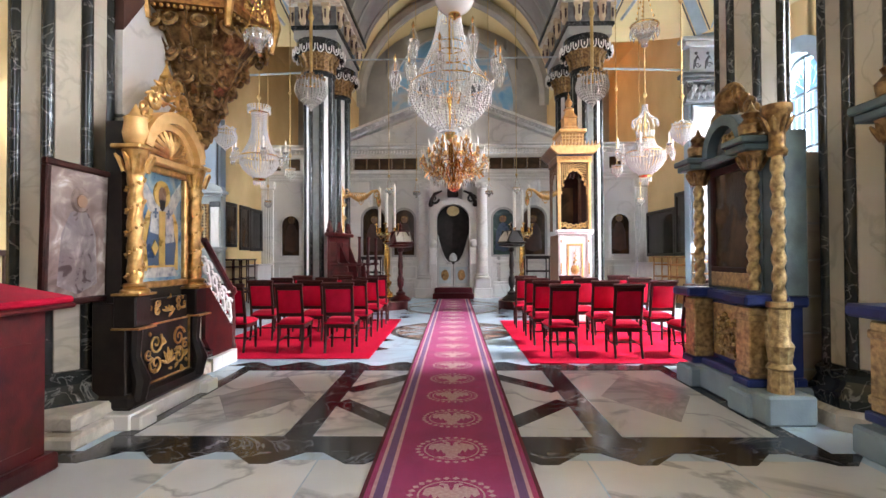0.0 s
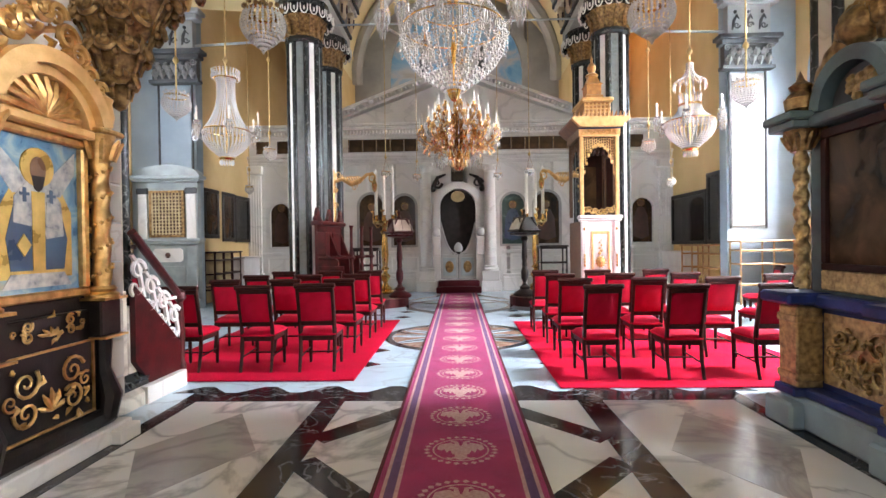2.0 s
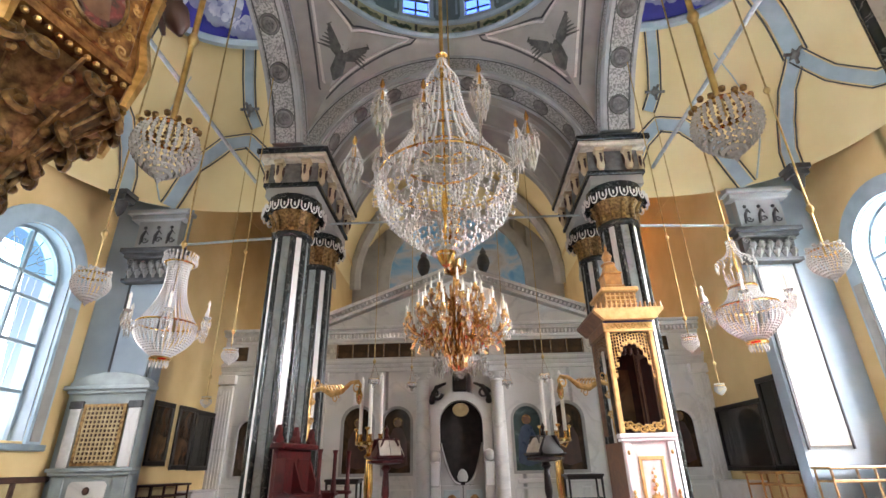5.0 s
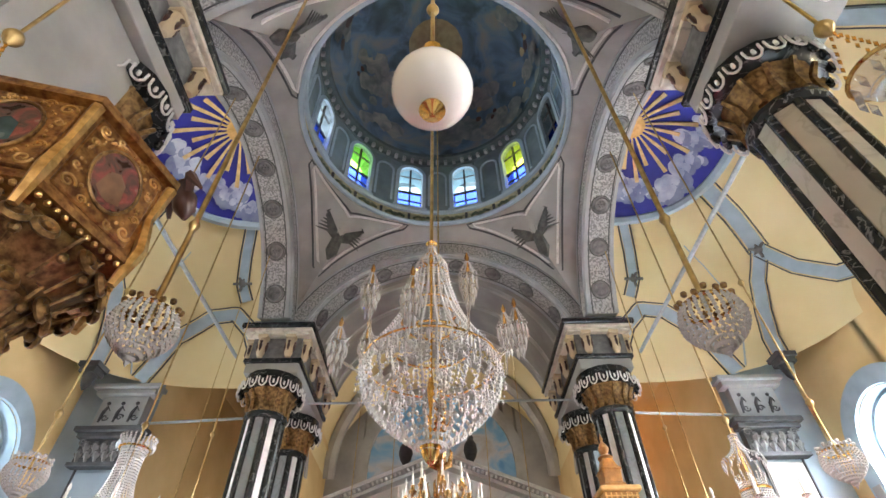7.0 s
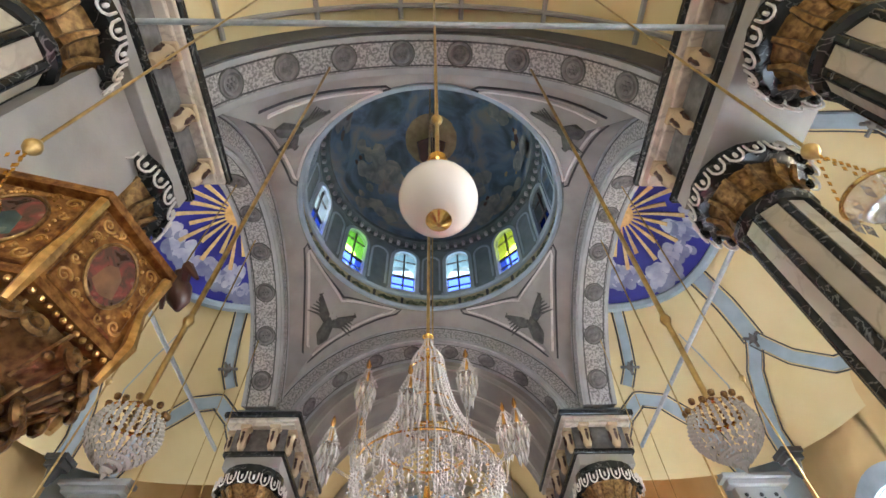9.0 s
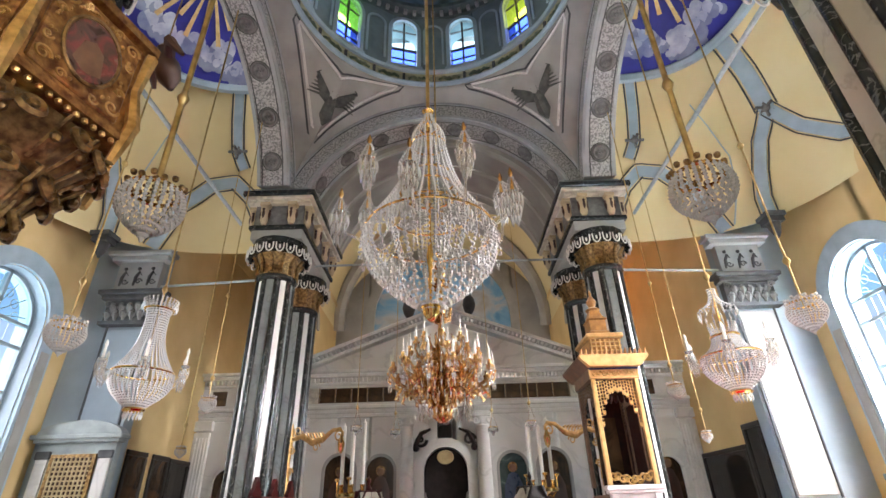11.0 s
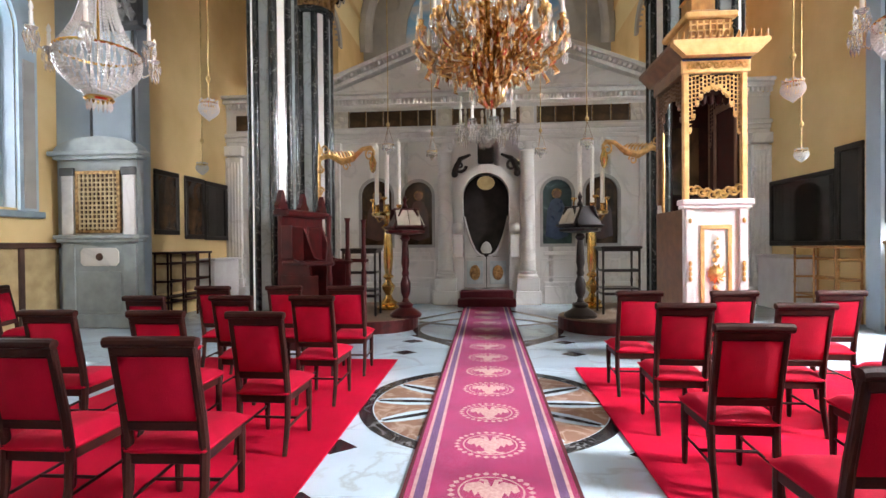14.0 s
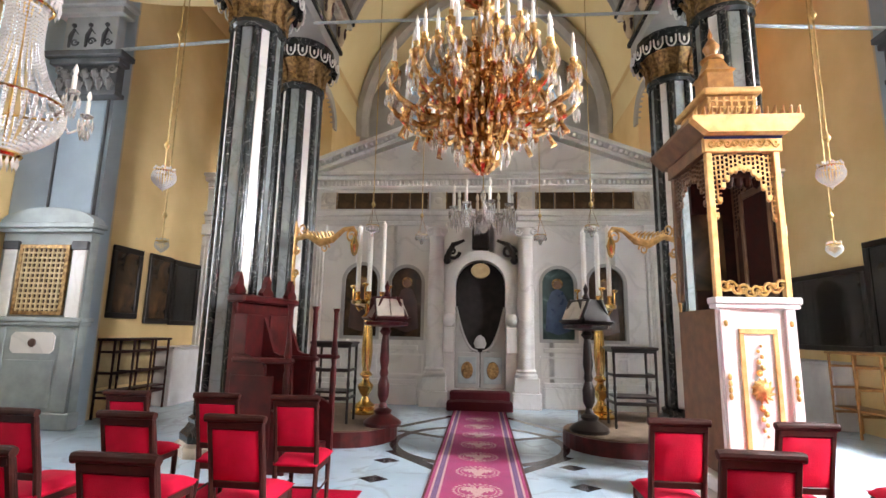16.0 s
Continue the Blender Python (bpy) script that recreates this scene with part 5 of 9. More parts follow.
for s in (-1, 1):
    ang = math.degrees(math.atan2(1.5, 3.95))
    m = pose(s * -3.95, 0, 5.1, 0, -s * ang if s > 0 else ang, 0)
    rk = Mesh()
    a, b = (0, L + 0.02)
    X = (lambda p, q: (p, q)) if s > 0 else (lambda p, q: (-q, -p))
    rk.box(*X(a, b), -0.12, 0.3, 0.0, 0.09, None, 0.01).box(*X(a, b), -0.26, 0.3, 0.17, 0.27, None, 0.01)
    i = 0.1
    while i < L - 0.1:
        rk.box(*X(i, i + 0.06), -0.19, 0.0, 0.09, 0.17)
        i += 0.12
    part("raking_cornice", rk, M_WHITE, icono, "sloping dentilled cornice", 30, m)
urn = None
for c in (-0.95, 0.80):
    q = Mesh().lathe([(0.12, 0.0), (0.12, 0.06), (0.05, 0.1), (0.14, 0.24), (0.19, 0.42), (0.16, 0.6), (0.08, 0.72), (0.10, 0.78), (0.05, 0.86), (0.0, 0.95)], 16)
    z = 5.1 + 1.5 * (1 - abs(c) / 3.95) + 0.26
    urn = twin(urn, pose(c, 0.05, z), icono) if urn else part("urn", q, M_GREYDK, icono, "dark urn on the pediment", m=pose(c, 0.05, z))
hc = None
for c in (-0.97, 0.97):
    q = Mesh().box(-0.3, 0.3, -0.32, 0.02, 0.0, 0.32, None, 0.015).box(-0.26, 0.26, -0.28, 0.02, 0.32, 0.62, None, 0.012)
    sh = Mesh().lathe([(0.24, 0.62), (0.24, 0.68), (0.2, 0.72), (0.215, 0.76), (0.18, 0.8), (0.175, 2.2), (0.155, 3.55), (0.17, 3.58), (0.16, 3.62)], 20, pose(0, -0.12, 0))
    cp = Mesh().box(-0.22, 0.22, -0.32, 0.05, 3.80, 3.9, None, 0.01)
    cp.lathe([(0.16, 3.62), (0.2, 3.72), (0.2, 3.8)], 16, pose(0, -0.12, 0))
    for s in (-1, 1):
        cp.scroll(s * 0.17, 3.70, 0.085, 1.5, 0.015, -0.31, s, "y", 0.026, n=18)
    for nm, ms, lab in (("column_pedestal", q, "white marble pedestal"), ("column_shaft", sh, "smooth white marble half-column"), ("ionic_capital", cp, "ionic scroll capital")):
        part(nm, ms, M_WHITE, icono, lab, m=pose(c, 0, 0))
for c in (-3.75, 3.75, -6.25, 6.25, -4.75, 4.75):
    q = Mesh().box(-0.2, 0.2, -0.09, 0.01, 0.52, 3.62, None, 0.01).box(-0.25, 0.25, -0.14, 0.01, 0.4, 0.62, None, 0.01).box(-0.25, 0.25, -0.14, 0.01, 3.66, 3.9, None, 0.012)
    for k in range(4):
        q.lathe([(0.022, 0.7), (0.022, 3.5)], 6, pose(-0.12 + 0.08 * k, -0.09, 0))
    part("pilaster", q, M_WHITE, icono, "fluted marble pilaster", m=pose(c, 0, 0))
# door frame and royal doors
df = Mesh()
arch_band(df, 0, 2.57, 0.55, 0.76, -0.08, 0.06, "y", 24)
df.box(-0.76, -0.55, -0.08, 0.06, 0.32, 2.57).box(0.55, 0.76, -0.08, 0.06, 0.32, 2.57)
part("door_arch", df, M_WHITE, icono, "white moulded arch of the royal doorway")
part("keystone", Mesh().box(-0.19, 0.19, -0.16, 0.0, 3.33, 3.86, None, 0.03), M_BLACKW, icono, "dark carved plaque over the doorway")
for s in (-1, 1):
    q = Mesh()
    q.scroll(s * 0.62, 3.28, 0.16, 1.3, 0.02, -0.12, s, "y", 0.045).tube([(s * 0.75, -0.1, 3.15), (s * 0.6, -0.13, 3.45), (s * 0.36, -0.1, 3.55)], [0.07, 0.06, 0.03], 6)
    q.ball((s * 0.74, -0.1, 3.1), 0.09, 8, 6)
    part("carved_scroll", q, M_BLACKW, icono, "black carved scroll beside the arch")
    d = part("royal_door", Mesh().box(*sorted((s * 0.008, s * 0.545)), 0.02, 0.07, 0.36, 1.12, None, 0.01), M_GREYW, icono, "grey carved royal door leaf")
    part("door_panel", Mesh().box(*sorted((s * 0.08, s * 0.47)), 0.005, 0.022, 0.46, 1.02, None, 0.008), M_DOORP, d, "recessed grey panel")
    part("door_oval", Mesh().lathe([(0.13, 0), (0.12, 0.02), (0.0, 0.025)], 20, pose(s * 0.275, 0.006, 0.74, 90) @ Matrix.Diagonal((1, 1.4, 1, 1)), caps=False), M_GOLDD, d, "oval gilt medallion")
    q = Mesh()
    pts = []
    for i in range(15):
        t = i / 14
        pts.append((s * (0.05 + 0.48 * t), 0.03, 1.14 + 0.95 * t ** 2.4))
    q.tube(pts, 0.035, 6)
    q.prism([(s * 0.545, 1.1)] + [(p[0], p[2]) for p in pts], 0.03, 0.06)
    part("door_crest", q, M_GREYW, d, "sweeping carved crest of the door")
    q = Mesh().box(*sorted((s * 0.55, s * 0.8)), -0.18, -0.06, 1.1, 1.65, None, 0.02)
    q.ball((s * 0.68, -0.12, 1.8), 0.14, 10, 7)
    part("door_post", q, M_WHITE, icono, "low marble post beside the door")
part("door_top_medallion", Mesh().lathe([(0.17, 0), (0.16, 0.03), (0, 0.04)], 20, pose(0, -0.02, 2.88, 90) @ Matrix.Diagonal((1.25, 1, 1, 1)), caps=False), M_TAN, icono, "oval painted medallion")
part("crest_finial", Mesh().lathe([(0.1, 1.2), (0.14, 1.3), (0.1, 1.42), (0.03, 1.48)], 12, pose(0, 0.045, 0) @ Matrix.Diagonal((1, 0.3, 1, 1))), M_GREYW, icono)
for c, h, f0, s0 in holes:
    mt = I_TEAL if c == 1.68 else I_DARK
    if c == 0:
        # flat black sheet in place of the dark sanctuary beyond
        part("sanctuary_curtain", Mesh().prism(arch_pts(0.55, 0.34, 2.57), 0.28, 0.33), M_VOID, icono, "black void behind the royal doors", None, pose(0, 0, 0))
        continue
    p = part("icon_panel", Mesh().prism(arch_pts(h, f0, s0), 0.10, 0.14), mt, icono, "dark arched icon in shadowed colours", None, pose(c, 0, 0))
    fm = Mesh()
    arch_band(fm, 0, s0, h - 0.03, h + 0.04, -0.03, 0.04, "y", 18)
    fm.box(-h - 0.04, -h + 0.03, -0.03, 0.04, f0, s0).box(h - 0.03, h + 0.04, -0.03, 0.04, f0, s0).box(-h - 0.04, h + 0.04, -0.03, 0.04, f0 - 0.05, f0 + 0.02)
    part("icon_frame", fm, M_GREYW if abs(c) < 4 else M_WHITE, icono, "thin moulded frame", m=pose(c, 0, 0))
    body = Mesh().lathe([(0.03, f0 + 0.12), (h * 0.72, f0 + 0.2), (h * 0.62, f0 + 0.8), (h * 0.34, f0 + 1.05), (0, f0 + 1.12)], 14, Matrix.Diagonal((1, 0.05, 1, 1)))
    part("painted_robe", body, I_BLUE if c in (1.68,) else M_BROWNST, p, "dark painted robe", m=pose(0, 0.1, 0))
    part("painted_halo", Mesh().lathe([(0.0, 0.012), (0.12, 0.008), (0.12, 0)], 20, pose(0, 0.097, f0 + 1.22, 90), caps=False), M_GOLDD, p, "dull gold halo")
    part("painted_head", Mesh().lathe([(0.0, 0.02), (0.085, 0.018), (0.09, 0)], 14, pose(0, 0.092, f0 + 1.2, 90), caps=False), I_SKIN, p)
# steps before the doors, under red carpet
st = Mesh().box(-0.62, 0.62, -0.36, 0.0, 0.0, 0.33, None, 0.02).box(-0.66, 0.66, -0.74, -0.36, 0.0, 0.17, None, 0.02)
tagged(part("altar_steps", st, M_RUNDARK, m=pose(0, YI, 0)), "two altar steps covered in dark red carpet", "steps")

# ---- carpets ----
runner = thing("carpet_runner", "long crimson carpet runner with purple borders and eagle medallions", "carpet runner", pose(0, 0, 0))
RY0, RY1 = -3.0, YI - 0.74
part("field", Mesh().box(-0.36, 0.36, RY0, RY1, 0.004, 0.014), M_RUNNER, runner, "crimson woven field", None)
for s in (-1, 1):
    for a, b, mt, lab in ((0.36, 0.385, M_RUNPINK, "thin beige stripe"), (0.385, 0.44, M_RUNPUR, "purple border"), (0.44, 0.462, M_RUNPINK, "thin beige stripe"), (0.462, 0.495, M_RUNNER, "crimson stripe"), (0.495, 0.52, M_RUNDARK, "dark bound edge")):
        part("border", Mesh().box(*sorted((s * a, s * b)), RY0, RY1, 0.004, 0.0145), mt, runner, lab, None)
# wreath medallion: ring of leaves round a two-headed bird shape
med = Mesh()
for k in range(26):
    a = 2 * math.pi * k / 26
    med.add([(0.235 * math.cos(a + d) * q * 1.0, 0.215 * math.sin(a + d) * q, 0) for d, q in ((-0.10, 1.0), (0.0, 0.9), (0.10, 1.0), (0.0, 1.1))], [(0, 1, 2, 3)])
ring = [(math.cos(2 * math.pi * k / 40), math.sin(2 * math.pi * k / 40)) for k in range(40)]
med.add([(0.195 * x, 0.178 * y, 0) for x, y in ring] + [(0.183 * x, 0.166 * y, 0) for x, y in ring], [(k, (k + 1) % 40, 40 + (k + 1) % 40, 40 + k) for k in range(40)])
for s in (-1, 1):
    med.add([(s * x, y, 0.0001) for x, y in ((0.01, 0.05), (0.07, 0.115), (0.15, 0.085), (0.165, 0.01), (0.13, -0.02), (0.115, 0.015), (0.095, -0.055), (0.075, -0.01), (0.055, -0.075), (0.02, -0.04))], [tuple(range(10))])
    med.add([(s * x, y, 0.0002) for x, y in ((0.005, 0.06), (0.02, 0.135), (0.06, 0.15), (0.075, 0.125), (0.045, 0.12), (0.04, 0.06))], [tuple(range(6))])
    med.add([(s * x, y, 0.0002) for x, y in ((0.01, -0.08), (0.06, -0.13), (0.1, -0.12), (0.08, -0.155), (0.03, -0.14))], [tuple(range(5))])
med.add([(x, y, 0.0003) for x, y in ((-0.04, 0.06), (0.04, 0.06), (0.05, -0.05), (0.03, -0.15), (0, -0.165), (-0.03, -0.15), (-0.05, -0.05))], [tuple(range(7))])
m0 = None
y = 8.80 - 0.665 * 16
while y < RY1 - 0.3:
    m0 = twin(m0, pose(0, y, 0.0165), runner) if m0 else part("medallion", med, M_RUNPINK, runner, "beige eagle medallion in a wreath", None, pose(0, y, 0.0165))
    y += 0.665
part("stair_tread", Mesh().box(-0.5, 0.5, YI - 0.76, YI - 0.36, 0.172, 0.182, None, 0.004).box(-0.5, 0.5, YI - 0.765, YI - 0.745, 0.004, 0.182), M_RUNDARK, runner, "dark red runner laid over the lower step", None)
for s, y0, y1 in ((-1, 7.22, 11.3), (1, 6.92, 11.02)):
    tagged(part("red_carpet", Mesh().box(*sorted((s * (1.11 if s < 0 else 0.98), s * (3.75 if s < 0 else 4.0))), y0, y1, 0.008, 0.02, None, 0.005), M_CARPET), "bright red felt carpet under rows of chairs", "carpet", group="red carpets")

# ---- chairs ----


def chair():
    root = thing("chair", "dark walnut chair with red velvet seat and back, facing the altar", "chair", group="chairs in rows")
    W = 0.235
    legf = Mesh()
    legf.lathe([(0.016, 0.0), (0.021, 0.02), (0.029, 0.34), (0.027, 0.40)], 8)
    lf = part("leg", legf, M_WOODD, root, "turned front leg", m=pose(-W + 0.03, 0.43, 0))
    twin(lf, pose(W - 0.03, 0.43, 0), root)
    lb = Mesh().tube([(0, -0.06, 0.0), (0, 0.0, 0.22), (0, 0.01, 0.42), (0, -0.02, 0.62), (0, -0.09, 0.95)], [0.020, 0.025, 0.028, 0.026, 0.023], 8)
    b = part("back_leg", lb, M_WOODD, root, "swept back leg and post", m=pose(-W + 0.022, 0.0, 0))
    twin(b, pose(W - 0.022, 0.0, 0), root)
    part("apron", Mesh().box(-W + 0.02, W - 0.02, 0.415, 0.445, 0.35, 0.42, None, 0.006).box(-W + 0.02, W - 0.02, -0.005, 0.025, 0.35, 0.42, None, 0.006)
         .box(-W + 0.015, -W + 0.045, 0.0, 0.44, 0.35, 0.42, None, 0.006).box(W - 0.045, W - 0.015, 0.0, 0.44, 0.35, 0.42, None, 0.006), M_WOODD, root, "walnut seat rails")
    part("stretcher", Mesh().tube([(-W + 0.03, 0.02, 0.17), (-W + 0.03, 0.42, 0.19)], 0.010, 6).tube([(W - 0.03, 0.02, 0.17), (W - 0.03, 0.42, 0.19)], 0.010, 6).tube([(-W + 0.03, 0.2, 0.18), (W - 0.03, 0.2, 0.18)], 0.010, 6), M_WOODD, root, "thin stretchers")
    # domed cushion
    seat = Mesh()
    n = 8
    v, f = [], []
    for i in range(n + 1):
        for j in range(n + 1):
            a, c = i / n * 2 - 1, j / n * 2 - 1
            d = (1 - abs(a) ** 4) * (1 - abs(c) ** 4)
            w = W * (1.0 + 0.04 * (c + 1))
            v.append((a * w, 0.225 + c * 0.245, 0.435 + 0.055 * d ** 0.5))
    for i in range(n):
        for j in range(n):
            k = i * (n + 1) + j
            f.append((k, k + n + 1, k + n + 2, k + 1))
    seat.add(v, f)
    seat.box(-W, W, -0.02, 0.47, 0.405, 0.437, None, 0.012)
    part("seat", seat, M_RED, root, "padded red velvet seat", 60)
    tilt = pose(0, -0.015, 0.58, 12)
    part("crest_rail", Mesh().box(-W + 0.005, W - 0.005, -0.022, 0.022, 0.34, 0.405, None, 0.014).tube([(-W - 0.02, -0.012, 0.415), (-W - 0.016, -0.012, 0.415), (-W + 0.01, -0.008, 0.418), (W - 0.01, -0.008, 0.418), (W + 0.016, -0.012, 0.415), (W + 0.02, -0.012, 0.415)], [0.012, 0.026, 0.027, 0.027, 0.026, 0.012], 10), M_WOODD, root, "rolled walnut crest rail", m=tilt)
    part("lower_rail", Mesh().box(-W + 0.02, W - 0.02, -0.018, 0.018, -0.055, 0.0, None, 0.008), M_WOODD, root, "walnut lower back rail", m=tilt)
    for sg in (-1, 1):
        part("back_stile", Mesh().box(*sorted((sg * (W - 0.045), sg * W)), -0.02, 0.02, -0.05, 0.40, None, 0.008), M_WOODD, root, "", m=tilt)
    bk = Mesh()
    for sg in (-1, 1):
        v, f = [], []
        for i in range(7):
            for j in range(7):
                a, c = i / 6 * 2 - 1, j / 6 * 2 - 1
                v.append((a * (W - 0.042), sg * (0.014 + 0.016 * ((1 - a ** 4) * (1 - c ** 4)) ** 0.5), 0.17 + c * 0.17))
        for i in range(6):
            for j in range(6):
                k = i * 7 + j
                f.append((k, k + 7, k + 8, k + 1))
        bk.add(v, f)
    bk.box(-W + 0.042, W - 0.042, -0.014, 0.014, 0.0, 0.34)
    part("backrest", bk, M_RED, root, "red velvet back panel", 60, tilt)
    return root


ch = chair()
spots = []
rng = random.Random(11)
for s, y0, rows in ((-1, 7.60, 0.985), (1, 7.22, 0.93)):
    for r in range(4):
        for c in range(3):
            x0 = (1.60, 2.29, 3.10)[c] if s < 0 else (1.44, 2.29, 3.20)[c]
            spots.append((s * (x0 - 0.03 * r) + rng.uniform(-0.03, 0.03), y0 + rows * r + rng.uniform(-0.03, 0.03), rng.uniform(-3, 3)))
spots += [(-5.75, 10.75, -70), (5.55, 10.95, 75), (5.0, 9.7, 60), (4.25, 8.9, 8)]
SC = Matrix.Diagonal((0.90, 0.97, 0.985, 1))
first = True
for x, y, a in spots:
    if first:
        ch.matrix_basis = pose(x, y, 0.02, 0, 0, a) @ SC
        first = False
    else:
        copy_thing(ch, pose(x, y, 0.02 if abs(x) < 3.75 and 7.0 < y < 11.1 else 0.0, 0, 0, a) @ SC)

# ---- floor inlay pieces ----
def slab(poly, material, name="floor_slab", top=0.004):
    return part(name, Mesh().prism(poly, -0.02, top, axis="z"), material, floor, smooth=None)


def bar(p, q, w, material=None, name="black_band", top=0.004):
    p, q = Vector(p), Vector(q)
    d = (q - p).normalized()
    nn = Vector((-d.y, d.x)) * w / 2
    return slab([tuple(p + nn), tuple(p - nn), tuple(q - nn), tuple(q + nn)], material or M_BLACK, name, top)


# west bay
for y0, y1, sg in ((4.12, 4.42, -1), (6.58, 6.84, 1)):
    bar((-2.6, (y0 + y1) / 2), (2.6, (y0 + y1) / 2), y1 - y0)
    base = y0 if sg < 0 else y1
    for k in range(-4, 5):
        c = k * 0.64
        if abs(c) < 0.3:
            continue
        slab([(c - 0.26, base), (c + 0.26, base), (c + 0.06, base + sg * 0.2), (c - 0.06, base + sg * 0.2)], M_BLACK, "black_triangle", 0.0042)
for s in (-1, 1):
    bar((s * 1.17, 4.425), (s * 1.17, 6.575), 0.22)
    bar((s * 2.52, 4.425), (s * 2.52, 6.575), 0.14)
    slab([(s * 1.285, 4.43), (s * 2.445, 4.43), (s * 2.445, 6.57), (s * 1.285, 6.57)], M_FLOOR, top=0.003)
    slab([(s * 1.87, 4.75), (s * 2.3, 5.5), (s * 1.87, 6.25), (s * 1.44, 5.5)], M_FGREY, "grey_lozenge", 0.0045)
    for y, t in ((4.42, 5.32), (6.58, 5.68)):
        bar((s * 0.30, y + (0.1 if y < 5 else -0.1)), (s * 1.06, t), 0.2, top=0.0044)
    slab([(s * 0.2, 4.43), (s * 1.055, 4.43), (s * 1.055, 6.57), (s * 0.2, 6.57)], M_FLOOR, top=0.003)
for k in range(-3, 3):
    for j in range(6):
        x0, y0 = k * 0.9, -2.0 + j * 1.0
        slab([(x0 + 0.006, y0), (x0 + 0.894, y0), (x0 + 0.894, y0 + 0.99), (x0 + 0.006, y0 + 0.99)], M_FLOOR, top=0.002)
# centre bay slabs
for j in range(9):
    for s in (-1, 1):
        y0 = 7.05 + 1.0 * j
        slab([(s * 0.01, y0), (s * 1.24, y0), (s * 1.24, y0 + 0.985), (s * 0.01, y0 + 0.985)], M_FLOORB, top=0.002)
        slab([(s * 3.8, y0), (s * 5.6, y0), (s * 5.6, y0 + 0.985), (s * 3.8, y0 + 0.985)], M_FLOORB, top=0.002)
for s in (-1, 1):
    for y in (7.95, 8.72, 11.75, 12.5):
        slab([(s * 0.94, y), (s * 1.1, y + 0.13), (s * 1.26, y), (s * 1.1, y - 0.13)], M_BLACK, "black_lozenge", 0.0046)
# wheel inlay with petals
def ring_sector(c, r0, r1, a0, a1, material, name, top, n=10):
    poly = [(c[0] + r1 * math.cos(a0 + (a1 - a0) * i / n), c[1] + r1 * math.sin(a0 + (a1 - a0) * i / n)) for i in range(n + 1)]
    poly += [(c[0] + r0 * math.cos(a1 - (a1 - a0) * i / n), c[1] + r0 * math.sin(a1 - (a1 - a0) * i / n)) for i in range(n + 1)]
    return slab(poly, material, name, top)


for cyy, rad, petals in ((9.75, 1.16, True), (13.6, 1.25, False)):
    for i in range(16):
        ring_sector((0, cyy), rad - 0.12, rad, 2 * math.pi * i / 16, 2 * math.pi * (i + 1) / 16, M_BLACK, "black_ring_piece", 0.0048, 6)
    if petals:
        for i in range(12):
            a = 2 * math.pi * (i + 0.5) / 12
            ring_sector((0, cyy), 0.35, rad - 0.13, a - 0.235, a + 0.235, M_BROWNM, "wheel_wedge", 0.0038, 5)
            d, q = Vector((math.cos(a + math.pi / 12), math.sin(a + math.pi / 12))), Vector((-math.sin(a + math.pi / 12), math.cos(a + math.pi / 12)))
            for w, mt, tp, nm in ((0.1, M_FLOORB, 0.0052, "pale_petal"), (0.035, M_BLACK, 0.0058, "black_petal")):
                slab([tuple(Vector((0, cyy)) + d * (0.4 + (rad - 0.54) * t) + q * (sg * w * math.sin(math.pi * (0.15 + 0.72 * t)))) for sg, ts in ((1, (0, 0.25, 0.5, 0.75, 0.97)), (-1, (0.97, 0.75, 0.5, 0.25, 0))) for t in ts], mt, nm, tp)
for s in (-1, 1):
    bar((s * 0.45, 12.2), (s * 1.15, 13.0), 0.14)
    bar((s * 0.5, 15.8), (s * 1.3, 14.6), 0.14)
    bar((s * 0.5, 13.9), (s * 1.25, 14.3), 0.12)

# ---- lamps ----


def strands(ms, r0, z0, r1, z1, count, beads, size, sag=0.0, bulge=0.0):
    """Strings of cut beads from one ring to another."""
    for k in range(count):
        a = 2 * math.pi * k / count
        for j in range(beads + 1):
            t = j / beads
            r = r0 + (r1 - r0) * t + bulge * math.sin(math.pi * t) - sag * math.sin(math.pi * t)
            z = z0 + (z1 - z0) * t - abs(sag) * 0.4 * math.sin(math.pi * t)
            ms.bead((r * math.cos(a), r * math.sin(a), z), size, size * 1.25)
    return ms


def hoop(r, z, w=0.01, n=32):
    return Mesh().tube([(r * math.cos(2 * math.pi * k / n), r * math.sin(2 * math.pi * k / n), z) for k in range(n)], w, 5, True)


def pendants(ms, r, z, count, h=0.07, w=0.014):
    for k in range(count):
        a = 2 * math.pi * k / count
        ms.bead((r * math.cos(a), r * math.sin(a), z - h), w, h)
    return ms


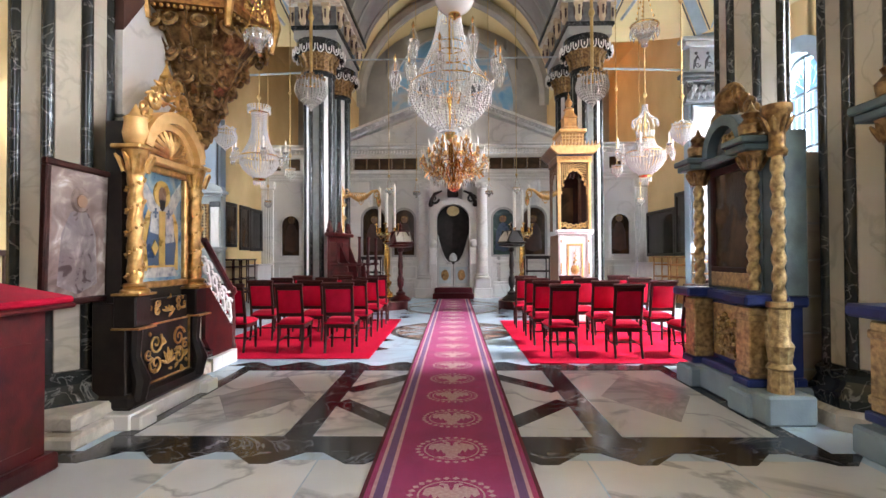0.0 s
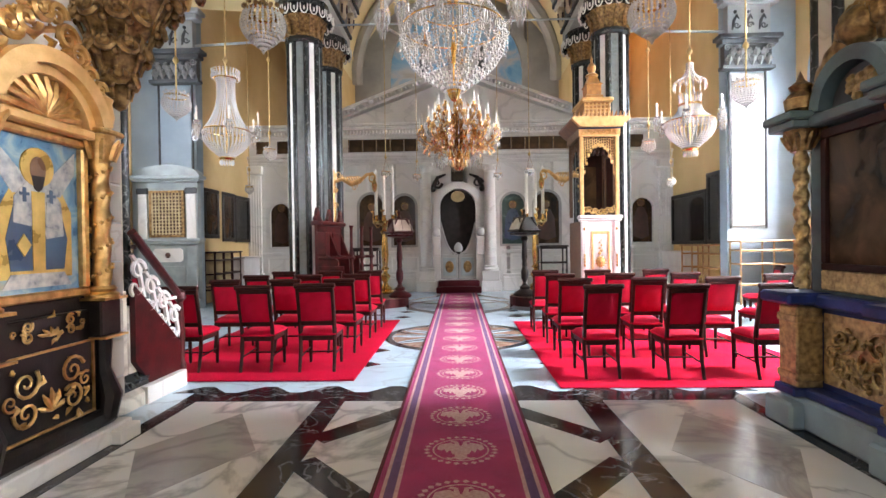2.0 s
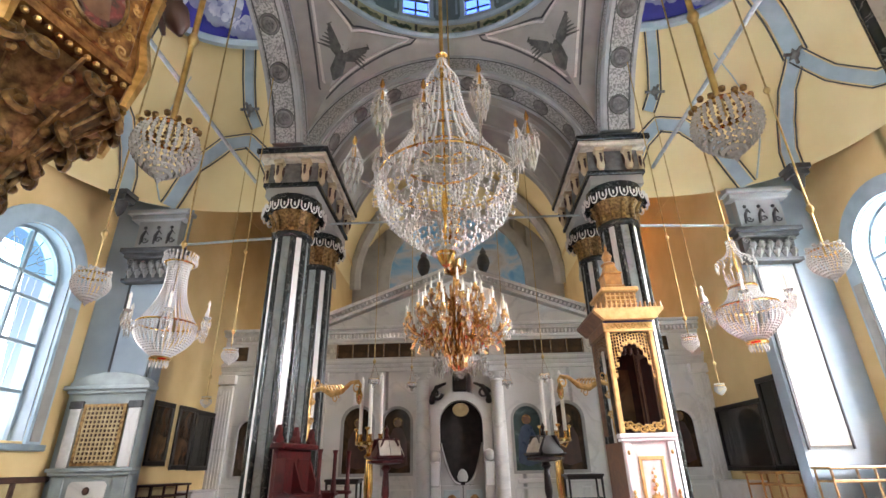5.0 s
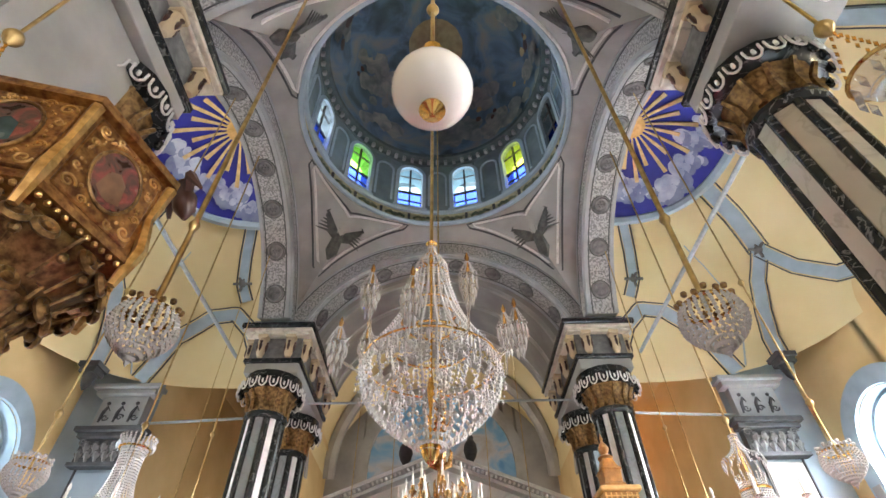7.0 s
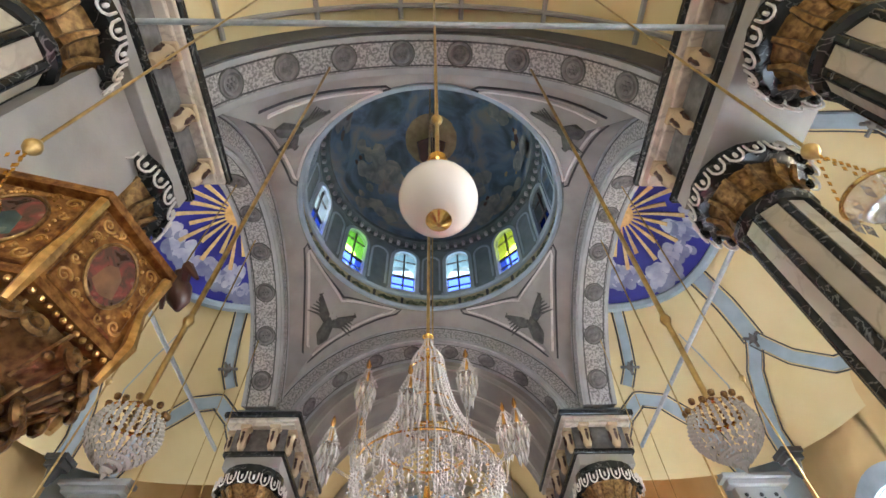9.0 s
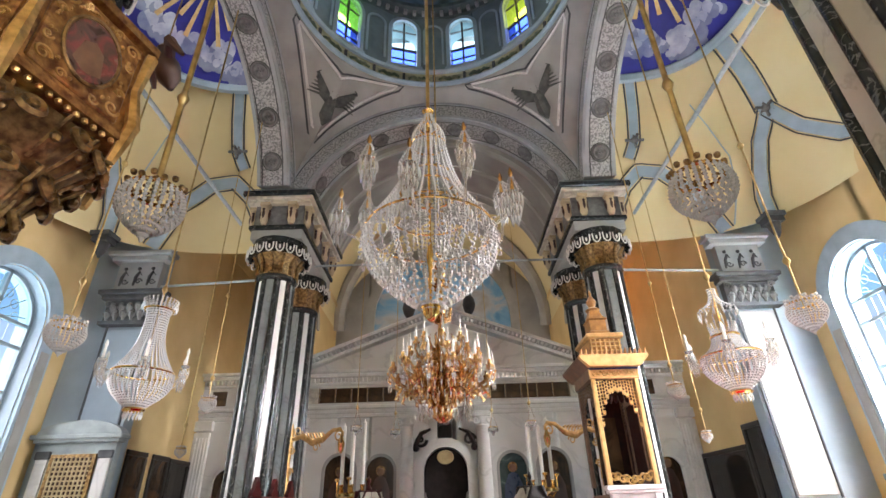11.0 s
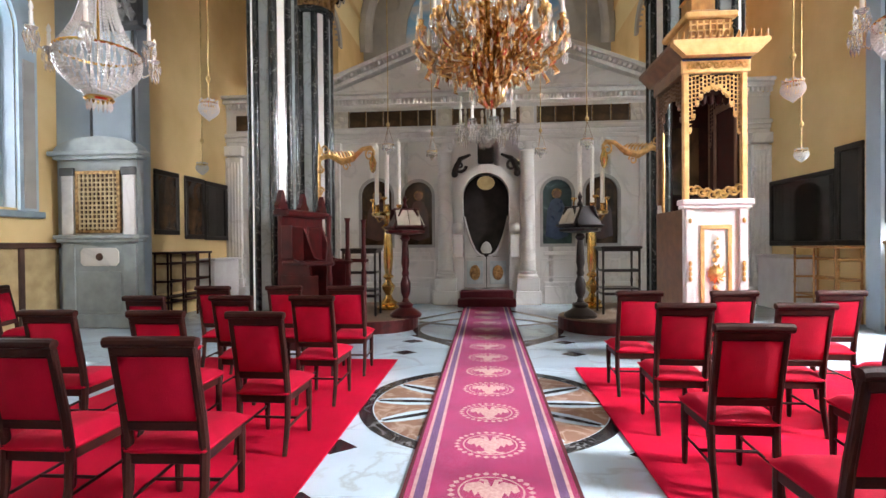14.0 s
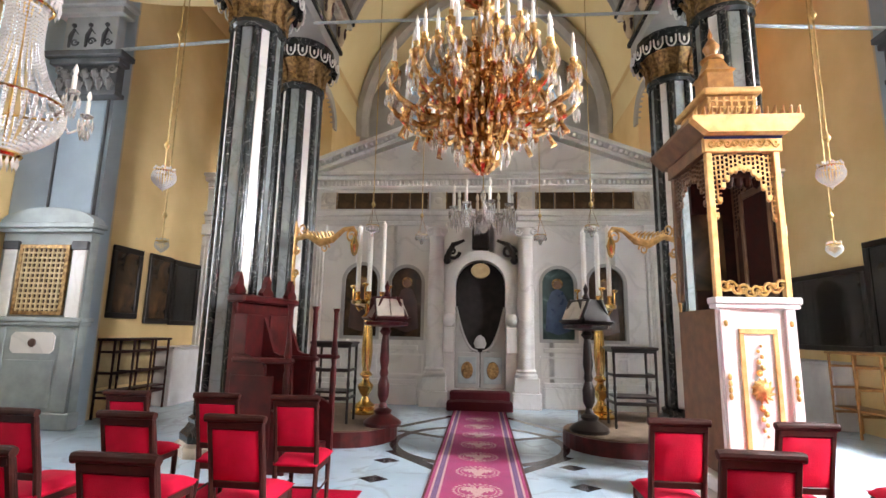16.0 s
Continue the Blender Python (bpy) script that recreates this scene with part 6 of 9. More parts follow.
def candle_arm(root, ang, r0, z0, r1, z1, scale=1.0, metal=None, glassy=True, wax=None):
    metal = metal or M_BRASS
    a = radians(ang)
    m = pose(0, 0, 0, 0, 0, ang)
    ms = Mesh().tube([(r0, 0, z0), (r0 + (r1 - r0) * 0.35, 0, z0 - 0.09 * scale), (r0 + (r1 - r0) * 0.8, 0, z0 - 0.03 * scale), (r1, 0, z1 - 0.05 * scale), (r1, 0, z1)], [(0.012 if glassy else 0.02) * scale] * 5, 6)
    ms.lathe([(0.012, -0.02), (0.045 * scale, 0.0), (0.05 * scale, 0.015), (0.02, 0.02)], 10, pose(r1, 0, z1))
    arm = part("arm", ms, M_CRYST if glassy else metal, root, "curved candle arm", m=m)
    part("candle", Mesh().lathe([(0.016 * scale, 0.02), (0.016 * scale, 0.14 * scale), (0.008, 0.145 * scale), (0.02 * scale, 0.18 * scale), (0.012 * scale, 0.215 * scale), (0, 0.24 * scale)], 8, pose(r1, 0, z1)), wax or M_WAX, arm, "slim electric candle")
    dr = pendants(pendants(Mesh(), 0.05 * scale, -0.01, 8, 0.06 * scale, 0.013), 0.03 * scale, -0.09 * scale, 6, 0.06 * scale, 0.013)
    part("crystal_fringe", Mesh().add(dr.v, dr.f, pose(r1, 0, z1)), M_CRYST, arm, "crystal drops", None, kind="stuff")


def hang(root, z0, z1, r=0.011, knots=()):
    ms = Mesh().lathe([(r, z0), (r, z1)], 8)
    part("rod", ms, M_ROD, root, "thin brass suspension rod", 60)
    for k in knots:
        part("knot", Mesh().lathe([(r, -0.05), (0.03, -0.02), (0.036, 0.0), (0.03, 0.02), (r, 0.05)], 12, pose(0, 0, k)), M_ROD, root, "brass knot on the rod")


def grand_chandelier():
    root = thing("crystal_chandelier", "great crystal basket chandelier with candle arms hung on a brass rod", "chandelier", pose(-0.02, 7.14, 2.90) @ Matrix.Diagonal((1.12, 1.12, 1.22, 1)))
    z = 0.0
    for r, h in ((0.075, 1.50), (0.13, 1.34), (0.20, 1.02), (0.215, 0.92), (0.30, 0.74), (0.46, 0.60)):
        part("hoop", hoop(r, z + h, 0.008), M_BRASS, root, "brass hoop")
    part("bead_crown", strands(strands(Mesh(), 0.03, z + 1.66, 0.075, z + 1.50, 12, 8, 0.010, 0.01), 0.08, z + 1.50, 0.13, z + 1.34, 18, 8, 0.010, 0.0, 0.02), M_GRAND, root, "small crown of crystal strings", None, kind="stuff")
    part("bead_tent", strands(Mesh(), 0.13, z + 1.34, 0.45, z + 0.62, 26, 27, 0.0125, 0.055), M_GRAND, root, "flaring tent of crystal bead strings", None, kind="stuff")
    part("inner_tent", strands(strands(Mesh(), 0.20, z + 1.02, 0.30, z + 0.74, 18, 10, 0.011), 0.30, z + 0.74, 0.20, z + 0.42, 16, 9, 0.012), M_GRAND, root, "inner tier of crystal strings", None, kind="stuff")
    part("bead_bowl", strands(Mesh(), 0.455, z + 0.60, 0.05, z + 0.06, 30, 22, 0.0145, 0.0, 0.155), M_GRAND, root, "round basket of crystal strings", None, kind="stuff")
    sw = Mesh()
    for k in range(16):
        a0, a1 = 2 * math.pi * k / 16, 2 * math.pi * (k + 1) / 16
        for j in range(13):
            t = j / 12
            a = a0 + (a1 - a0) * t
            sw.bead((0.48 * math.cos(a), 0.48 * math.sin(a), z + 0.60 - 0.13 * math.sin(math.pi * t)), 0.011)
            sw.bead((0.49 * math.cos(a), 0.49 * math.sin(a), z + 0.60 - 0.22 * math.sin(math.pi * t)), 0.010)
    part("bead_garland", sw, M_GRAND, root, "looped bead swags", None, kind="stuff")
    part("pendant_fringe", pendants(pendants(pendants(pendants(Mesh(), 0.47, z + 0.58, 44, 0.055, 0.012), 0.31, z + 0.74, 28, 0.05, 0.012), 0.21, z + 1.02, 18, 0.045, 0.011), 0.13, z + 1.34, 14, 0.04, 0.010), M_GRAND, root, "fringe of long drops", None, kind="stuff")
    part("stem", Mesh().lathe([(0.009, z + 0.1), (0.010, z + 0.3), (0.026, z + 0.42), (0.010, z + 0.55), (0.010, z + 1.3), (0.022, z + 1.42), (0.009, z + 1.56)], 12), M_BRASS, root, "brass stem")
    part("bottom_boss", Mesh().lathe([(0, z - 0.02), (0.03, z), (0.05, z + 0.03), (0.07, z + 0.08), (0.02, z + 0.1)], 12), M_BRASS, root, "brass boss under the basket")
    for k in range(10):
        rk = 0.64 if k % 2 else 0.56
        zk = z + (0.70 if k % 2 else 0.92)
        candle_arm(root, 36 * k + 9, 0.40, z + 0.60, rk, zk, 0.9, None, True, M_COPPER)
        cas = Mesh()
        for q, (rr, dz, cnt) in enumerate(((0.062, 0.0, 10), (0.045, -0.07, 7), (0.024, -0.13, 5))):
            pendants(cas, rr, dz, cnt, 0.05, 0.012)
        strands(cas, 0.016, 0.12, 0.07, 0.0, 8, 5, 0.008)
        part("drop_cascade", cas.moved(pose(rk, 0, zk)), M_GRAND, root, "cascade of crystal drops under a candle", None, pose(0, 0, 0, 0, 0, 36 * k + 9), "stuff")
    hang(root, z + 1.5, 9.6, 0.016)
    part("rod_sleeve", Mesh().lathe([(0.02, z + 1.52), (0.035, z + 1.56), (0.03, z + 1.62), (0.05, z + 1.66), (0.016, z + 1.7)], 12), M_BRASS, root)


def gold_chandelier():
    root = thing("gilt_chandelier", "tall gilt bronze chandelier with tiers of electric candles and crystal drops", "chandelier", pose(0.03, 9.15, 0) @ Matrix.Diagonal((0.81, 0.81, 1, 1)))
    z = 2.52
    part("stem", Mesh().lathe([(0.0, z - 0.02), (0.03, z), (0.05, z + 0.05), (0.03, z + 0.09), (0.07, z + 0.16), (0.04, z + 0.22), (0.11, z + 0.32), (0.15, z + 0.42), (0.10, z + 0.52), (0.05, z + 0.58), (0.09, z + 0.72), (0.05, z + 0.86), (0.035, z + 1.05), (0.09, z + 1.14), (0.05, z + 1.22), (0.03, z + 1.45), (0.075, z + 1.56), (0.03, z + 1.66), (0.02, z + 1.9), (0.05, z + 1.97), (0.012, z + 2.05)], 16), M_COPPER, root, "turned gilt bronze stem")
    lv = Mesh()
    for zz, r, n in ((0.05, 0.10, 8), (0.16, 0.16, 10), (0.30, 0.22, 12), (0.42, 0.27, 12), (0.60, 0.20, 10), (0.80, 0.16, 8), (1.14, 0.14, 8), (1.56, 0.15, 8), (1.80, 0.08, 6)):
        for k in range(n):
            a = 2 * math.pi * (k + 0.5 * (zz > 0.3)) / n
            c, s = math.cos(a), math.sin(a)
            lv.tube([(0.04 * c, 0.04 * s, z + zz - 0.07), (r * 0.9 * c, r * 0.9 * s, z + zz - 0.03), (r * 1.2 * c, r * 1.2 * s, z + zz + 0.08), (r * 0.98 * c, r * 0.98 * s, z + zz + 0.12)], [0.018, 0.026, 0.018, 0.006], 5)
            lv.ball((r * 1.05 * c, r * 1.05 * s, z + zz - 0.02), 0.028, 6, 4)
    part("leafwork", lv, M_COPPER, root, "copper-gilt leaf scrolls", kind="stuff")
    for r, n, zz, off in ((0.72, 14, 0.44, 0), (0.55, 12, 0.60, 10), (0.36, 8, 0.78, 5)):
        for k in range(n):
            m = pose(0, 0, 0, 0, 0, 360 / n * k + off)
            q = Mesh().tube([(0.08, 0, z + zz - 0.04), (r * 0.3, 0, z + zz - 0.16), (r * 0.62, 0, z + zz - 0.17), (r * 0.9, 0, z + zz - 0.09), (r, 0, z + zz - 0.02), (r * 0.97, 0, z + zz + 0.03)], [0.022, 0.024, 0.022, 0.020, 0.016, 0.016], 6)
            for u, g in ((0.25, 1), (0.45, -1), (0.62, 1), (0.8, -1)):
                q.tube([(r * u, 0, z + zz - 0.15), (r * u + 0.05, 0.02 * g, z + zz - 0.15 + 0.07 * g), (r * u + 0.01, 0.03 * g, z + zz - 0.14 + 0.10 * g)], [0.018, 0.022, 0.006], 5)
                q.ball((r * u + 0.03, 0.015 * g, z + zz - 0.15 - 0.04 * g), 0.022, 6, 4)
            q.lathe([(0.014, 0.0), (0.03, 0.015), (0.05, 0.05), (0.055, 0.065), (0.03, 0.07), (0.024, 0.10), (0.03, 0.12), (0.0, 0.12)], 10, pose(r * 0.97, 0, z + zz))
            arm = part("arm", q, M_COPPER, root, "leafy copper-gilt candle arm", m=m)
            part("candle", Mesh().lathe([(0.016, 0.12), (0.016, 0.21), (0.007, 0.215), (0.015, 0.24), (0.0, 0.29)], 8, pose(r * 0.97, 0, z + zz)), M_WAX, arm, "short white electric candle")
            part("crystal_fringe", pendants(Mesh(), 0.05, 0.05, 6, 0.045, 0.012).add(*(lambda d: (d.v, d.f))(pendants(Mesh(), 0.02, -0.06, 4, 0.05, 0.012))).moved(pose(r * 0.97, 0, z + zz)), M_CRYST, arm, "crystal drops", None, kind="stuff")
    dr = pendants(Mesh(), 0.54, z + 0.34, 40, 0.05)
    pendants(dr, 0.36, z + 0.26, 30, 0.05)
    pendants(dr, 0.20, z + 0.12, 16, 0.05)
    strands(dr, 0.30, z + 0.72, 0.56, z + 0.40, 16, 9, 0.012, 0.06)
    part("crystal_fringe", dr, M_CRYST, root, "hanging crystal drops", None, kind="stuff")
    hang(root, z + 2.0, 15.79, 0.014, (z + 2.3,))


def tent_chandelier(x, y, up=False):
    root = thing("crystal_chandelier", "white crystal tent-and-basket chandelier with small candle arms" if not up else "white crystal basket chandelier with a tiered crown", "chandelier", pose(x, y, 2.70) @ Matrix.Diagonal((1.1, 1.1, 1.1, 1)), "transept chandeliers")
    z = 0.0
    part("base_ring", hoop(0.09, z + 0.07, 0.02, 20), M_BRASS, root, "gilt bottom ring")
    part("base_fringe", pendants(Mesh(), 0.085, z + 0.06, 16, 0.045), M_GRAND, root, "", None, kind="stuff")
    bk = strands(Mesh(), 0.30, z + 0.44, 0.09, z + 0.10, 36, 16, 0.0150, 0.0, 0.075)
    part("basket", bk, M_GRAND, root, "round basket of crystal strings", None, kind="stuff")
    part("main_ring", hoop(0.30, z + 0.45, 0.012), M_BRASS, root, "gilt main ring")
    if up:
        part("tent", strands(Mesh(), 0.13, z + 0.66, 0.29, z + 0.46, 36, 9, 0.0135, 0.03), M_GRAND, root, "short crystal tent", None, kind="stuff")
        part("crown_ring", hoop(0.14, z + 0.67, 0.014, 22), M_BRASS, root)
        part("crown", strands(Mesh(), 0.14, z + 0.80, 0.12, z + 0.66, 20, 6, 0.012), M_GRAND, root, "crystal collar", None, kind="stuff")
        cr = pendants(Mesh(), 0.20, z + 0.98, 14, 0.06)
        strands(cr, 0.04, z + 1.22, 0.19, z + 0.98, 14, 9, 0.013, 0.05)
        part("upper_tier", cr, M_GRAND, root, "tiered crystal crown", None, kind="stuff")
        top = z + 1.24
    else:
        part("tent", strands(Mesh(), 0.115, z + 1.14, 0.29, z + 0.46, 32, 26, 0.0130, 0.065), M_GRAND, root, "tall flared crystal tent", None, kind="stuff")
        part("crown_ring", hoop(0.15, z + 1.17, 0.012, 22), M_BRASS, root)
        cr = strands(Mesh(), 0.18, z + 1.28, 0.115, z + 1.14, 24, 6, 0.014)
        pendants(cr, 0.18, z + 1.25, 24, 0.05)
        part("crown", cr, M_GRAND, root, "scalloped crystal crown", None, kind="stuff")
        top = z + 1.28
    for k in range(6):
        candle_arm(root, 60 * k, 0.29, z + 0.42, 0.44, z + 0.50, 0.9)
    part("stem", Mesh().lathe([(0.01, z + 0.1), (0.01, top)], 8), M_BRASS, root)
    hang(root, top, 6.5, 0.011, (top + 0.15,))


def bead_lamp(x, y, z, r, top, label, knots=()):
    """A ball-shaped lamp of beads under a gilt crown."""
    root = thing("bead_lamp", label, "hanging lamp", pose(x, y, z), "bead lamps")
    ms = strands(Mesh(), r * 0.80, r * 0.45, 0.02, -r * 1.05, 26, 12, r * 0.085, 0.0, r * 0.42)
    part("bead_basket", ms, M_BEAD, root, "round basket of crystal beads", None, kind="stuff")
    part("crown_ring", hoop(r * 0.78, r * 0.47, 0.012, 24), M_BRASS, root, "gilt ring")
    cr = Mesh()
    for k in range(16):
        a = 2 * math.pi * k / 16
        cr.ball((r * 0.8 * math.cos(a), r * 0.8 * math.sin(a), r * 0.62 + 0.02 * (k % 2)), r * 0.11, 6, 4)
    strands(cr, r * 0.78, r * 0.48, 0.03, r * 0.95, 10, 5, r * 0.06)
    part("crown", cr, M_GOLDD if r > 0.175 else M_BEAD, root, "beaded crown", kind="stuff")
    part("bottom_drop", Mesh().bead((0, 0, -r * 1.18), r * 0.1, r * 0.16), M_BEAD, root)
    hang(root, r * 0.3, top - z, 0.018 if r > 0.175 else 0.010, [k - z for k in knots])


def oil_lamp(x, y, z, top, label="clear glass oil lamp cup hung on brass chains"):
    root = thing("oil_lamp", label, "hanging lamp", pose(x, y, z), "glass oil lamps")
    part("cup", Mesh().lathe([(0.0, -0.13), (0.025, -0.12), (0.03, -0.08), (0.075, -0.02), (0.10, 0.04), (0.095, 0.045), (0.07, -0.01), (0.0, -0.06)], 16), M_CRYST, root, "clear glass cup")
    part("rim", hoop(0.105, 0.045, 0.008, 20), M_BRASS, root, "gilt rim")
    part("crystal_fringe", pendants(Mesh(), 0.105, 0.03, 12, 0.045), M_CRYST, root, "crystal drops", None, kind="stuff")
    for k in range(3):
        a = 2 * math.pi * k / 3
        ch_ = Mesh()
        for j in range(9):
            t = j / 8
            ch_.bead((0.10 * (1 - t) * math.cos(a), 0.10 * (1 - t) * math.sin(a), 0.05 + 0.32 * t), 0.008, 0.018)
        part("chain", ch_, M_BRASS, root, "thin brass chain", None)
    hang(root, 0.36, top - z, 0.008, (0.4,))


grand_chandelier()
gold_chandelier()
tent_chandelier(-3.5, 9.5)
tent_chandelier(3.45, 9.5, True)
for s in (-1, 1):
    bead_lamp(s * 1.53, 6.0, 3.2, 0.18, 9.5, "large round crystal bead lamp with gilt crown on brass rod", (4.0,))
    bead_lamp(s * 3.46, 8.1, 3.22, 0.172, 9.65, "small crystal bead lamp on a thin brass rod", (3.75, 5.2))
    bead_lamp(s * 3.58, 11.42, 3.22, 0.13, 9.05, "small crystal bead lamp with a drop on thin rod", (3.6, 5.0))
    bead_lamp(s * 4.75, 13.2, 2.75, 0.10, 9.4, "tiny glass bead lamp near the altar screen", (3.2,))
    oil_lamp(s * 1.55, 4.6, 3.15, 10.15)
    oil_lamp(s * 1.05, 14.9, 3.2, 9.75)
    oil_lamp(s * 1.72, 13.9, 3.15, 9.4, "glass oil lamp with gilt rim above the candle stand")
# small lustre before the royal doors
lu = thing("small_crystal_chandelier", "small clear glass chandelier with pendant drops before the altar doors", "chandelier", pose(0.05, 15.6, 3.68) @ Matrix.Diagonal((1.25, 1.25, 1.35, 1)))
part("bowl", Mesh().lathe([(0.0, -0.2), (0.05, -0.17), (0.16, -0.05), (0.2, 0.05), (0.17, 0.06), (0.0, 0.0)], 18), M_CRYST, lu, "clear glass bowl")
part("stem", Mesh().lathe([(0.02, -0.1), (0.04, 0.1), (0.02, 0.25), (0.05, 0.35), (0.015, 0.5)], 12), M_CRYST, lu, "glass stem")
for k in range(8):
    candle_arm(lu, 45 * k + 12, 0.08, 0.12, 0.46, 0.16, 1.5)
part("crystal_fringe", pendants(pendants(Mesh(), 0.2, 0.02, 20, 0.08), 0.42, 0.08, 24, 0.07), M_CRYST, lu, "long crystal drops", None, kind="stuff")
hang(lu, 0.45, 7.3, 0.009)
gl = thing("globe_lamp", "large white opal glass globe lamp with gilt fittings", "hanging lamp", pose(0.04, 4.86, 3.6))
part("globe", Mesh().lathe([(0.175 * math.sin(math.pi * i / 14), -0.165 * math.cos(math.pi * i / 14)) for i in range(15)], 28, caps=False), M_OPAL, gl, "opal white glass globe", 60)
part("bottom_finial", Mesh().lathe([(0.0, -0.215), (0.018, -0.20), (0.035, -0.185), (0.055, -0.172), (0.05, -0.155), (0.0, -0.15)], 16), M_BRASS, gl, "gilt rosette under the globe")
part("top_fitting", Mesh().lathe([(0.09, 0.13), (0.10, 0.16), (0.06, 0.19), (0.05, 0.24), (0.07, 0.28), (0.04, 0.33), (0.05, 0.38), (0.012, 0.42)], 16), M_BRASS, gl, "gilt gallery above the globe")
hang(gl, 0.4, 6.9, 0.012, (0.9,))

# ---- shrines by the west piers ----


def twisted(r, z0, z1, turns=6, n=14, rings=60, lobes=2, depth=0.22):
    """A barley-sugar column."""
    ms = Mesh()
    v, f = [], []
    for i in range(rings + 1):
        t = i / rings
        for j in range(n):
            a = 2 * math.pi * j / n
            q = r * (1 - depth * 0.5 + depth * 0.5 * math.cos(lobes * (a - turns * 2 * math.pi * t / lobes)))
            v.append((q * math.cos(a), q * math.sin(a), z0 + (z1 - z0) * t))
    for i in range(rings):
        for j in range(n):
            a, b = i * n + j, i * n + (j + 1) % n
            f.append((a, b, b + n, a + n))
    f += [tuple(range(n - 1, -1, -1)), tuple(range(rings * n, rings * n + n))]
    return ms.add(v, f)


def foliage(ms, w, h, d, rng, count=14, t=0.012):
    """Carved tendrils filling a panel of half size w by h, facing -y at depth d."""
    for s in (-1, 1):
        ms.scroll(s * w * 0.5, h * 0.35, min(w, h) * 0.42, 1.6, 0.01, d, s, "y", t, rng.uniform(0, 1))
        ms.scroll(s * w * 0.5, -h * 0.4, min(w, h) * 0.38, 1.5, 0.01, d, -s, "y", t, rng.uniform(2, 3))
        ms.scroll(s * w * 0.8, 0, min(w, h) * 0.22, 1.3, 0.008, d, s, "y", t * 0.8, rng.uniform(0, 6))
    for k in range(count):
        a = rng.uniform(0, 2 * math.pi)
        x, z = rng.uniform(-w, w) * 0.85, rng.uniform(-h, h) * 0.85
        L = rng.uniform(0.04, 0.08)
        ms.tube([(x, d, z), (x + L * 0.6 * math.cos(a), d - 0.008, z + L * 0.6 * math.sin(a)), (x + L * math.cos(a + 0.5), d, z + L * math.sin(a + 0.5))], [0.006, t * 1.3, 0.003], 5)
    for k in range(5):
        a = math.pi * (k + 0.5) / 5
        ms.tube([(0, d, -h * 0.55), (w * 0.22 * math.cos(a), d - 0.01, -h * 0.55 + h * 0.4 * math.sin(a)), (w * 0.3 * math.cos(a), d, -h * 0.55 + h * 0.62 * math.sin(a))], [0.008, t * 1.4, 0.004], 5)
    return ms


def gilt_shrine(m):
    """Icon shrine: black and gold pedestal, gilt columns, arched shell pediment. Faces -y, origin at the floor centre."""
    rng = random.Random(5)
    root = thing("icon_shrine", "gilded icon shrine with bishop icon on black and gold pedestal", "icon shrine", m)
    part("stone_plinth", Mesh().box(-0.66, 0.66, -0.10, 0.3, 0, 0.13, None, 0.01).box(-0.64, -0.42, -0.18, 0.3, 0, 0.11, None, 0.01).box(0.42, 0.64, -0.18, 0.3, 0, 0.11, None, 0.01), M_WHITE, root, "white marble plinth")
    part("pedestal", Mesh().box(-0.56, 0.56, 0.0, 0.28, 0.13, 1.0, None, 0.01).box(-0.58, 0.58, -0.06, 0.28, 0.13, 0.26, None, 0.03), M_BLACKW, root, "black lacquered pedestal")
    for s in (-1, 1):
        part("console", Mesh().tube([(s * 0.47, -0.05, 0.2), (s * 0.47, -0.08, 0.36), (s * 0.47, -0.02, 0.55), (s * 0.47, -0.03, 0.8)], [0.06, 0.07, 0.045, 0.055], 8), M_BLACKW, root, "black scrolled console")
        part("pedestal_block", Mesh().box(*sorted((s * 0.36, s * 0.57)), -0.09, 0.1, 0.80, 1.06, None, 0.012), M_BLACKW, root, "black corner block")
        part("gilt_line", Mesh().box(*sorted((s * 0.35, s * 0.59)), -0.13, 0.1, 0.785, 0.80).box(*sorted((s * 0.35, s * 0.59)), -0.13, 0.1, 1.06, 1.08), M_GOLD, root, "gilt moulding")
        col = part("gilt_column", twisted(0.066, 1.12, 2.08, 5, 14, 60, 2, 0.16), M_GOLD, root, "gilt spiral column wound with vines", m=pose(s * 0.47, -0.02, 0))
        vn = Mesh()
        for k in range(44):
            t = k / 44
            a = t * 2 * math.pi * 5
            vn.ball((0.068 * math.cos(a), 0.068 * math.sin(a), 1.15 + 0.9 * t), 0.016, 6, 4)
        part("vine_leaves", vn, M_GOLD, col, "gilt vine leaves", kind="stuff")
        part("column_base", Mesh().lathe([(0.11, 1.08), (0.11, 1.10), (0.085, 1.12), (0.095, 1.14), (0.08, 1.16)], 14, pose(s * 0.47, -0.02, 0)), M_GOLD, root)
        cp = Mesh().lathe([(0.066, 2.06), (0.075, 2.10), (0.07, 2.14), (0.1, 2.24), (0.105, 2.26)], 14, pose(s * 0.47, -0.02, 0)).box(*sorted((s * 0.35, s * 0.59)), -0.13, 0.12, 2.26, 2.30, None, 0.01)
        for k in range(8):
            a = math.pi * k / 4
            cp.tube([(s * 0.47 + 0.085 * math.cos(a), -0.02 + 0.085 * math.sin(a), 2.08), (s * 0.47 + 0.12 * math.cos(a), -0.02 + 0.12 * math.sin(a), 2.18), (s * 0.47 + 0.15 * math.cos(a), -0.02 + 0.15 * math.sin(a), 2.22)], [0.02, 0.022, 0.01], 5)
        part("column_capital", cp, M_GOLD, root, "gilt leafy capital")
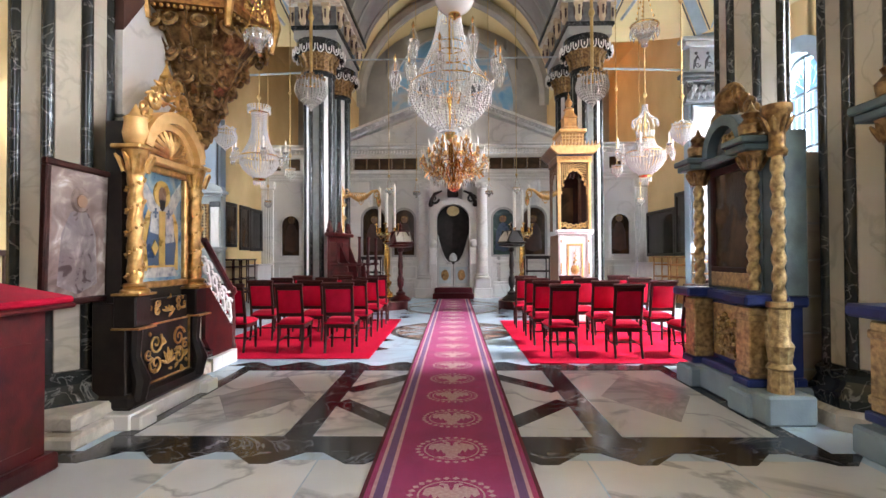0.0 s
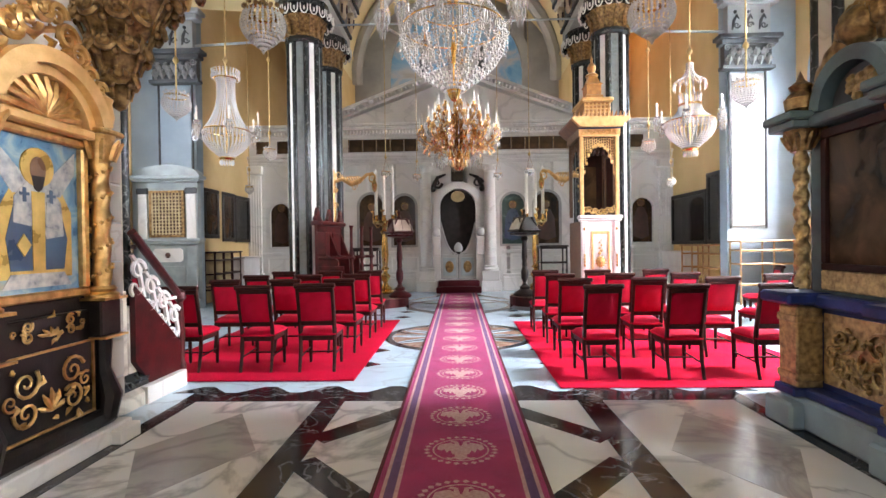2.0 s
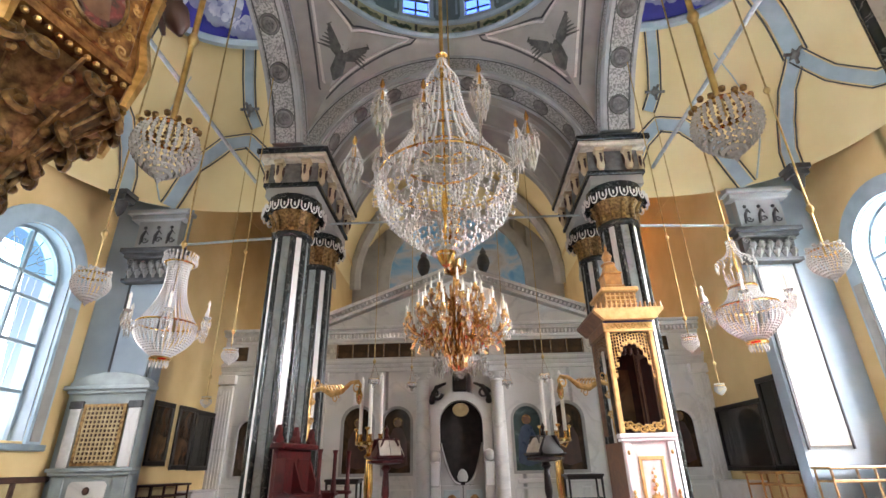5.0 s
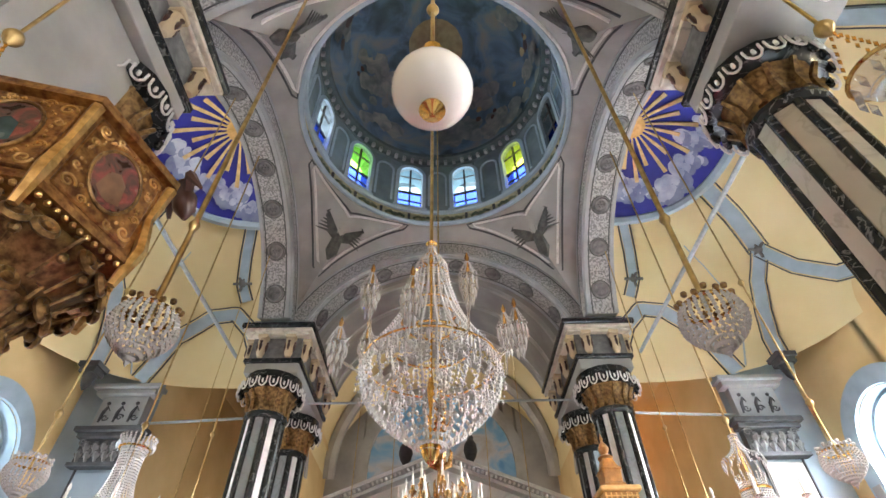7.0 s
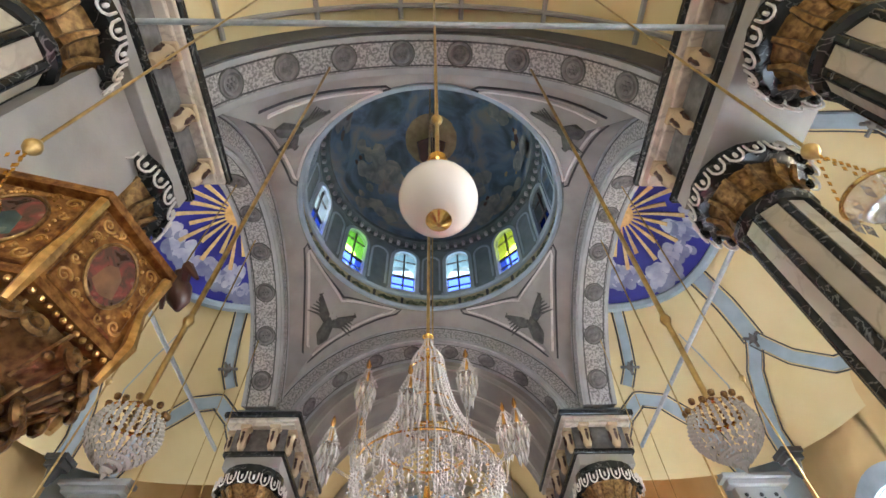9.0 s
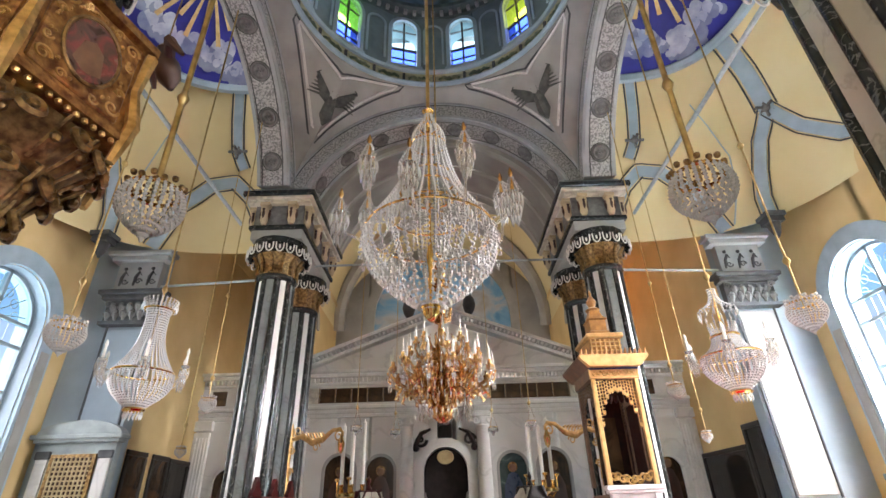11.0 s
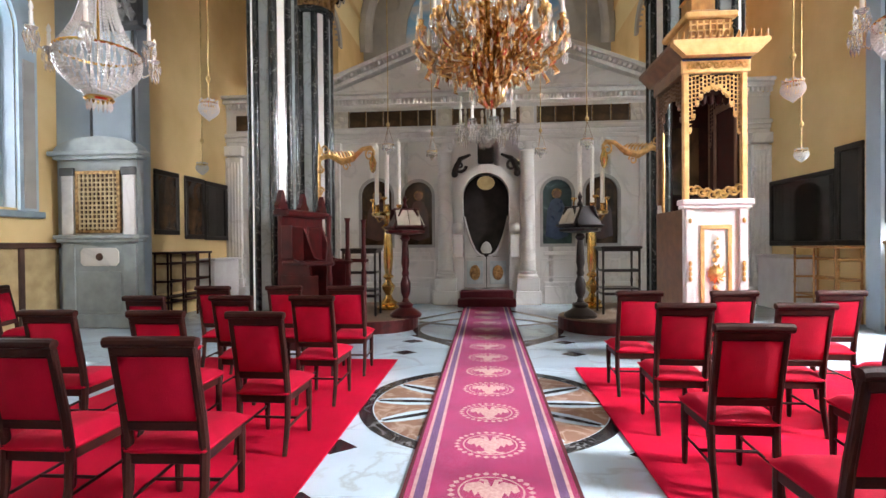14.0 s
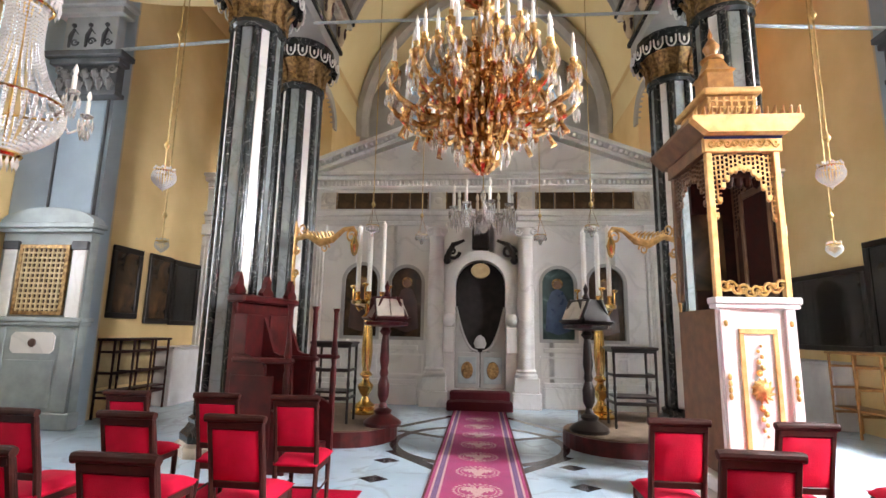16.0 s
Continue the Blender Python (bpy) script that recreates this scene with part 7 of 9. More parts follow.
        part("urn", Mesh().lathe([(0.07, 2.30), (0.085, 2.33), (0.1, 2.40), (0.085, 2.50), (0.095, 2.53), (0.05, 2.56), (0.03, 2.60), (0.0, 2.66)], 14, pose(s * 0.47, -0.02, 0)), M_GOLDY, root, "gilt urn above the column")
    fr = Mesh()
    foliage(fr, 0.33, 0.09, -0.025, rng, 8, 0.009)
    part("upper_carving", Mesh().add(fr.v, fr.f, pose(0, 0, 0.93)), M_GOLD, root, "gilt scroll carving")
    cv = Mesh()
    foliage(cv, 0.36, 0.24, -0.02, rng, 16, 0.013)
    part("lower_carving", Mesh().add(cv.v, cv.f, pose(0, 0, 0.53)), M_GOLD, root, "gilt scrollwork on a black panel")
    part("panel_line", Mesh().box(-0.38, 0.38, -0.015, 0, 0.27, 0.285).box(-0.38, 0.38, -0.015, 0, 0.775, 0.79).box(-0.39, -0.375, -0.015, 0, 0.27, 0.79).box(0.375, 0.39, -0.015, 0, 0.27, 0.79), M_GOLD, root, "gilt panel border")
    part("back_board", Mesh().box(-0.52, 0.52, 0.06, 0.2, 1.0, 2.5), M_BLACKW, root, "dark back board")
    part("picture_frame", Mesh().box(-0.39, 0.39, 0.0, 0.07, 1.10, 1.16, None, 0.012).box(-0.39, 0.39, 0.0, 0.07, 2.14, 2.2, None, 0.012).box(-0.39, -0.33, 0.0, 0.07, 1.16, 2.14, None, 0.012).box(0.33, 0.39, 0.0, 0.07, 1.16, 2.14, None, 0.012), M_GOLD, root, "gilt picture frame")
    ic = part("icon", Mesh().box(-0.335, 0.335, 0.045, 0.065, 1.15, 2.15), I_GROUND, root, "icon of a bishop seated on a golden throne")
    flat = lambda nm, poly, d, mt, lab="": part(nm, Mesh().prism(poly, 0.045 - d, 0.046), mt, ic, lab, None)
    flat("throne_back", [(-0.27, 1.25), (-0.27, 1.68), (-0.2, 1.8), (0.2, 1.8), (0.27, 1.68), (0.27, 1.25)], 0.002, I_GOLD, "golden painted throne")
    flat("painted_wing", [(-0.31, 2.1), (-0.12, 1.92), (0, 1.86), (0.12, 1.92), (0.31, 2.1), (0.3, 1.94), (0.18, 1.78), (-0.18, 1.78), (-0.3, 1.94)], 0.003, I_WHITE)
    flat("robe", [(-0.2, 1.3), (-0.23, 1.5), (-0.17, 1.72), (-0.1, 1.84), (0.1, 1.84), (0.17, 1.72), (0.23, 1.5), (0.2, 1.3)], 0.005, I_BLUE, "blue painted robe")
    flat("mantle", [(-0.18, 1.6), (-0.17, 1.76), (-0.08, 1.86), (0.08, 1.86), (0.18, 1.74), (0.2, 1.52), (0.06, 1.5), (0.02, 1.62), (-0.06, 1.58)], 0.007, I_WHITE, "white painted mantle")
    flat("lozenge", [(-0.16, 1.46), (-0.11, 1.53), (-0.06, 1.46), (-0.11, 1.39)], 0.012, I_GOLD)
    flat("book", [(0.05, 1.58), (0.06, 1.74), (0.17, 1.72), (0.16, 1.56)], 0.012, I_WHITE)
    for cx in (-0.1, 0.1):
        flat("cross_mark", [(cx - 0.035, 1.79), (cx - 0.012, 1.79), (cx - 0.012, 1.82), (cx + 0.012, 1.82), (cx + 0.012, 1.79), (cx + 0.035, 1.79), (cx + 0.035, 1.77), (cx + 0.012, 1.77), (cx + 0.012, 1.73), (cx - 0.012, 1.73), (cx - 0.012, 1.77), (cx - 0.035, 1.77)], 0.010, I_BLUE)
    flat("beard", [(-0.05, 1.9), (0.05, 1.9), (0.03, 1.82), (0.0, 1.8), (-0.03, 1.82)], 0.013, M_BLACKW)
    flat("stole", [(-0.045, 1.3), (-0.05, 1.8), (0.05, 1.8), (0.045, 1.3)], 0.009, I_GOLD, "gold painted stole")
    flat("footstool", [(-0.26, 1.19), (-0.2, 1.28), (0.2, 1.28), (0.26, 1.19)], 0.006, I_WHITE)
    flat("halo", [(0.125 * math.cos(2 * math.pi * k / 24), 1.955 + 0.125 * math.sin(2 * math.pi * k / 24)) for k in range(24)], 0.009, I_GOLD, "gold halo")
    flat("face", [(0.06 * math.cos(2 * math.pi * k / 16), 1.94 + 0.085 * math.sin(2 * math.pi * k / 16)) for k in range(16)], 0.011, I_SKIN)
    # arched pediment with shell
    pd = Mesh()
    arch_band(pd, 0, 2.2, 0.40, 0.50, -0.12, 0.12, "y", 20, radians(14), radians(166))
    arch_band(pd, 0, 2.2, 0.34, 0.40, -0.06, 0.12, "y", 20, radians(12), radians(168))
    part("arched_pediment", pd, M_GOLDY, root, "gilt arched pediment")
    part("tympanum", Mesh().prism([(0.36 * math.cos(math.pi * k / 16), 2.24 + 0.34 * math.sin(math.pi * k / 16)) for k in range(17)], 0.0, 0.1), M_GOLDY, root, "gilt field")
    for k in range(11):
        a = math.pi * (k + 0.5) / 11
        sh = Mesh().tube([(0, -0.02, 2.28), (0.16 * math.cos(a), -0.045, 2.28 + 0.14 * math.sin(a)), (0.29 * math.cos(a), -0.02, 2.28 + 0.25 * math.sin(a))], [0.012, 0.03, 0.022], 6)
        part("shell_rib", sh, M_GOLD, root)
    part("entablature", Mesh().box(-0.36, 0.36, -0.08, 0.1, 2.2, 2.26, None, 0.01), M_GOLDY, root)
    cr = Mesh()
    for s in (-1, 1):
        for k, (x, z, r) in enumerate(((0.36, 2.66, 0.07), (0.26, 2.76, 0.08), (0.15, 2.84, 0.09), (0.06, 2.95, 0.08), (0.42, 2.58, 0.05))):
            cr.scroll(s * x, z, r, 1.4, 0.01, -0.03 - 0.01 * k, s, "y", 0.028)
    for k in range(26):
        x = rng.uniform(-0.36, 0.36)
        z = 2.66 + 0.36 * (1 - abs(x) / 0.42) * rng.uniform(0.2, 1.0)
        a = rng.uniform(0.2, 2.9)
        cr.tube([(x, 0, z), (x + 0.05 * math.cos(a), -0.04, z + 0.05 * math.sin(a)), (x + 0.09 * math.cos(a + 0.4), -0.01, z + 0.09 * math.sin(a + 0.4))], [0.02, 0.026, 0.008], 5)
    cr.lathe([(0.05, 2.95), (0.07, 3.0), (0.05, 3.06), (0.03, 3.1), (0.0, 3.18)], 8)
    part("crest", cr, M_GOLD, root, "pierced gilt foliage crest", kind="stuff")
    return root


def blue_shrine(m):
    rng = random.Random(9)
    root = thing("icon_shrine", "blue-painted icon shrine with gilt spiral columns and darkened icon", "icon shrine", m, "blue shrines")
    part("plinth", Mesh().box(-0.62, 0.62, -0.16, 0.34, 0, 0.24, None, 0.02).box(-0.66, -0.34, -0.26, 0.3, 0, 0.2, None, 0.02).box(0.34, 0.66, -0.26, 0.3, 0, 0.2, None, 0.02), M_PALEBL, root, "pale blue marbled plinth")
    part("plinth_band", Mesh().box(-0.58, 0.58, -0.13, 0.3, 0.24, 0.31, None, 0.012).box(-0.6, -0.36, -0.22, 0.2, 0.242, 0.31, None, 0.012).box(0.36, 0.6, -0.22, 0.2, 0.242, 0.31, None, 0.012), M_ROYAL, root, "royal blue band")
    part("pedestal", Mesh().box(-0.52, 0.52, 0.0, 0.3, 0.31, 0.92), M_ROYAL, root, "royal blue pedestal")
    fo = Mesh().box(-0.34, 0.34, -0.012, 0.0, -0.26, 0.26)
    foliage(fo, 0.32, 0.25, -0.025, rng, 40, 0.016)
    part("carved_panel", Mesh().add(fo.v, fo.f, pose(0, 0, 0.62)), M_GOLDP, root, "gilt leaf-carved panel")
    for s in (-1, 1):
        bl = Mesh().box(*sorted((s * 0.37, s * 0.58)), -0.19, 0.05, 0.31, 0.92, None, 0.012).box(*sorted((s * 0.36, s * 0.59)), -0.2, 0.05, 0.36, 0.42, None, 0.01).box(*sorted((s * 0.36, s * 0.59)), -0.2, 0.05, 0.8, 0.86, None, 0.01)
        part("gilt_block", bl, M_GOLDP, root, "gilt corner pedestal")
        part("spiral_column", twisted(0.056, 1.06, 2.12, 8, 14, 100, 2, 0.34), M_GOLDP, root, "gilt barley-sugar column", m=pose(s * 0.47, -0.08, 0))
        cp = Mesh().lathe([(0.07, 2.1), (0.08, 2.14), (0.075, 2.17), (0.115, 2.26)], 12, pose(s * 0.47, -0.08, 0))
        for k in range(8):
            a = math.pi * k / 4
            cp.tube([(s * 0.47 + 0.07 * math.cos(a), -0.08 + 0.07 * math.sin(a), 2.12), (s * 0.47 + 0.11 * math.cos(a), -0.08 + 0.11 * math.sin(a), 2.2), (s * 0.47 + 0.13 * math.cos(a), -0.08 + 0.13 * math.sin(a), 2.23)], [0.016, 0.02, 0.008], 5)
        part("capital", cp, M_GOLDD, root, "gilt leaf capital")
        part("side_pilaster", Mesh().box(*sorted((s * 0.40, s * 0.54)), 0.04, 0.2, 1.0, 2.26, None, 0.01), M_TEAL, root, "teal blue pilaster")
        part("impost", Mesh().box(*sorted((s * 0.33, s * 0.62)), -0.24, 0.22, 2.26, 2.32, None, 0.012).box(*sorted((s * 0.31, s * 0.64)), -0.27, 0.22, 2.32, 2.38, None, 0.012), M_TEAL, root, "teal stepped impost")
        part("vase", Mesh().lathe([(0.05, 2.38), (0.1, 2.42), (0.11, 2.5), (0.06, 2.56), (0.08, 2.6), (0.03, 2.64), (0.0, 2.72)], 12, pose(s * 0.47, -0.08, 0)), M_GOLDD, root, "gilt vase finial")
    part("blue_shelf", Mesh().box(-0.62, 0.62, -0.08, 0.3, 0.92, 1.02, None, 0.02).box(-0.68, -0.32, -0.28, 0.1, 0.94, 1.03, None, 0.02).box(0.32, 0.68, -0.28, 0.1, 0.94, 1.03, None, 0.02), M_ROYAL, root, "royal blue moulded shelf")
    part("lower_strip", Mesh().box(-0.36, 0.36, -0.02, 0.1, 1.05, 1.2, None, 0.01), M_GOLDP, root, "gilt carved strip")
    part("case", Mesh().box(-0.42, 0.42, 0.03, 0.26, 1.02, 2.3), M_TEAL, root, "teal painted icon case")
    part("icon", Mesh().box(-0.3, 0.3, 0.005, 0.03, 1.24, 2.18), I_DARK, root, "darkened seated icon behind glass")
    part("icon_frame", Mesh().box(-0.36, 0.36, -0.02, 0.03, 1.2, 1.25, None, 0.008).box(-0.36, 0.36, -0.02, 0.03, 2.17, 2.24, None, 0.008).box(-0.36, -0.3, -0.02, 0.03, 1.25, 2.17, None, 0.008).box(0.3, 0.36, -0.02, 0.03, 1.25, 2.17, None, 0.008), M_WOODD, root, "dark wood frame")
    part("lintel", Mesh().box(-0.34, 0.34, -0.12, 0.2, 2.26, 2.34, None, 0.012), M_TEAL, root, "teal lintel")
    ap = Mesh()
    arch_band(ap, 0, 2.36, 0.26, 0.36, -0.1, 0.12, "y", 18)
    part("arched_crest", ap, M_TEAL, root, "teal arched pediment")
    part("crest_field", Mesh().prism([(0.27 * math.cos(math.pi * k / 12), 2.34 + 0.27 * math.sin(math.pi * k / 12)) for k in range(13)], 0, 0.1), M_GREYDK, root)
    em = Mesh()
    for k in range(24):
        a, r = rng.uniform(0, 6.28), rng.uniform(0.02, 0.13)
        em.ball((r * math.cos(a), -0.02, 2.46 + r * 0.8 * math.sin(a)), rng.uniform(0.02, 0.035), 6, 4)
    part("emblem", em, M_GOLDP, root, "gilt carved emblem")
    fo = Mesh()
    for s in (-1, 1):
        for k in range(7):
            a = math.pi / 2 + s * (0.2 + 0.27 * k)
            r = 0.42
            fo.lathe([(0.02, -0.05), (0.085, -0.02), (0.1, 0.01), (0.05, 0.04), (0, 0.045)], 8, pose(r * math.cos(a), 0.02, 2.42 + r * math.sin(a), 90, 0, 0))
        fo.scroll(s * 0.42, 2.52, 0.1, 1.4, 0.02, -0.02, s, "y", 0.03)
    for k in range(9):
        a = math.pi * k / 8
        fo.ball((0.15 * math.cos(a), 0.0, 2.86 + 0.12 * math.sin(a)), 0.06, 8, 5)
    fo.ball((0, 0, 2.86), 0.14, 10, 6)
    part("crest_foliage", fo, M_GOLDD, root, "old gilt leaf crest with rosette")
    part("wing_board", Mesh().box(0.54, 0.66, 0.06, 0.26, 1.02, 2.42, None, 0.012), M_TEAL, root, "teal blue wing board")
    oc = part("outer_column", twisted(0.056, 0.98, 2.2, 8, 14, 100, 2, 0.3), M_GOLDP, root, "taller gilt barley-sugar column", m=pose(0.71, -0.02, 0))
    part("outer_pedestal", Mesh().lathe([(0.10, 0.24), (0.09, 0.42), (0.11, 0.44), (0.085, 0.48), (0.105, 0.62), (0.08, 0.66), (0.08, 0.92), (0.10, 0.94), (0.10, 0.98)], 10), M_GOLDP, oc, "gilt leaf-wrapped pedestal")
    cp = Mesh().lathe([(0.065, 2.18), (0.08, 2.22), (0.06, 2.26), (0.06, 2.40), (0.09, 2.50), (0.115, 2.54), (0.115, 2.60)], 12)
    for k in range(8):
        a = math.pi * k / 4
        cp.tube([(0.06 * math.cos(a), 0.06 * math.sin(a), 2.38), (0.095 * math.cos(a), 0.095 * math.sin(a), 2.46), (0.12 * math.cos(a), 0.12 * math.sin(a), 2.50)], [0.016, 0.022, 0.008], 5)
    part("outer_capital", cp, M_GOLDD, oc, "gilt leaf capital")
    part("outer_plinth", Mesh().box(-0.15, 0.15, -0.2, 0.2, 0.0, 0.24, None, 0.02), M_PALEBL, oc, "pale blue plinth")
    return root


gilt_shrine(pose(-2.64, 5.17, 0, 0, 0, 90))
b1 = blue_shrine(pose(2.72, 5.5, 0, 0, 0, -90))
copy_thing(b1, pose(3.02, 3.5, 0, 0, 0, -90))

# ashlar walls joining the west columns
def ashlar(name, x0, x1, y0, y1, h, label):
    w = wall(name, Mesh().box(x0 + 0.01, x1 - 0.01, y0 + 0.01, y1 - 0.01, 0, h - 0.01), M_GREYST, label)
    n = int(round(h / 0.33))
    for k in range(n):
        z0, z1 = h * k / n + 0.006, h * (k + 1) / n - 0.006
        cuts = [y0, (y0 + y1) / 2 + (0.25 if k % 2 else -0.25), y1]
        for a, b in zip(cuts, cuts[1:]):
            part("stone_block", Mesh().box(x0, x1, a + 0.005, b - 0.005, z0, z1, None, 0.008), M_ASHLAR, w)


ashlar("wall_pier_north", -3.7, -2.92, 5.0, 6.3, 2.64, "pale ashlar wall between the columns behind the shrine")
ashlar("wall_pier_south", 3.06, 3.75, 5.2, 6.3, 2.31, "pale ashlar wall between the columns behind the blue shrine")
tagged(part("plinth_step", Mesh().box(-3.9, -2.66, 4.1, 5.4, 0, 0.1, None, 0.02).box(-3.85, -2.74, 4.2, 5.3, 0.1, 0.22, None, 0.02), M_CREAM), "worn cream stone step under the column", "plinth", kind="structure")
# west piers continue as clustered striped shafts
for s in (-1, 1):
    tagged(part("pier_core", Mesh().box(*sorted((s * 3.0, s * 3.66)), 5.1, 6.2, 2.66, 6.58), M_GREYW), "grey plastered pier core between the columns", "pier", kind="structure") if s < 0 else None

# plaster and brown marbled panel over the ashlar, under the pulpit
up_ = wall("wall_pier_north_upper", Mesh().prism([(5.0, 2.66), (6.2, 2.66), (6.2, 4.7), (5.97, 4.7), (5.0, 3.42)], -3.04, -2.94, axis="x"), M_WHITE, "smooth white plaster over the ashlar, edged on a slope")
part("brown_panel", Mesh().prism([(5.0, 3.42), (5.42, 3.97), (5.0, 3.97)], -3.03, -2.93, axis="x"), M_BROWNST, up_, "reddish brown marbled panel")
# framed icon on the west column
pic = thing("framed_icon", "dark wood framed icon in a silvered cover hung on the column", "framed icon", pose(-2.84, 4.36, 1.55, 0, 0, 90) @ pose(0, 0, 0, 1.5))
part("frame", Mesh().box(-0.34, 0.34, -0.03, 0.02, -0.53, -0.48, None, 0.01).box(-0.34, 0.34, -0.03, 0.02, 0.48, 0.53, None, 0.01).box(-0.34, -0.29, -0.03, 0.02, -0.48, 0.48, None, 0.01).box(0.29, 0.34, -0.03, 0.02, -0.48, 0.48, None, 0.01), M_WOODD, pic, "dark brown wood frame")
ip = part("icon", Mesh().box(-0.3, 0.3, -0.01, 0.015, -0.49, 0.49), I_SILV, pic, "silvered brown icon cover")
part("painted_robe", Mesh().lathe([(0.02, -0.45), (0.2, -0.38), (0.17, 0.0), (0.09, 0.16), (0, 0.2)], 12, Matrix.Diagonal((1, 0.06, 1, 1))), I_ROBE, ip, "dull silvered brown robe", m=pose(0, -0.01, 0))
part("halo", Mesh().lathe([(0.0, 0.012), (0.085, 0.012), (0.10, 0.0)], 18, pose(0, -0.012, 0.26, 90), caps=False), I_SILV, ip, "dull silver-gilt halo")
part("face", Mesh().lathe([(0.0, 0.02), (0.05, 0.018), (0.055, 0.0)], 14, pose(0, -0.012, 0.25, 90), caps=False), I_SKIN, ip)
# reading desk with red cloth
dk = thing("candle_desk", "dark red wooden desk with a sloping red cloth top", "desk", pose(-2.95, 3.25, 0))
part("body", Mesh().box(-0.35, 0.35, -0.55, 0.55, 0.0, 1.07, None, 0.02), M_MAHOG, dk, "dark mahogany panelled body")
part("base", Mesh().box(-0.4, 0.4, -0.6, 0.6, 0.0, 0.12, None, 0.02), M_MAHOG, dk)
part("panel", Mesh().box(0.35, 0.362, -0.42, 0.42, 0.2, 0.85, None, 0.006), M_MAHOG, dk, "raised side panel")
part("top", Mesh().box(-0.46, 0.46, -0.62, 0.62, 0, 0.045, None, 0.015), M_RED, dk, "sloping top covered in red cloth", m=pose(0.02, 0, 1.155, 0, 10, 0))
part("edge", Mesh().box(-0.47, 0.47, -0.63, 0.63, -0.03, 0.0, None, 0.01), M_MAHOG, dk, m=pose(0.02, 0, 1.155, 0, 10, 0))
ca = thing("icon_case", "tall dark wooden icon case with glass front", "icon case", pose(-3.45, 3.25, 0))
part("case", Mesh().box(-0.2, 0.2, -0.5, 0.5, 0, 2.25, None, 0.02), M_WOODD, ca, "dark wooden case")
part("cornice", Mesh().box(-0.26, 0.26, -0.56, 0.56, 2.25, 2.36, None, 0.03), M_WOODD, ca, "moulded cornice")
part("glass", Mesh().box(0.2, 0.21, -0.4, 0.4, 1.25, 2.1), M_DARKG, ca, "dark glazed front")
part("arch_frame", arch_band(Mesh(), 0, 1.8, 0.34, 0.4, 0.2, 0.23, "x", 14), M_WOODD, ca)

# ---- pulpit ----
pu = thing("pulpit", "carved and gilded hexagonal pulpit with painted panels, raised on the column", "pulpit", pose(-2.75, 6.05, 0))
rng = random.Random(21)
PZ0, PZ1, PR = 3.9, 4.72, 0.72
part("corbel", Mesh().lathe([(0.0, 2.55), (0.05, 2.58), (0.09, 2.68), (0.06, 2.78), (0.16, 2.92), (0.2, 3.05), (0.17, 3.14), (0.32, 3.3), (0.4, 3.46), (0.36, 3.54), (0.52, 3.72), (0.6, 3.82)], 12), M_GOLDD, pu, "stepped brown and gilt corbel")
lf = Mesh()
for zz, r, n in ((2.8, 0.10, 6), (3.02, 0.19, 8), (3.24, 0.27, 10), (3.44, 0.38, 13), (3.7, 0.55, 18)):
    for k in range(n):
        a = 2 * math.pi * (k + rng.uniform(-0.25, 0.25)) / n + zz * 7
        c, s = math.cos(a), math.sin(a)
        lf.tube([(r * 0.8 * c, r * 0.8 * s, zz - 0.16), (r * 1.05 * c, r * 1.05 * s, zz), (r * 1.2 * c, r * 1.2 * s, zz + 0.1), (r * 1.05 * c, r * 1.05 * s, zz + 0.14)], [0.012, 0.02, 0.014, 0.005], 5)
        lf.ball((r * 1.1 * c, r * 1.1 * s, zz - 0.05), 0.034, 8, 5)
        lf.ball((r * 1.12 * math.cos(a + math.pi / n), r * 1.12 * math.sin(a + math.pi / n), zz + 0.06), 0.04, 8, 5)
        lf.lathe([(0.075, -0.03), (0.085, -0.01), (0.065, 0.015), (0.035, 0.0), (0.03, 0.02), (0.0, 0.03)], 10, pose(r * 1.2 * math.cos(a + math.pi / n), r * 1.2 * math.sin(a + math.pi / n), zz + 0.02, 0, 0, math.degrees(a + math.pi / n)) @ pose(0, 0, 0, 0, 70, 0), caps=False)
part("corbel_leaves", lf, M_GOLDD, pu, "gilt acanthus and rosettes", kind="stuff")
part("drum", Mesh().lathe([(0.58, 3.8), (PR, PZ0), (PR, PZ1), (PR - 0.06, PZ1), (PR - 0.06, PZ0 + 0.05)], 6, pose(0, 0, 0, 0, 0, 15)), M_PULPIT, pu, "six-sided brown wooden body", 25)
for z0, z1, r in ((3.84, 3.93, PR + 0.05), (PZ1 - 0.06, PZ1 + 0.05, PR + 0.07)):
    part("moulding", Mesh().lathe([(r - 0.12, z0), (r, z0 + 0.02), (r, z1 - 0.02), (r - 0.12, z1)], 6, pose(0, 0, 0, 0, 0, 15)), M_PULPIT, pu, "old gilt moulded rim", 25)
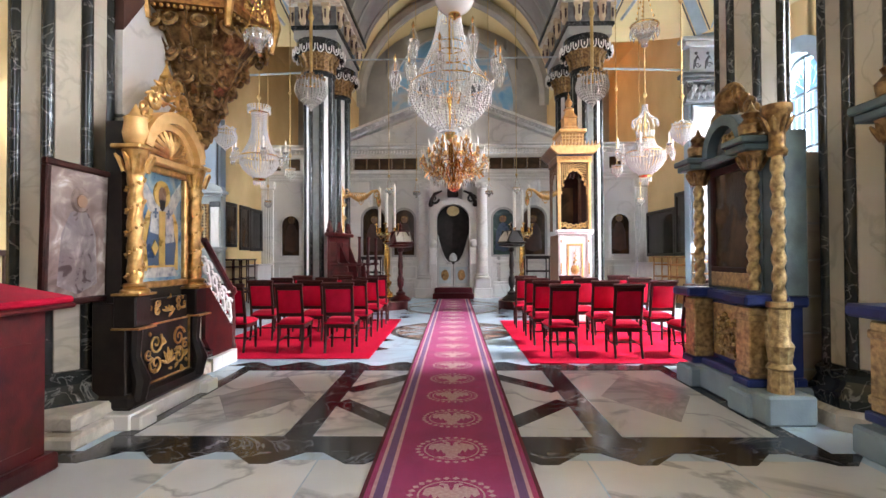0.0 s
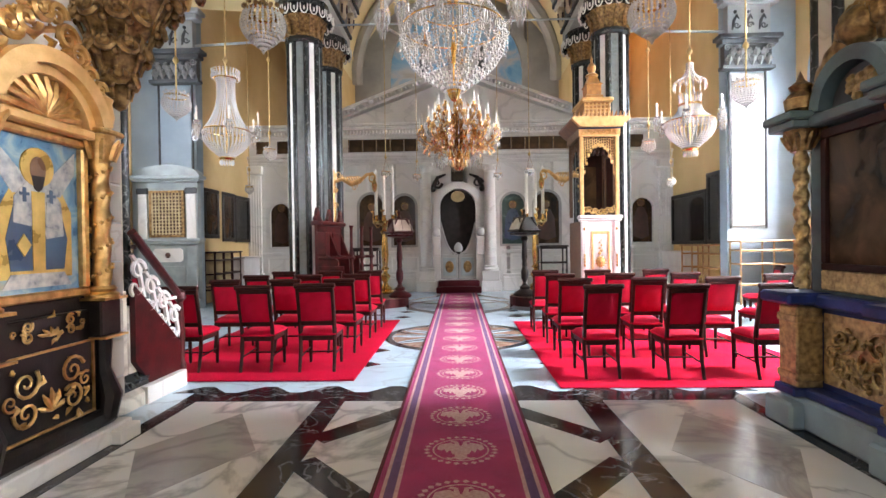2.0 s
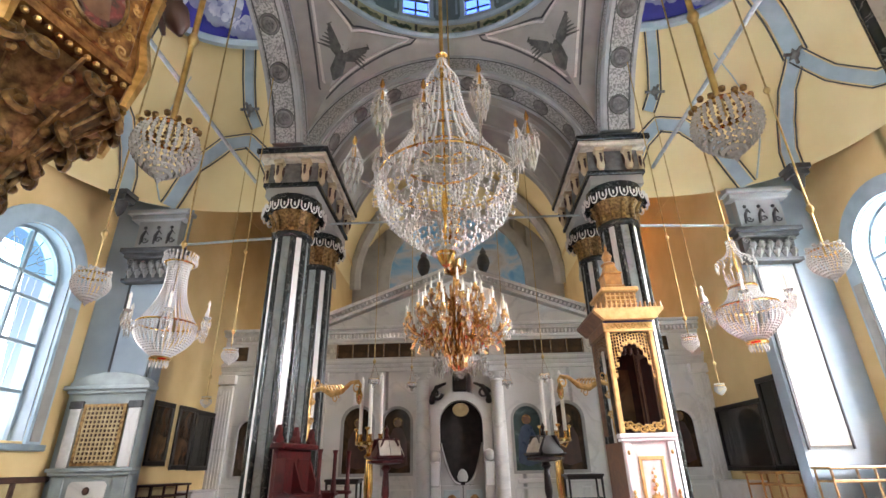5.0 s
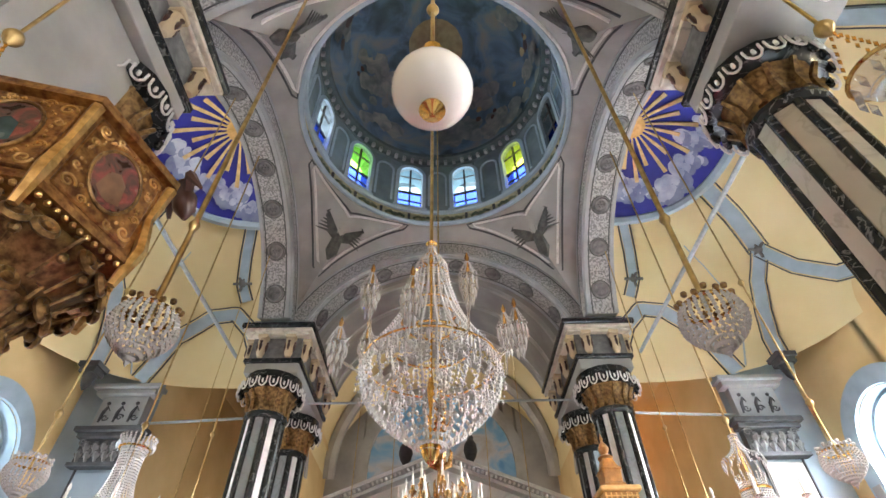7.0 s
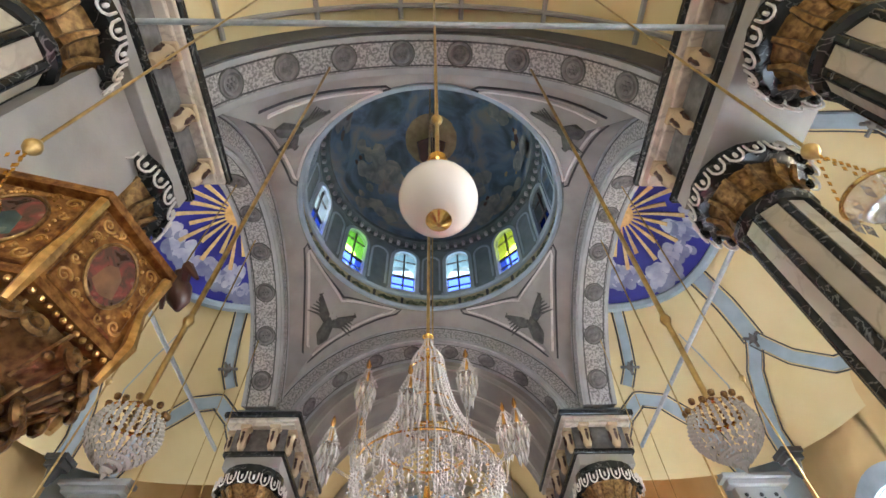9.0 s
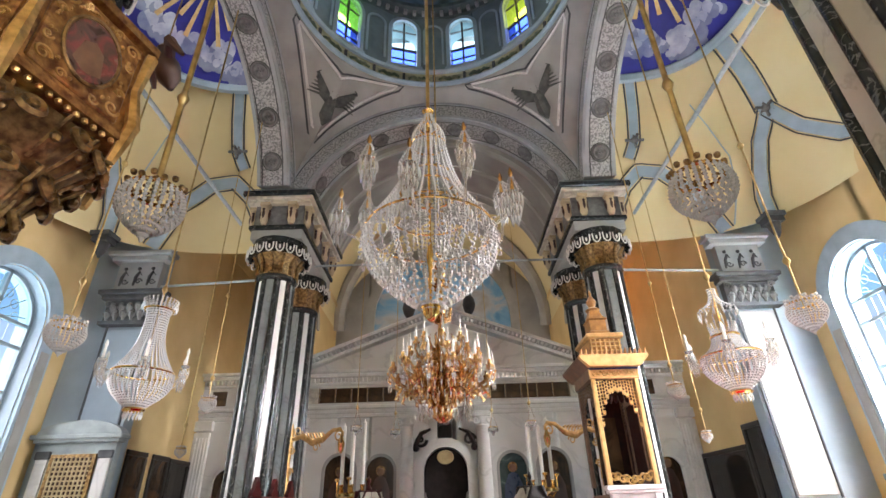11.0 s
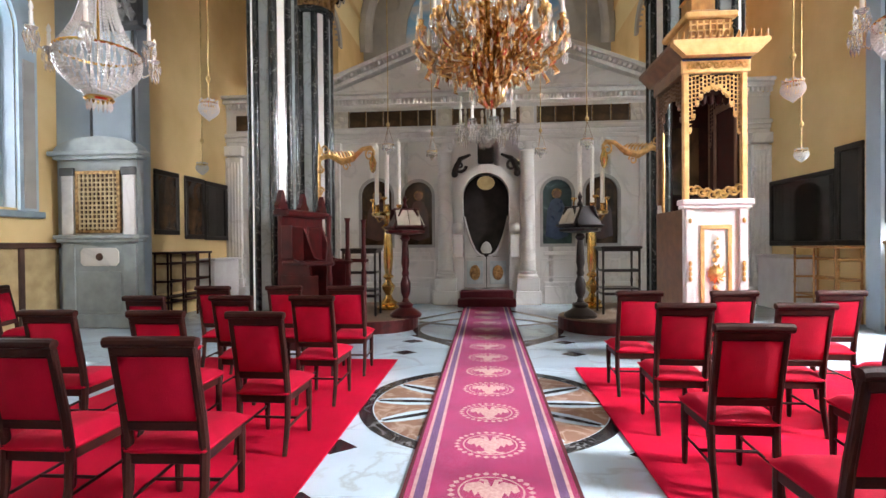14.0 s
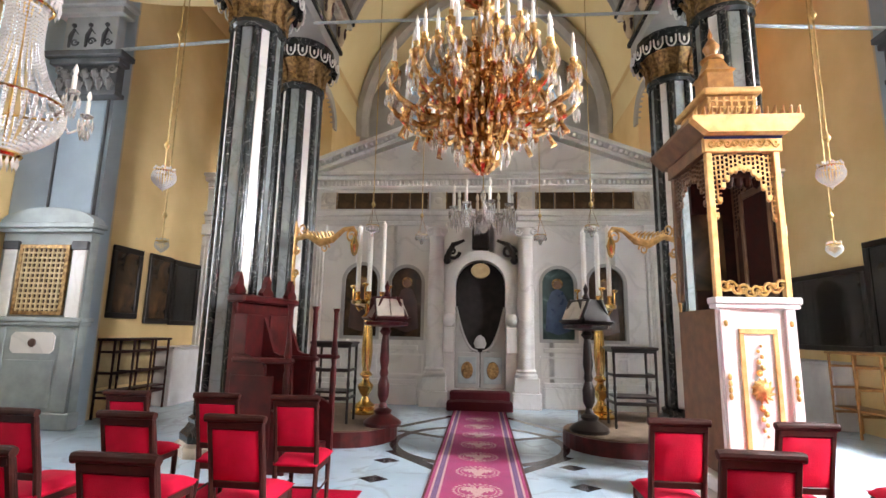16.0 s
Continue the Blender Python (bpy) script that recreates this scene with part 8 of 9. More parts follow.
for k in range(6):
    a = 15 + 30 + 60 * k
    ap = PR * math.cos(radians(30))
    m = pose(ap * math.cos(radians(a)), ap * math.sin(radians(a)), 4.31, 0, 0, a + 90)
    p = part("panel", Mesh().box(-0.3, 0.3, -0.02, 0.01, -0.34, 0.34, None, 0.01), M_PULPIT, pu, "dark gilt panel", m=m)
    part("painting", Mesh().lathe([(0.0, 0.01), (0.17, 0.01), (0.18, 0.0)], 20, pose(0, -0.022, 0, 90) @ Matrix.Diagonal((1, 1.35, 1, 1)), caps=False), I_PULP, p, "dark oval painting in red and flesh tones")
    part("oval_frame", Mesh().tube([(0.185 * math.cos(2 * math.pi * j / 24), -0.03, 0.25 * math.sin(2 * math.pi * j / 24)) for j in range(24)], 0.014, 6, True), M_GOLDD, p, "dull gilt oval frame")
    part("painted_robe", Mesh().lathe([(0.02, -0.16), (0.1, -0.12), (0.07, 0.05), (0, 0.1)], 10, Matrix.Diagonal((1, 0.1, 1, 1))), I_SKIN if k % 2 else I_TEAL, p, "painted robe", m=pose(0, -0.032, -0.02))
    cv = Mesh()
    for sx in (-1, 1):
        for sz in (-1, 1):
            cv.scroll(sx * 0.235, sz * 0.26, 0.055, 1.4, 0.008, -0.022, sx * sz, "y", 0.011)
            cv.scroll(sx * 0.25, sz * 0.12, 0.035, 1.3, 0.006, -0.022, -sx * sz, "y", 0.009)
            cv.scroll(sx * 0.11, sz * 0.30, 0.035, 1.3, 0.006, -0.022, sx * sz, "y", 0.009)
    for j in range(40):
        aa = rng.uniform(0, 6.28)
        cv.ball((0.235 * math.cos(aa) * rng.uniform(0.95, 1.15), -0.024, 0.30 * math.sin(aa)), rng.uniform(0.007, 0.015), 6, 4)
    part("leaf_carving", cv, M_GOLD, p, "gilt leaf carving", kind="stuff")
    b = radians(15 + 60 * k)
    part("corner_console", Mesh().tube([(PR * 1.0 * math.cos(b), PR * 1.0 * math.sin(b), 3.7), (PR * 1.08 * math.cos(b), PR * 1.08 * math.sin(b), 4.0), (PR * 1.0 * math.cos(b), PR * 1.0 * math.sin(b), 4.3), (PR * 1.04 * math.cos(b), PR * 1.04 * math.sin(b), 4.66)], [0.03, 0.05, 0.035, 0.045], 6), M_GOLD, pu, "gilt corner console")
fringe = Mesh()
for k in range(72):
    a = 2 * math.pi * k / 72
    rr = (PR + 0.03) * math.cos(radians(30)) / math.cos(((a - radians(15)) % radians(60)) - radians(30))
    fringe.ball((rr * math.cos(a), rr * math.sin(a), 3.83), 0.022, 6, 4)
part("fringe", fringe, M_GOLD, pu, "gilt scalloped fringe", kind="stuff")
eg = Mesh().lathe([(0.02, -0.2), (0.09, -0.1), (0.1, 0.02), (0.05, 0.12), (0.06, 0.18), (0.0, 0.24)], 10)
for s in (-1, 1):
    eg.tube([(s * 0.05, 0, 0.05), (s * 0.18, -0.04, 0.12), (s * 0.26, 0, -0.04)], [0.04, 0.05, 0.015], 6)
part("eagle", eg, M_BROWNST, pu, "brown carved eagle bookrest", m=pose(0.66, 0.45, 4.86, 20, 0, -40))

# ---- pulpit stairs ----
stt = thing("pulpit_stairs", "pulpit stairs with a white pierced balustrade and dark wooden side", "stairs", pose(-3.26, 0.16, 0))
for k in range(7):
    part("step", Mesh().box(-0.35, 0.28, 7.05 - 0.13 * (k + 1), 7.05 - 0.13 * k, 0.0, 0.15 * (k + 1), None, 0.01), M_CREAM, stt, "worn cream stone step")
part("string_board", Mesh().prism([(7.05, 0.05), (7.05, 0.42), (6.3, 1.1), (6.3, 0.4), (6.6, 0.05)], 0.28, 0.33, axis="x"), M_MAHOG, stt, "dark red curved string board", None)
part("kerb", Mesh().prism([(7.0, 0.0), (7.0, 0.16), (6.35, 0.16), (6.35, 0.0)], 0.26, 0.4, axis="x"), M_WHITE, stt, "white stone kerb", None)
bal = Mesh()
for k in range(4):
    yc = 6.95 - 0.19 * k
    zc = 0.68 + 0.165 * k
    bal.scroll(yc, zc + 0.06, 0.10, 1.2, 0.03, 0.31, 1, "x", 0.026)
    bal.scroll(yc - 0.05, zc - 0.11, 0.08, 1.1, 0.02, 0.31, -1, "x", 0.024)
    bal.tube([(0.31, yc + 0.08, zc - 0.2), (0.31, yc, zc + 0.1), (0.31, yc - 0.09, zc + 0.2)], 0.022, 5)
bal.box(0.302, 0.318, 6.32, 6.98, 0.9, 0.93)
part("balustrade", bal, M_LILAC, stt, "white pierced scroll balustrade")
part("handrail", Mesh().tube([(0.31, 7.05, 0.92), (0.31, 6.3, 1.58)], 0.04, 8), M_MAHOG, stt, "dark handrail")
part("newel", Mesh().lathe([(0.05, 0.0), (0.05, 0.2), (0.035, 0.24), (0.045, 0.5), (0.03, 0.86), (0.06, 0.9), (0.05, 0.97), (0.0, 1.0)], 12, pose(0.31, 7.05, 0)), M_MAHOG, stt, "turned newel post")

# ---- bishop's throne ----
th = thing("bishop_throne", "white and gilt bishop's throne under a carved golden canopy", "throne", pose(2.25, 11.16, 0) @ Matrix.Diagonal((0.86, 1, 0.975, 1)))
W, D = 0.80, 0.92
part("dais", Mesh().box(-0.25, W + 0.2, -0.32, D + 0.2, 0, 0.16, None, 0.015).box(-0.12, W + 0.1, -0.16, D + 0.15, 0.16, 0.3, None, 0.015), M_WHITE, th, "two low white steps")
part("front_base", Mesh().box(0, W, 0, 0.06, 0.3, 1.86), M_LILAC, th, "white and lilac painted front")
# side and rear parts are darker than the front: shade put into colour
part("side_base", Mesh().box(0.0, 0.05, 0.062, D, 0.3, 1.86).box(W - 0.05, W, 0.062, D, 0.3, 1.86), M_SHADEW, th, "brown wooden sides")
part("base_cornice", Mesh().box(-0.04, W + 0.04, -0.05, 0.1, 1.86, 1.90, None, 0.01).box(-0.06, W + 0.06, -0.07, 0.1, 1.90, 1.97, None, 0.015), M_LILAC, th, "white moulded top")
part("base_foot", Mesh().box(-0.03, W + 0.03, -0.04, 0.06, 0.3, 0.42, None, 0.012), M_LILAC, th)
for x in (0.06, W - 0.06):
    p = part("base_pilaster", Mesh().box(x - 0.055, x + 0.055, -0.03, 0.0, 0.42, 1.86, None, 0.008), M_LILAC, th, "white pilaster")
    for zz in (1.72, 1.1, 1.16, 1.22, 1.04):
        part("gilt_husk", Mesh().ball((x, -0.035, zz), 0.024, 6, 4, 1.4), M_GOLD, p)
part("panel_frame", Mesh().box(0.20, 0.60, -0.02, 0, 0.52, 0.57, None, 0.005).box(0.20, 0.60, -0.02, 0, 1.62, 1.67, None, 0.005).box(0.20, 0.25, -0.02, 0, 0.57, 1.62, None, 0.005).box(0.55, 0.60, -0.02, 0, 0.57, 1.62, None, 0.005), M_GOLDY, th, "gilt panel frame")
orn = Mesh().lathe([(0.0, 0.05), (0.04, 0.045), (0.09, 0.02), (0.1, 0.0)], 16, pose(0.4, 0, 1.1, 90), caps=False)
for k in range(12):
    a = 2 * math.pi * k / 12
    orn.tube([(0.4 + 0.06 * math.cos(a), -0.02, 1.1 + 0.06 * math.sin(a)), (0.4 + 0.12 * math.cos(a + 0.3), -0.02, 1.1 + 0.12 * math.sin(a + 0.3))], [0.02, 0.008], 5)
for s in (-1, 1):
    for k in range(6):
        orn.ball((0.4 + 0.018 * (k % 2 * 2 - 1), -0.012, 1.1 + s * (0.16 + 0.05 * k)), 0.035 - 0.004 * k, 6, 4)
part("medallion", orn, M_GOLD, th, "gilt carved medallion and husks", kind="stuff")
for x, y in ((0.03, 0.03), (W - 0.03, 0.03), (0.03, D - 0.03), (W - 0.03, D - 0.03)):
    part("post", Mesh().box(x - 0.035, x + 0.035, y - 0.035, y + 0.035, 1.97, 3.5, None, 0.008), M_GOLDY if y < 0.5 else M_SHADEW, th, "gilt canopy post")
# pierced spandrels, front and sides
def spandrel(w):
    ms = Mesh()
    n = 14
    for i in range(n):
        x0, x1 = 0.06 + (w - 0.12) * i / n, 0.06 + (w - 0.12) * (i + 1) / n
        zb = 3.28 - 0.62 * abs((i + 0.5) / n * 2 - 1) ** 2.6 - 0.02 * (i % 2)
        ms.box(x0, x1, -0.012, 0.012, zb, zb + 0.05)
        z = zb + 0.05
        while z < 3.4:
            ms.box(x0, x0 + 0.012, -0.008, 0.008, z, min(z + 0.05, 3.42)).box(x0, x1, -0.008, 0.008, z + 0.035, z + 0.045)
            z += 0.05
        ms.ball(((x0 + x1) / 2, 0, zb), 0.025, 6, 4)
    return ms
sp_ = part("front_spandrel", spandrel(W), M_GOLDY, th, "pierced golden arch panel", m=pose(0, 0.03, 0))
part("side_spandrel", spandrel(D), M_SHADEW, th, "pierced brown arch panel", m=pose(0.03, 0, 0, 0, 0, 90))
part("side_spandrel", spandrel(D), M_SHADEW, th, "pierced brown arch panel", m=pose(W - 0.03, 0, 0, 0, 0, 90))
ar_ = Mesh()
for k in range(10):
    t = k / 9
    ar_.scroll(0.1 + 0.6 * t, 2.02 + 0.07 * (abs(t * 2 - 1)), 0.06, 1.3, 0.01, 0.02, 1 if k % 2 else -1, "y", 0.02)
part("arm_rail", ar_, M_GOLD, th, "gilt carved lower rail", kind="stuff")
part("back", Mesh().box(0.22, W - 0.03, D - 0.06, D, 1.0, 3.45), M_WOODD, th, "dark wooden back panel")
part("side_panel", Mesh().box(W - 0.035, W - 0.01, 0.07, D - 0.065, 1.9, 3.43), M_WOODD, th, "closed dark side panel")
part("side_panel_frame", Mesh().box(W - 0.06, W - 0.036, 0.14, 0.20, 2.0, 3.2, None, 0.006).box(W - 0.06, W - 0.036, 0.66, 0.72, 2.0, 3.2, None, 0.006).box(W - 0.06, W - 0.036, 0.20, 0.66, 3.12, 3.2, None, 0.006).box(W - 0.06, W - 0.036, 0.20, 0.66, 2.0, 2.08, None, 0.006), M_SHADEW, th, "brown moulded panel frame")
part("seat", Mesh().box(0.05, W - 0.06, 0.1, D - 0.07, 1.28, 1.36, None, 0.015), M_WOODD, th, "dark seat board")
part("canopy_ceiling", Mesh().box(0.04, W - 0.04, 0.05, D - 0.07, 3.40, 3.435), M_WOODD, th, "dark canopy underside")
lp = Mesh()
for k in range(7):
    lp.lathe([(0.0, -0.11), (0.035, -0.08), (0.05, 0.0)], 8, pose(0.1 + 0.1 * k, 0.12, 3.38), caps=False)
part("valance", Mesh().box(0.06, W - 0.06, 0.11, 0.13, 3.2, 3.42).add(lp.v, lp.f, pose(0, 0, -0.18)), M_WOODD, th, "dark scalloped valance")
part("back_icon", Mesh().box(0.2, 0.6, D - 0.075, D - 0.06, 2.1, 3.0, None, 0.005), I_DARK, th, "dark icon inside the throne")
part("frieze", Mesh().box(-0.03, W + 0.03, -0.03, 0.03, 3.44, 3.60, None, 0.008), M_GOLDY, th, "golden frieze")
part("side_frieze", Mesh().box(-0.028, W + 0.028, 0.032, D + 0.03, 3.44, 3.60, None, 0.008), M_SHADEW, th, "brown side frieze")
fz = Mesh()
for k in range(9):
    fz.scroll(0.05 + 0.0875 * k, 3.52, 0.045, 1.3, 0.008, -0.035, 1 if k % 2 else -1, "y", 0.013)
part("scroll_band", fz, M_GOLD, th, "gilt scroll band", kind="stuff")
part("frieze_line", Mesh().box(-0.034, W + 0.034, -0.034, -0.03, 3.575, 3.6), M_ROYAL, th, "blue line")
part("cornice", Mesh().prism([(-0.04, 3.6), (-0.2, 3.74), (-0.2, 3.78), (W + 0.2, 3.78), (W + 0.2, 3.74), (W + 0.04, 3.6)], -0.16, -0.06), M_GOLDY, th, "flaring golden cornice", None)
part("side_cornice", Mesh().prism([(-0.04, 3.6), (-0.2, 3.74), (-0.2, 3.78), (W + 0.2, 3.78), (W + 0.2, 3.74), (W + 0.04, 3.6)], -0.058, D + 0.16), M_SHADEW, th, "brown side cornice", None)
cg = Mesh()
for k in range(14):
    cg.tube([(-0.16 + (W + 0.32) * k / 13, -0.12, 3.78), (-0.16 + (W + 0.32) * k / 13 + 0.02, -0.13, 3.88)], [0.035, 0.008], 6)
part("cresting", cg, M_TABLEW, th, "carved leaf cresting", kind="stuff")
part("lattice_tier", Mesh().box(0.12, W - 0.12, 0.12, D - 0.12, 3.78, 4.12), M_TABLEW, th, "square lattice tier")
lt = Mesh()
for i in range(7):
    lt.box(0.13 + 0.085 * i, 0.15 + 0.085 * i, 0.1, 0.12, 3.8, 4.1)
for j in range(4):
    lt.box(0.12, W - 0.12, 0.1, 0.12, 3.84 + 0.07 * j, 3.855 + 0.07 * j)
part("lattice", lt, M_GOLDY, th, "pale lattice work", kind="stuff")
part("upper_cornice", Mesh().box(0.06, W - 0.06, 0.06, D - 0.06, 4.12, 4.2, None, 0.02), M_GOLDY, th)
part("small_tier", Mesh().lathe([(0.3, 4.2), (0.26, 4.3), (0.22, 4.32), (0.22, 4.5), (0.26, 4.52), (0.18, 4.58), (0.12, 4.7)], 4, pose(W / 2, D / 2, 0, 0, 0, 45)), M_TABLEW, th, "stepped upper tier", 25)
part("finial", Mesh().lathe([(0.12, 4.7), (0.14, 4.73), (0.06, 4.78), (0.1, 4.88), (0.05, 4.96), (0.02, 5.0), (0.03, 5.04), (0.0, 5.14)], 12, pose(W / 2, D / 2, 0)), M_TABLEW, th, "turned finial")

# ---- choir platforms, stalls, stands ----
for s in (-1, 1):
    ms = Mesh()
    arc = [(1.95 - 0.75 * math.cos(radians(a)), 13.75 - 0.75 * math.sin(radians(a))) for a in range(-70, 91, 10)]
    poly = [(s * x, y) for x, y in arc] + [(s * 3.95, 13.0), (s * 3.95, 15.6), (s * 1.75, 15.6)]
    pf = tagged(part("choir_platform", ms.prism(poly, 0.0, 0.2, axis="z"), M_MAHOG, smooth=None), "low dark red choir platform with rounded end", "platform", group="choir platforms")
    part("carpet_cover", Mesh().prism([(s * 2.6 + (x - s * 2.6) * 0.985, 14.4 + (y - 14.4) * 0.985) for x, y in poly], 0.2, 0.212, axis="z"), M_CARPETB, pf, "brown carpet covering", None)


def stall(m, label):
    root = thing("choir_stall", label, "choir stall", m, "choir stalls")
    part("back", Mesh().box(-0.62, 0.62, 0.42, 0.48, 0.1, 1.66, None, 0.01), M_MAHOG, root, "tall panelled back")
    for x in (-0.62, 0.0, 0.62):
        part("side", Mesh().prism([(-0.1, 0.0), (-0.1, 0.5), (0.1, 0.62), (0.12, 1.0), (0.3, 1.1), (0.46, 1.6), (0.46, 0.0)], x - 0.03, x + 0.03, axis="x"), M_MAHOG, root, "shaped stall side", None)
        part("post", Mesh().lathe([(0.03, 0.0), (0.03, 0.9), (0.02, 0.95), (0.035, 1.1), (0.022, 1.25), (0.022, 1.55), (0.035, 1.6)], 10, pose(x, -0.08, 0)), M_MAHOG, root, "turned front post")
    for x in (-0.31, 0.31):
        part("seat", Mesh().box(x - 0.27, x + 0.27, 0.02, 0.42, 0.46, 0.5, None, 0.01), M_MAHOG, root, "wooden seat")
        part("back_panel", Mesh().box(x - 0.22, x + 0.22, 0.405, 0.42, 0.9, 1.5, None, 0.008), M_MAHOG, root, "raised back panel")
    part("top_rail", Mesh().box(-0.66, 0.66, 0.34, 0.52, 1.62, 1.70, None, 0.02), M_MAHOG, root, "moulded top rail")
    for x in (-0.62, 0.0, 0.62):
        part("arm_rest", Mesh().box(x - 0.05, x + 0.05, -0.13, 0.42, 1.02, 1.07, None, 0.015), M_MAHOG, root, "rounded arm rest")
        part("finial", Mesh().prism([(-0.11, 1.7), (-0.13, 1.74), (-0.06, 1.80), (-0.05, 1.86), (0.0, 1.93), (0.05, 1.86), (0.06, 1.80), (0.13, 1.74), (0.11, 1.7)], 0.41, 0.46, pose(x, 0, 0)), M_MAHOG, root, "carved leaf finial", None)
    part("end_panel", Mesh().box(-0.665, -0.65, 0.02, 0.42, 0.15, 0.9, None, 0.006).box(-0.665, -0.65, 0.30, 0.42, 1.1, 1.5, None, 0.006), M_MAHOG, root, "raised end panels")
    part("footboard", Mesh().box(-0.62, 0.62, -0.05, 0.42, 0.0, 0.12, None, 0.01), M_MAHOG, root, "low plinth")
    return root


stall(pose(-2.12, 12.3, 0.0, 0, 0, 80) @ Matrix.Diagonal((0.9, 1.4, 1.14, 1)), "dark red mahogany choir stall with turned posts and finials")


def open_rack(m, cols, w, h, d, material, label, group, shelves=(0.35, 0.75, 1.1)):
    root = thing("stall_frame", label, "stall frame", m, group)
    for i in range(cols + 1):
        for y in (0, d):
            part("post", Mesh().lathe([(0.022, 0), (0.018, h * 0.45), (0.026, h * 0.5), (0.018, h * 0.55), (0.022, h)], 8, pose(i * w, y, 0)), material, root, "turned post")
        for z in shelves:
            part("side_rail", Mesh().box(i * w - 0.015, i * w + 0.015, 0, d, z - 0.02, z + 0.02, None, 0.005), material, root)
    for z in shelves:
        part("rail", Mesh().box(0, cols * w, -0.02, 0.02, z - 0.025, z + 0.025, None, 0.006), material, root, "cross rail")
    part("top_rail", Mesh().box(-0.04, cols * w + 0.04, -0.05, d + 0.05, h, h + 0.045, None, 0.012), material, root, "top rail")
    part("seat", Mesh().box(0, cols * w, 0.0, d, 0.42, 0.45, None, 0.006), material, root, "bench seat")
    return root


open_rack(pose(-2.45, 13.55, 0.21, 0, 0, 0), 1, 0.55, 1.12, 0.4, M_BLACKW, "dark open choir stall frame", "choir frames")
open_rack(pose(1.98, 13.9, 0.21, 0, 0, 0), 1, 0.6, 1.12, 0.45, M_BLACKW, "dark open choir stall frame", "choir frames")
# stalls along the side walls
open_rack(pose(-6.12, 14.28, 0, 0, 0, 90), 3, 0.48, 1.28, 0.26, M_WOODD, "dark wooden wall stalls with yellow panels behind", "wall stalls")
open_rack(pose(6.38, 14.28, 0, 0, 0, 90), 2, 0.56, 1.3, 0.42, M_TABLEW, "brown wooden wall stalls", "wall stalls")
open_rack(pose(6.2, 13.1, 0, 0, 0, 0), 2, 0.72, 1.38, 0.42, M_OAK, "honey-coloured wooden wall stalls", "wall stalls", (0.45, 0.9, 1.2))
open_rack(pose(7.66, 8.6, 0, 0, 0, 90), 6, 0.72, 1.38, 0.42, M_OAK, "honey-coloured wooden wall stalls under the window", "wall stalls", (0.45, 0.9, 1.2))
for s, y0, y1 in ((-1, 8.2, 13.6), (1, 7.6, 13.3)):
    w = thing("wainscot", "tan wall panels framed in reddish-brown wood", "wainscot", pose(0, 0, 0), kind="structure")
    part("top_rail", Mesh().box(*sorted((s * 7.68, s * 7.8)), y0, y1, 1.42, 1.52, None, 0.015), M_BROWNST if s < 0 else M_OAK, w, "moulded top rail")
    n = 7
    for k in range(n):
        a = y0 + (y1 - y0) * k / n
        part("stile", Mesh().box(*sorted((s * 7.71, s * 7.8)), a, a + 0.09, 0, 1.42, None, 0.01), M_BROWNST if s < 0 else M_OAK, w)
        part("panel", Mesh().box(*sorted((s * 7.75, s * 7.8)), a + 0.09, a + (y1 - y0) / n, 0.1, 1.42, None, 0.006), M_TAN, w, "worn tan panel")
w = thing("wainscot", "tan wall panels behind the dark wall stalls", "wainscot", pose(0, 0, 0), kind="structure")
for k in range(3):
    part("panel", Mesh().box(-6.42, -6.39, 14.31 + 0.48 * k, 14.73 + 0.48 * k, 0.5, 1.25, None, 0.006), M_TAN, w, "worn tan panel")


def candelabrum(m):
    root = thing("candle_stand", "tall polished brass candle stand with three long white candles", "candle stand", m, "candle stands")
    part("foot", Mesh().lathe([(0.19, 0.0), (0.2, 0.03), (0.14, 0.07), (0.16, 0.1), (0.08, 0.16)], 20), M_BRASS, root, "round brass foot")
    part("stem", Mesh().lathe([(0.08, 0.16), (0.05, 0.22), (0.11, 0.32), (0.12, 0.36), (0.06, 0.42), (0.05, 0.46), (0.1, 0.5), (0.055, 0.55), (0.07, 0.62), (0.085, 0.8), (0.07, 1.1), (0.06, 1.22), (0.11, 1.27), (0.05, 1.32), (0.07, 1.4)], 20), M_BRASS, root, "turned brass stem")
    part("tray", Mesh().lathe([(0.07, 1.4), (0.26, 1.44), (0.28, 1.48), (0.26, 1.5), (0.04, 1.47)], 24), M_BRASS, root, "brass drip tray")
    for x, y, h in ((-0.19, 0.02, 0.92), (0.0, -0.05, 0.86), (0.19, 0.03, 0.98)):
        part("socket", Mesh().lathe([(0.03, 1.47), (0.05, 1.52), (0.035, 1.58), (0.05, 1.62)], 12, pose(x, y, 0)), M_BRASS, root, "brass socket")
        part("candle", Mesh().lathe([(0.036, 1.6), (0.036, 1.6 + h), (0.02, 1.62 + h), (0.006, 1.66 + h)], 14, pose(x, y, 0)), M_WAX, root, "long white candle")
    for a in (20, 160, 270):
        q = Mesh().tube([(0.06, 0, 1.42), (0.18, 0, 1.36), (0.3, 0, 1.5), (0.3, 0, 1.66)], 0.014, 6)
        q.lathe([(0.01, 1.66), (0.05, 1.69), (0.05, 1.71), (0.02, 1.72)], 10, pose(0.3, 0, 0))
        part("branch", q, M_BRASS, root, "brass side branch", m=pose(0, 0, 0, 0, 0, a))
    return root


c1 = candelabrum(pose(-1.86, 14.5, 0.212))
c1.scale = (1.1, 1.1, 1.22)
copy_thing(c1, pose(1.98, 14.8, 0.212))


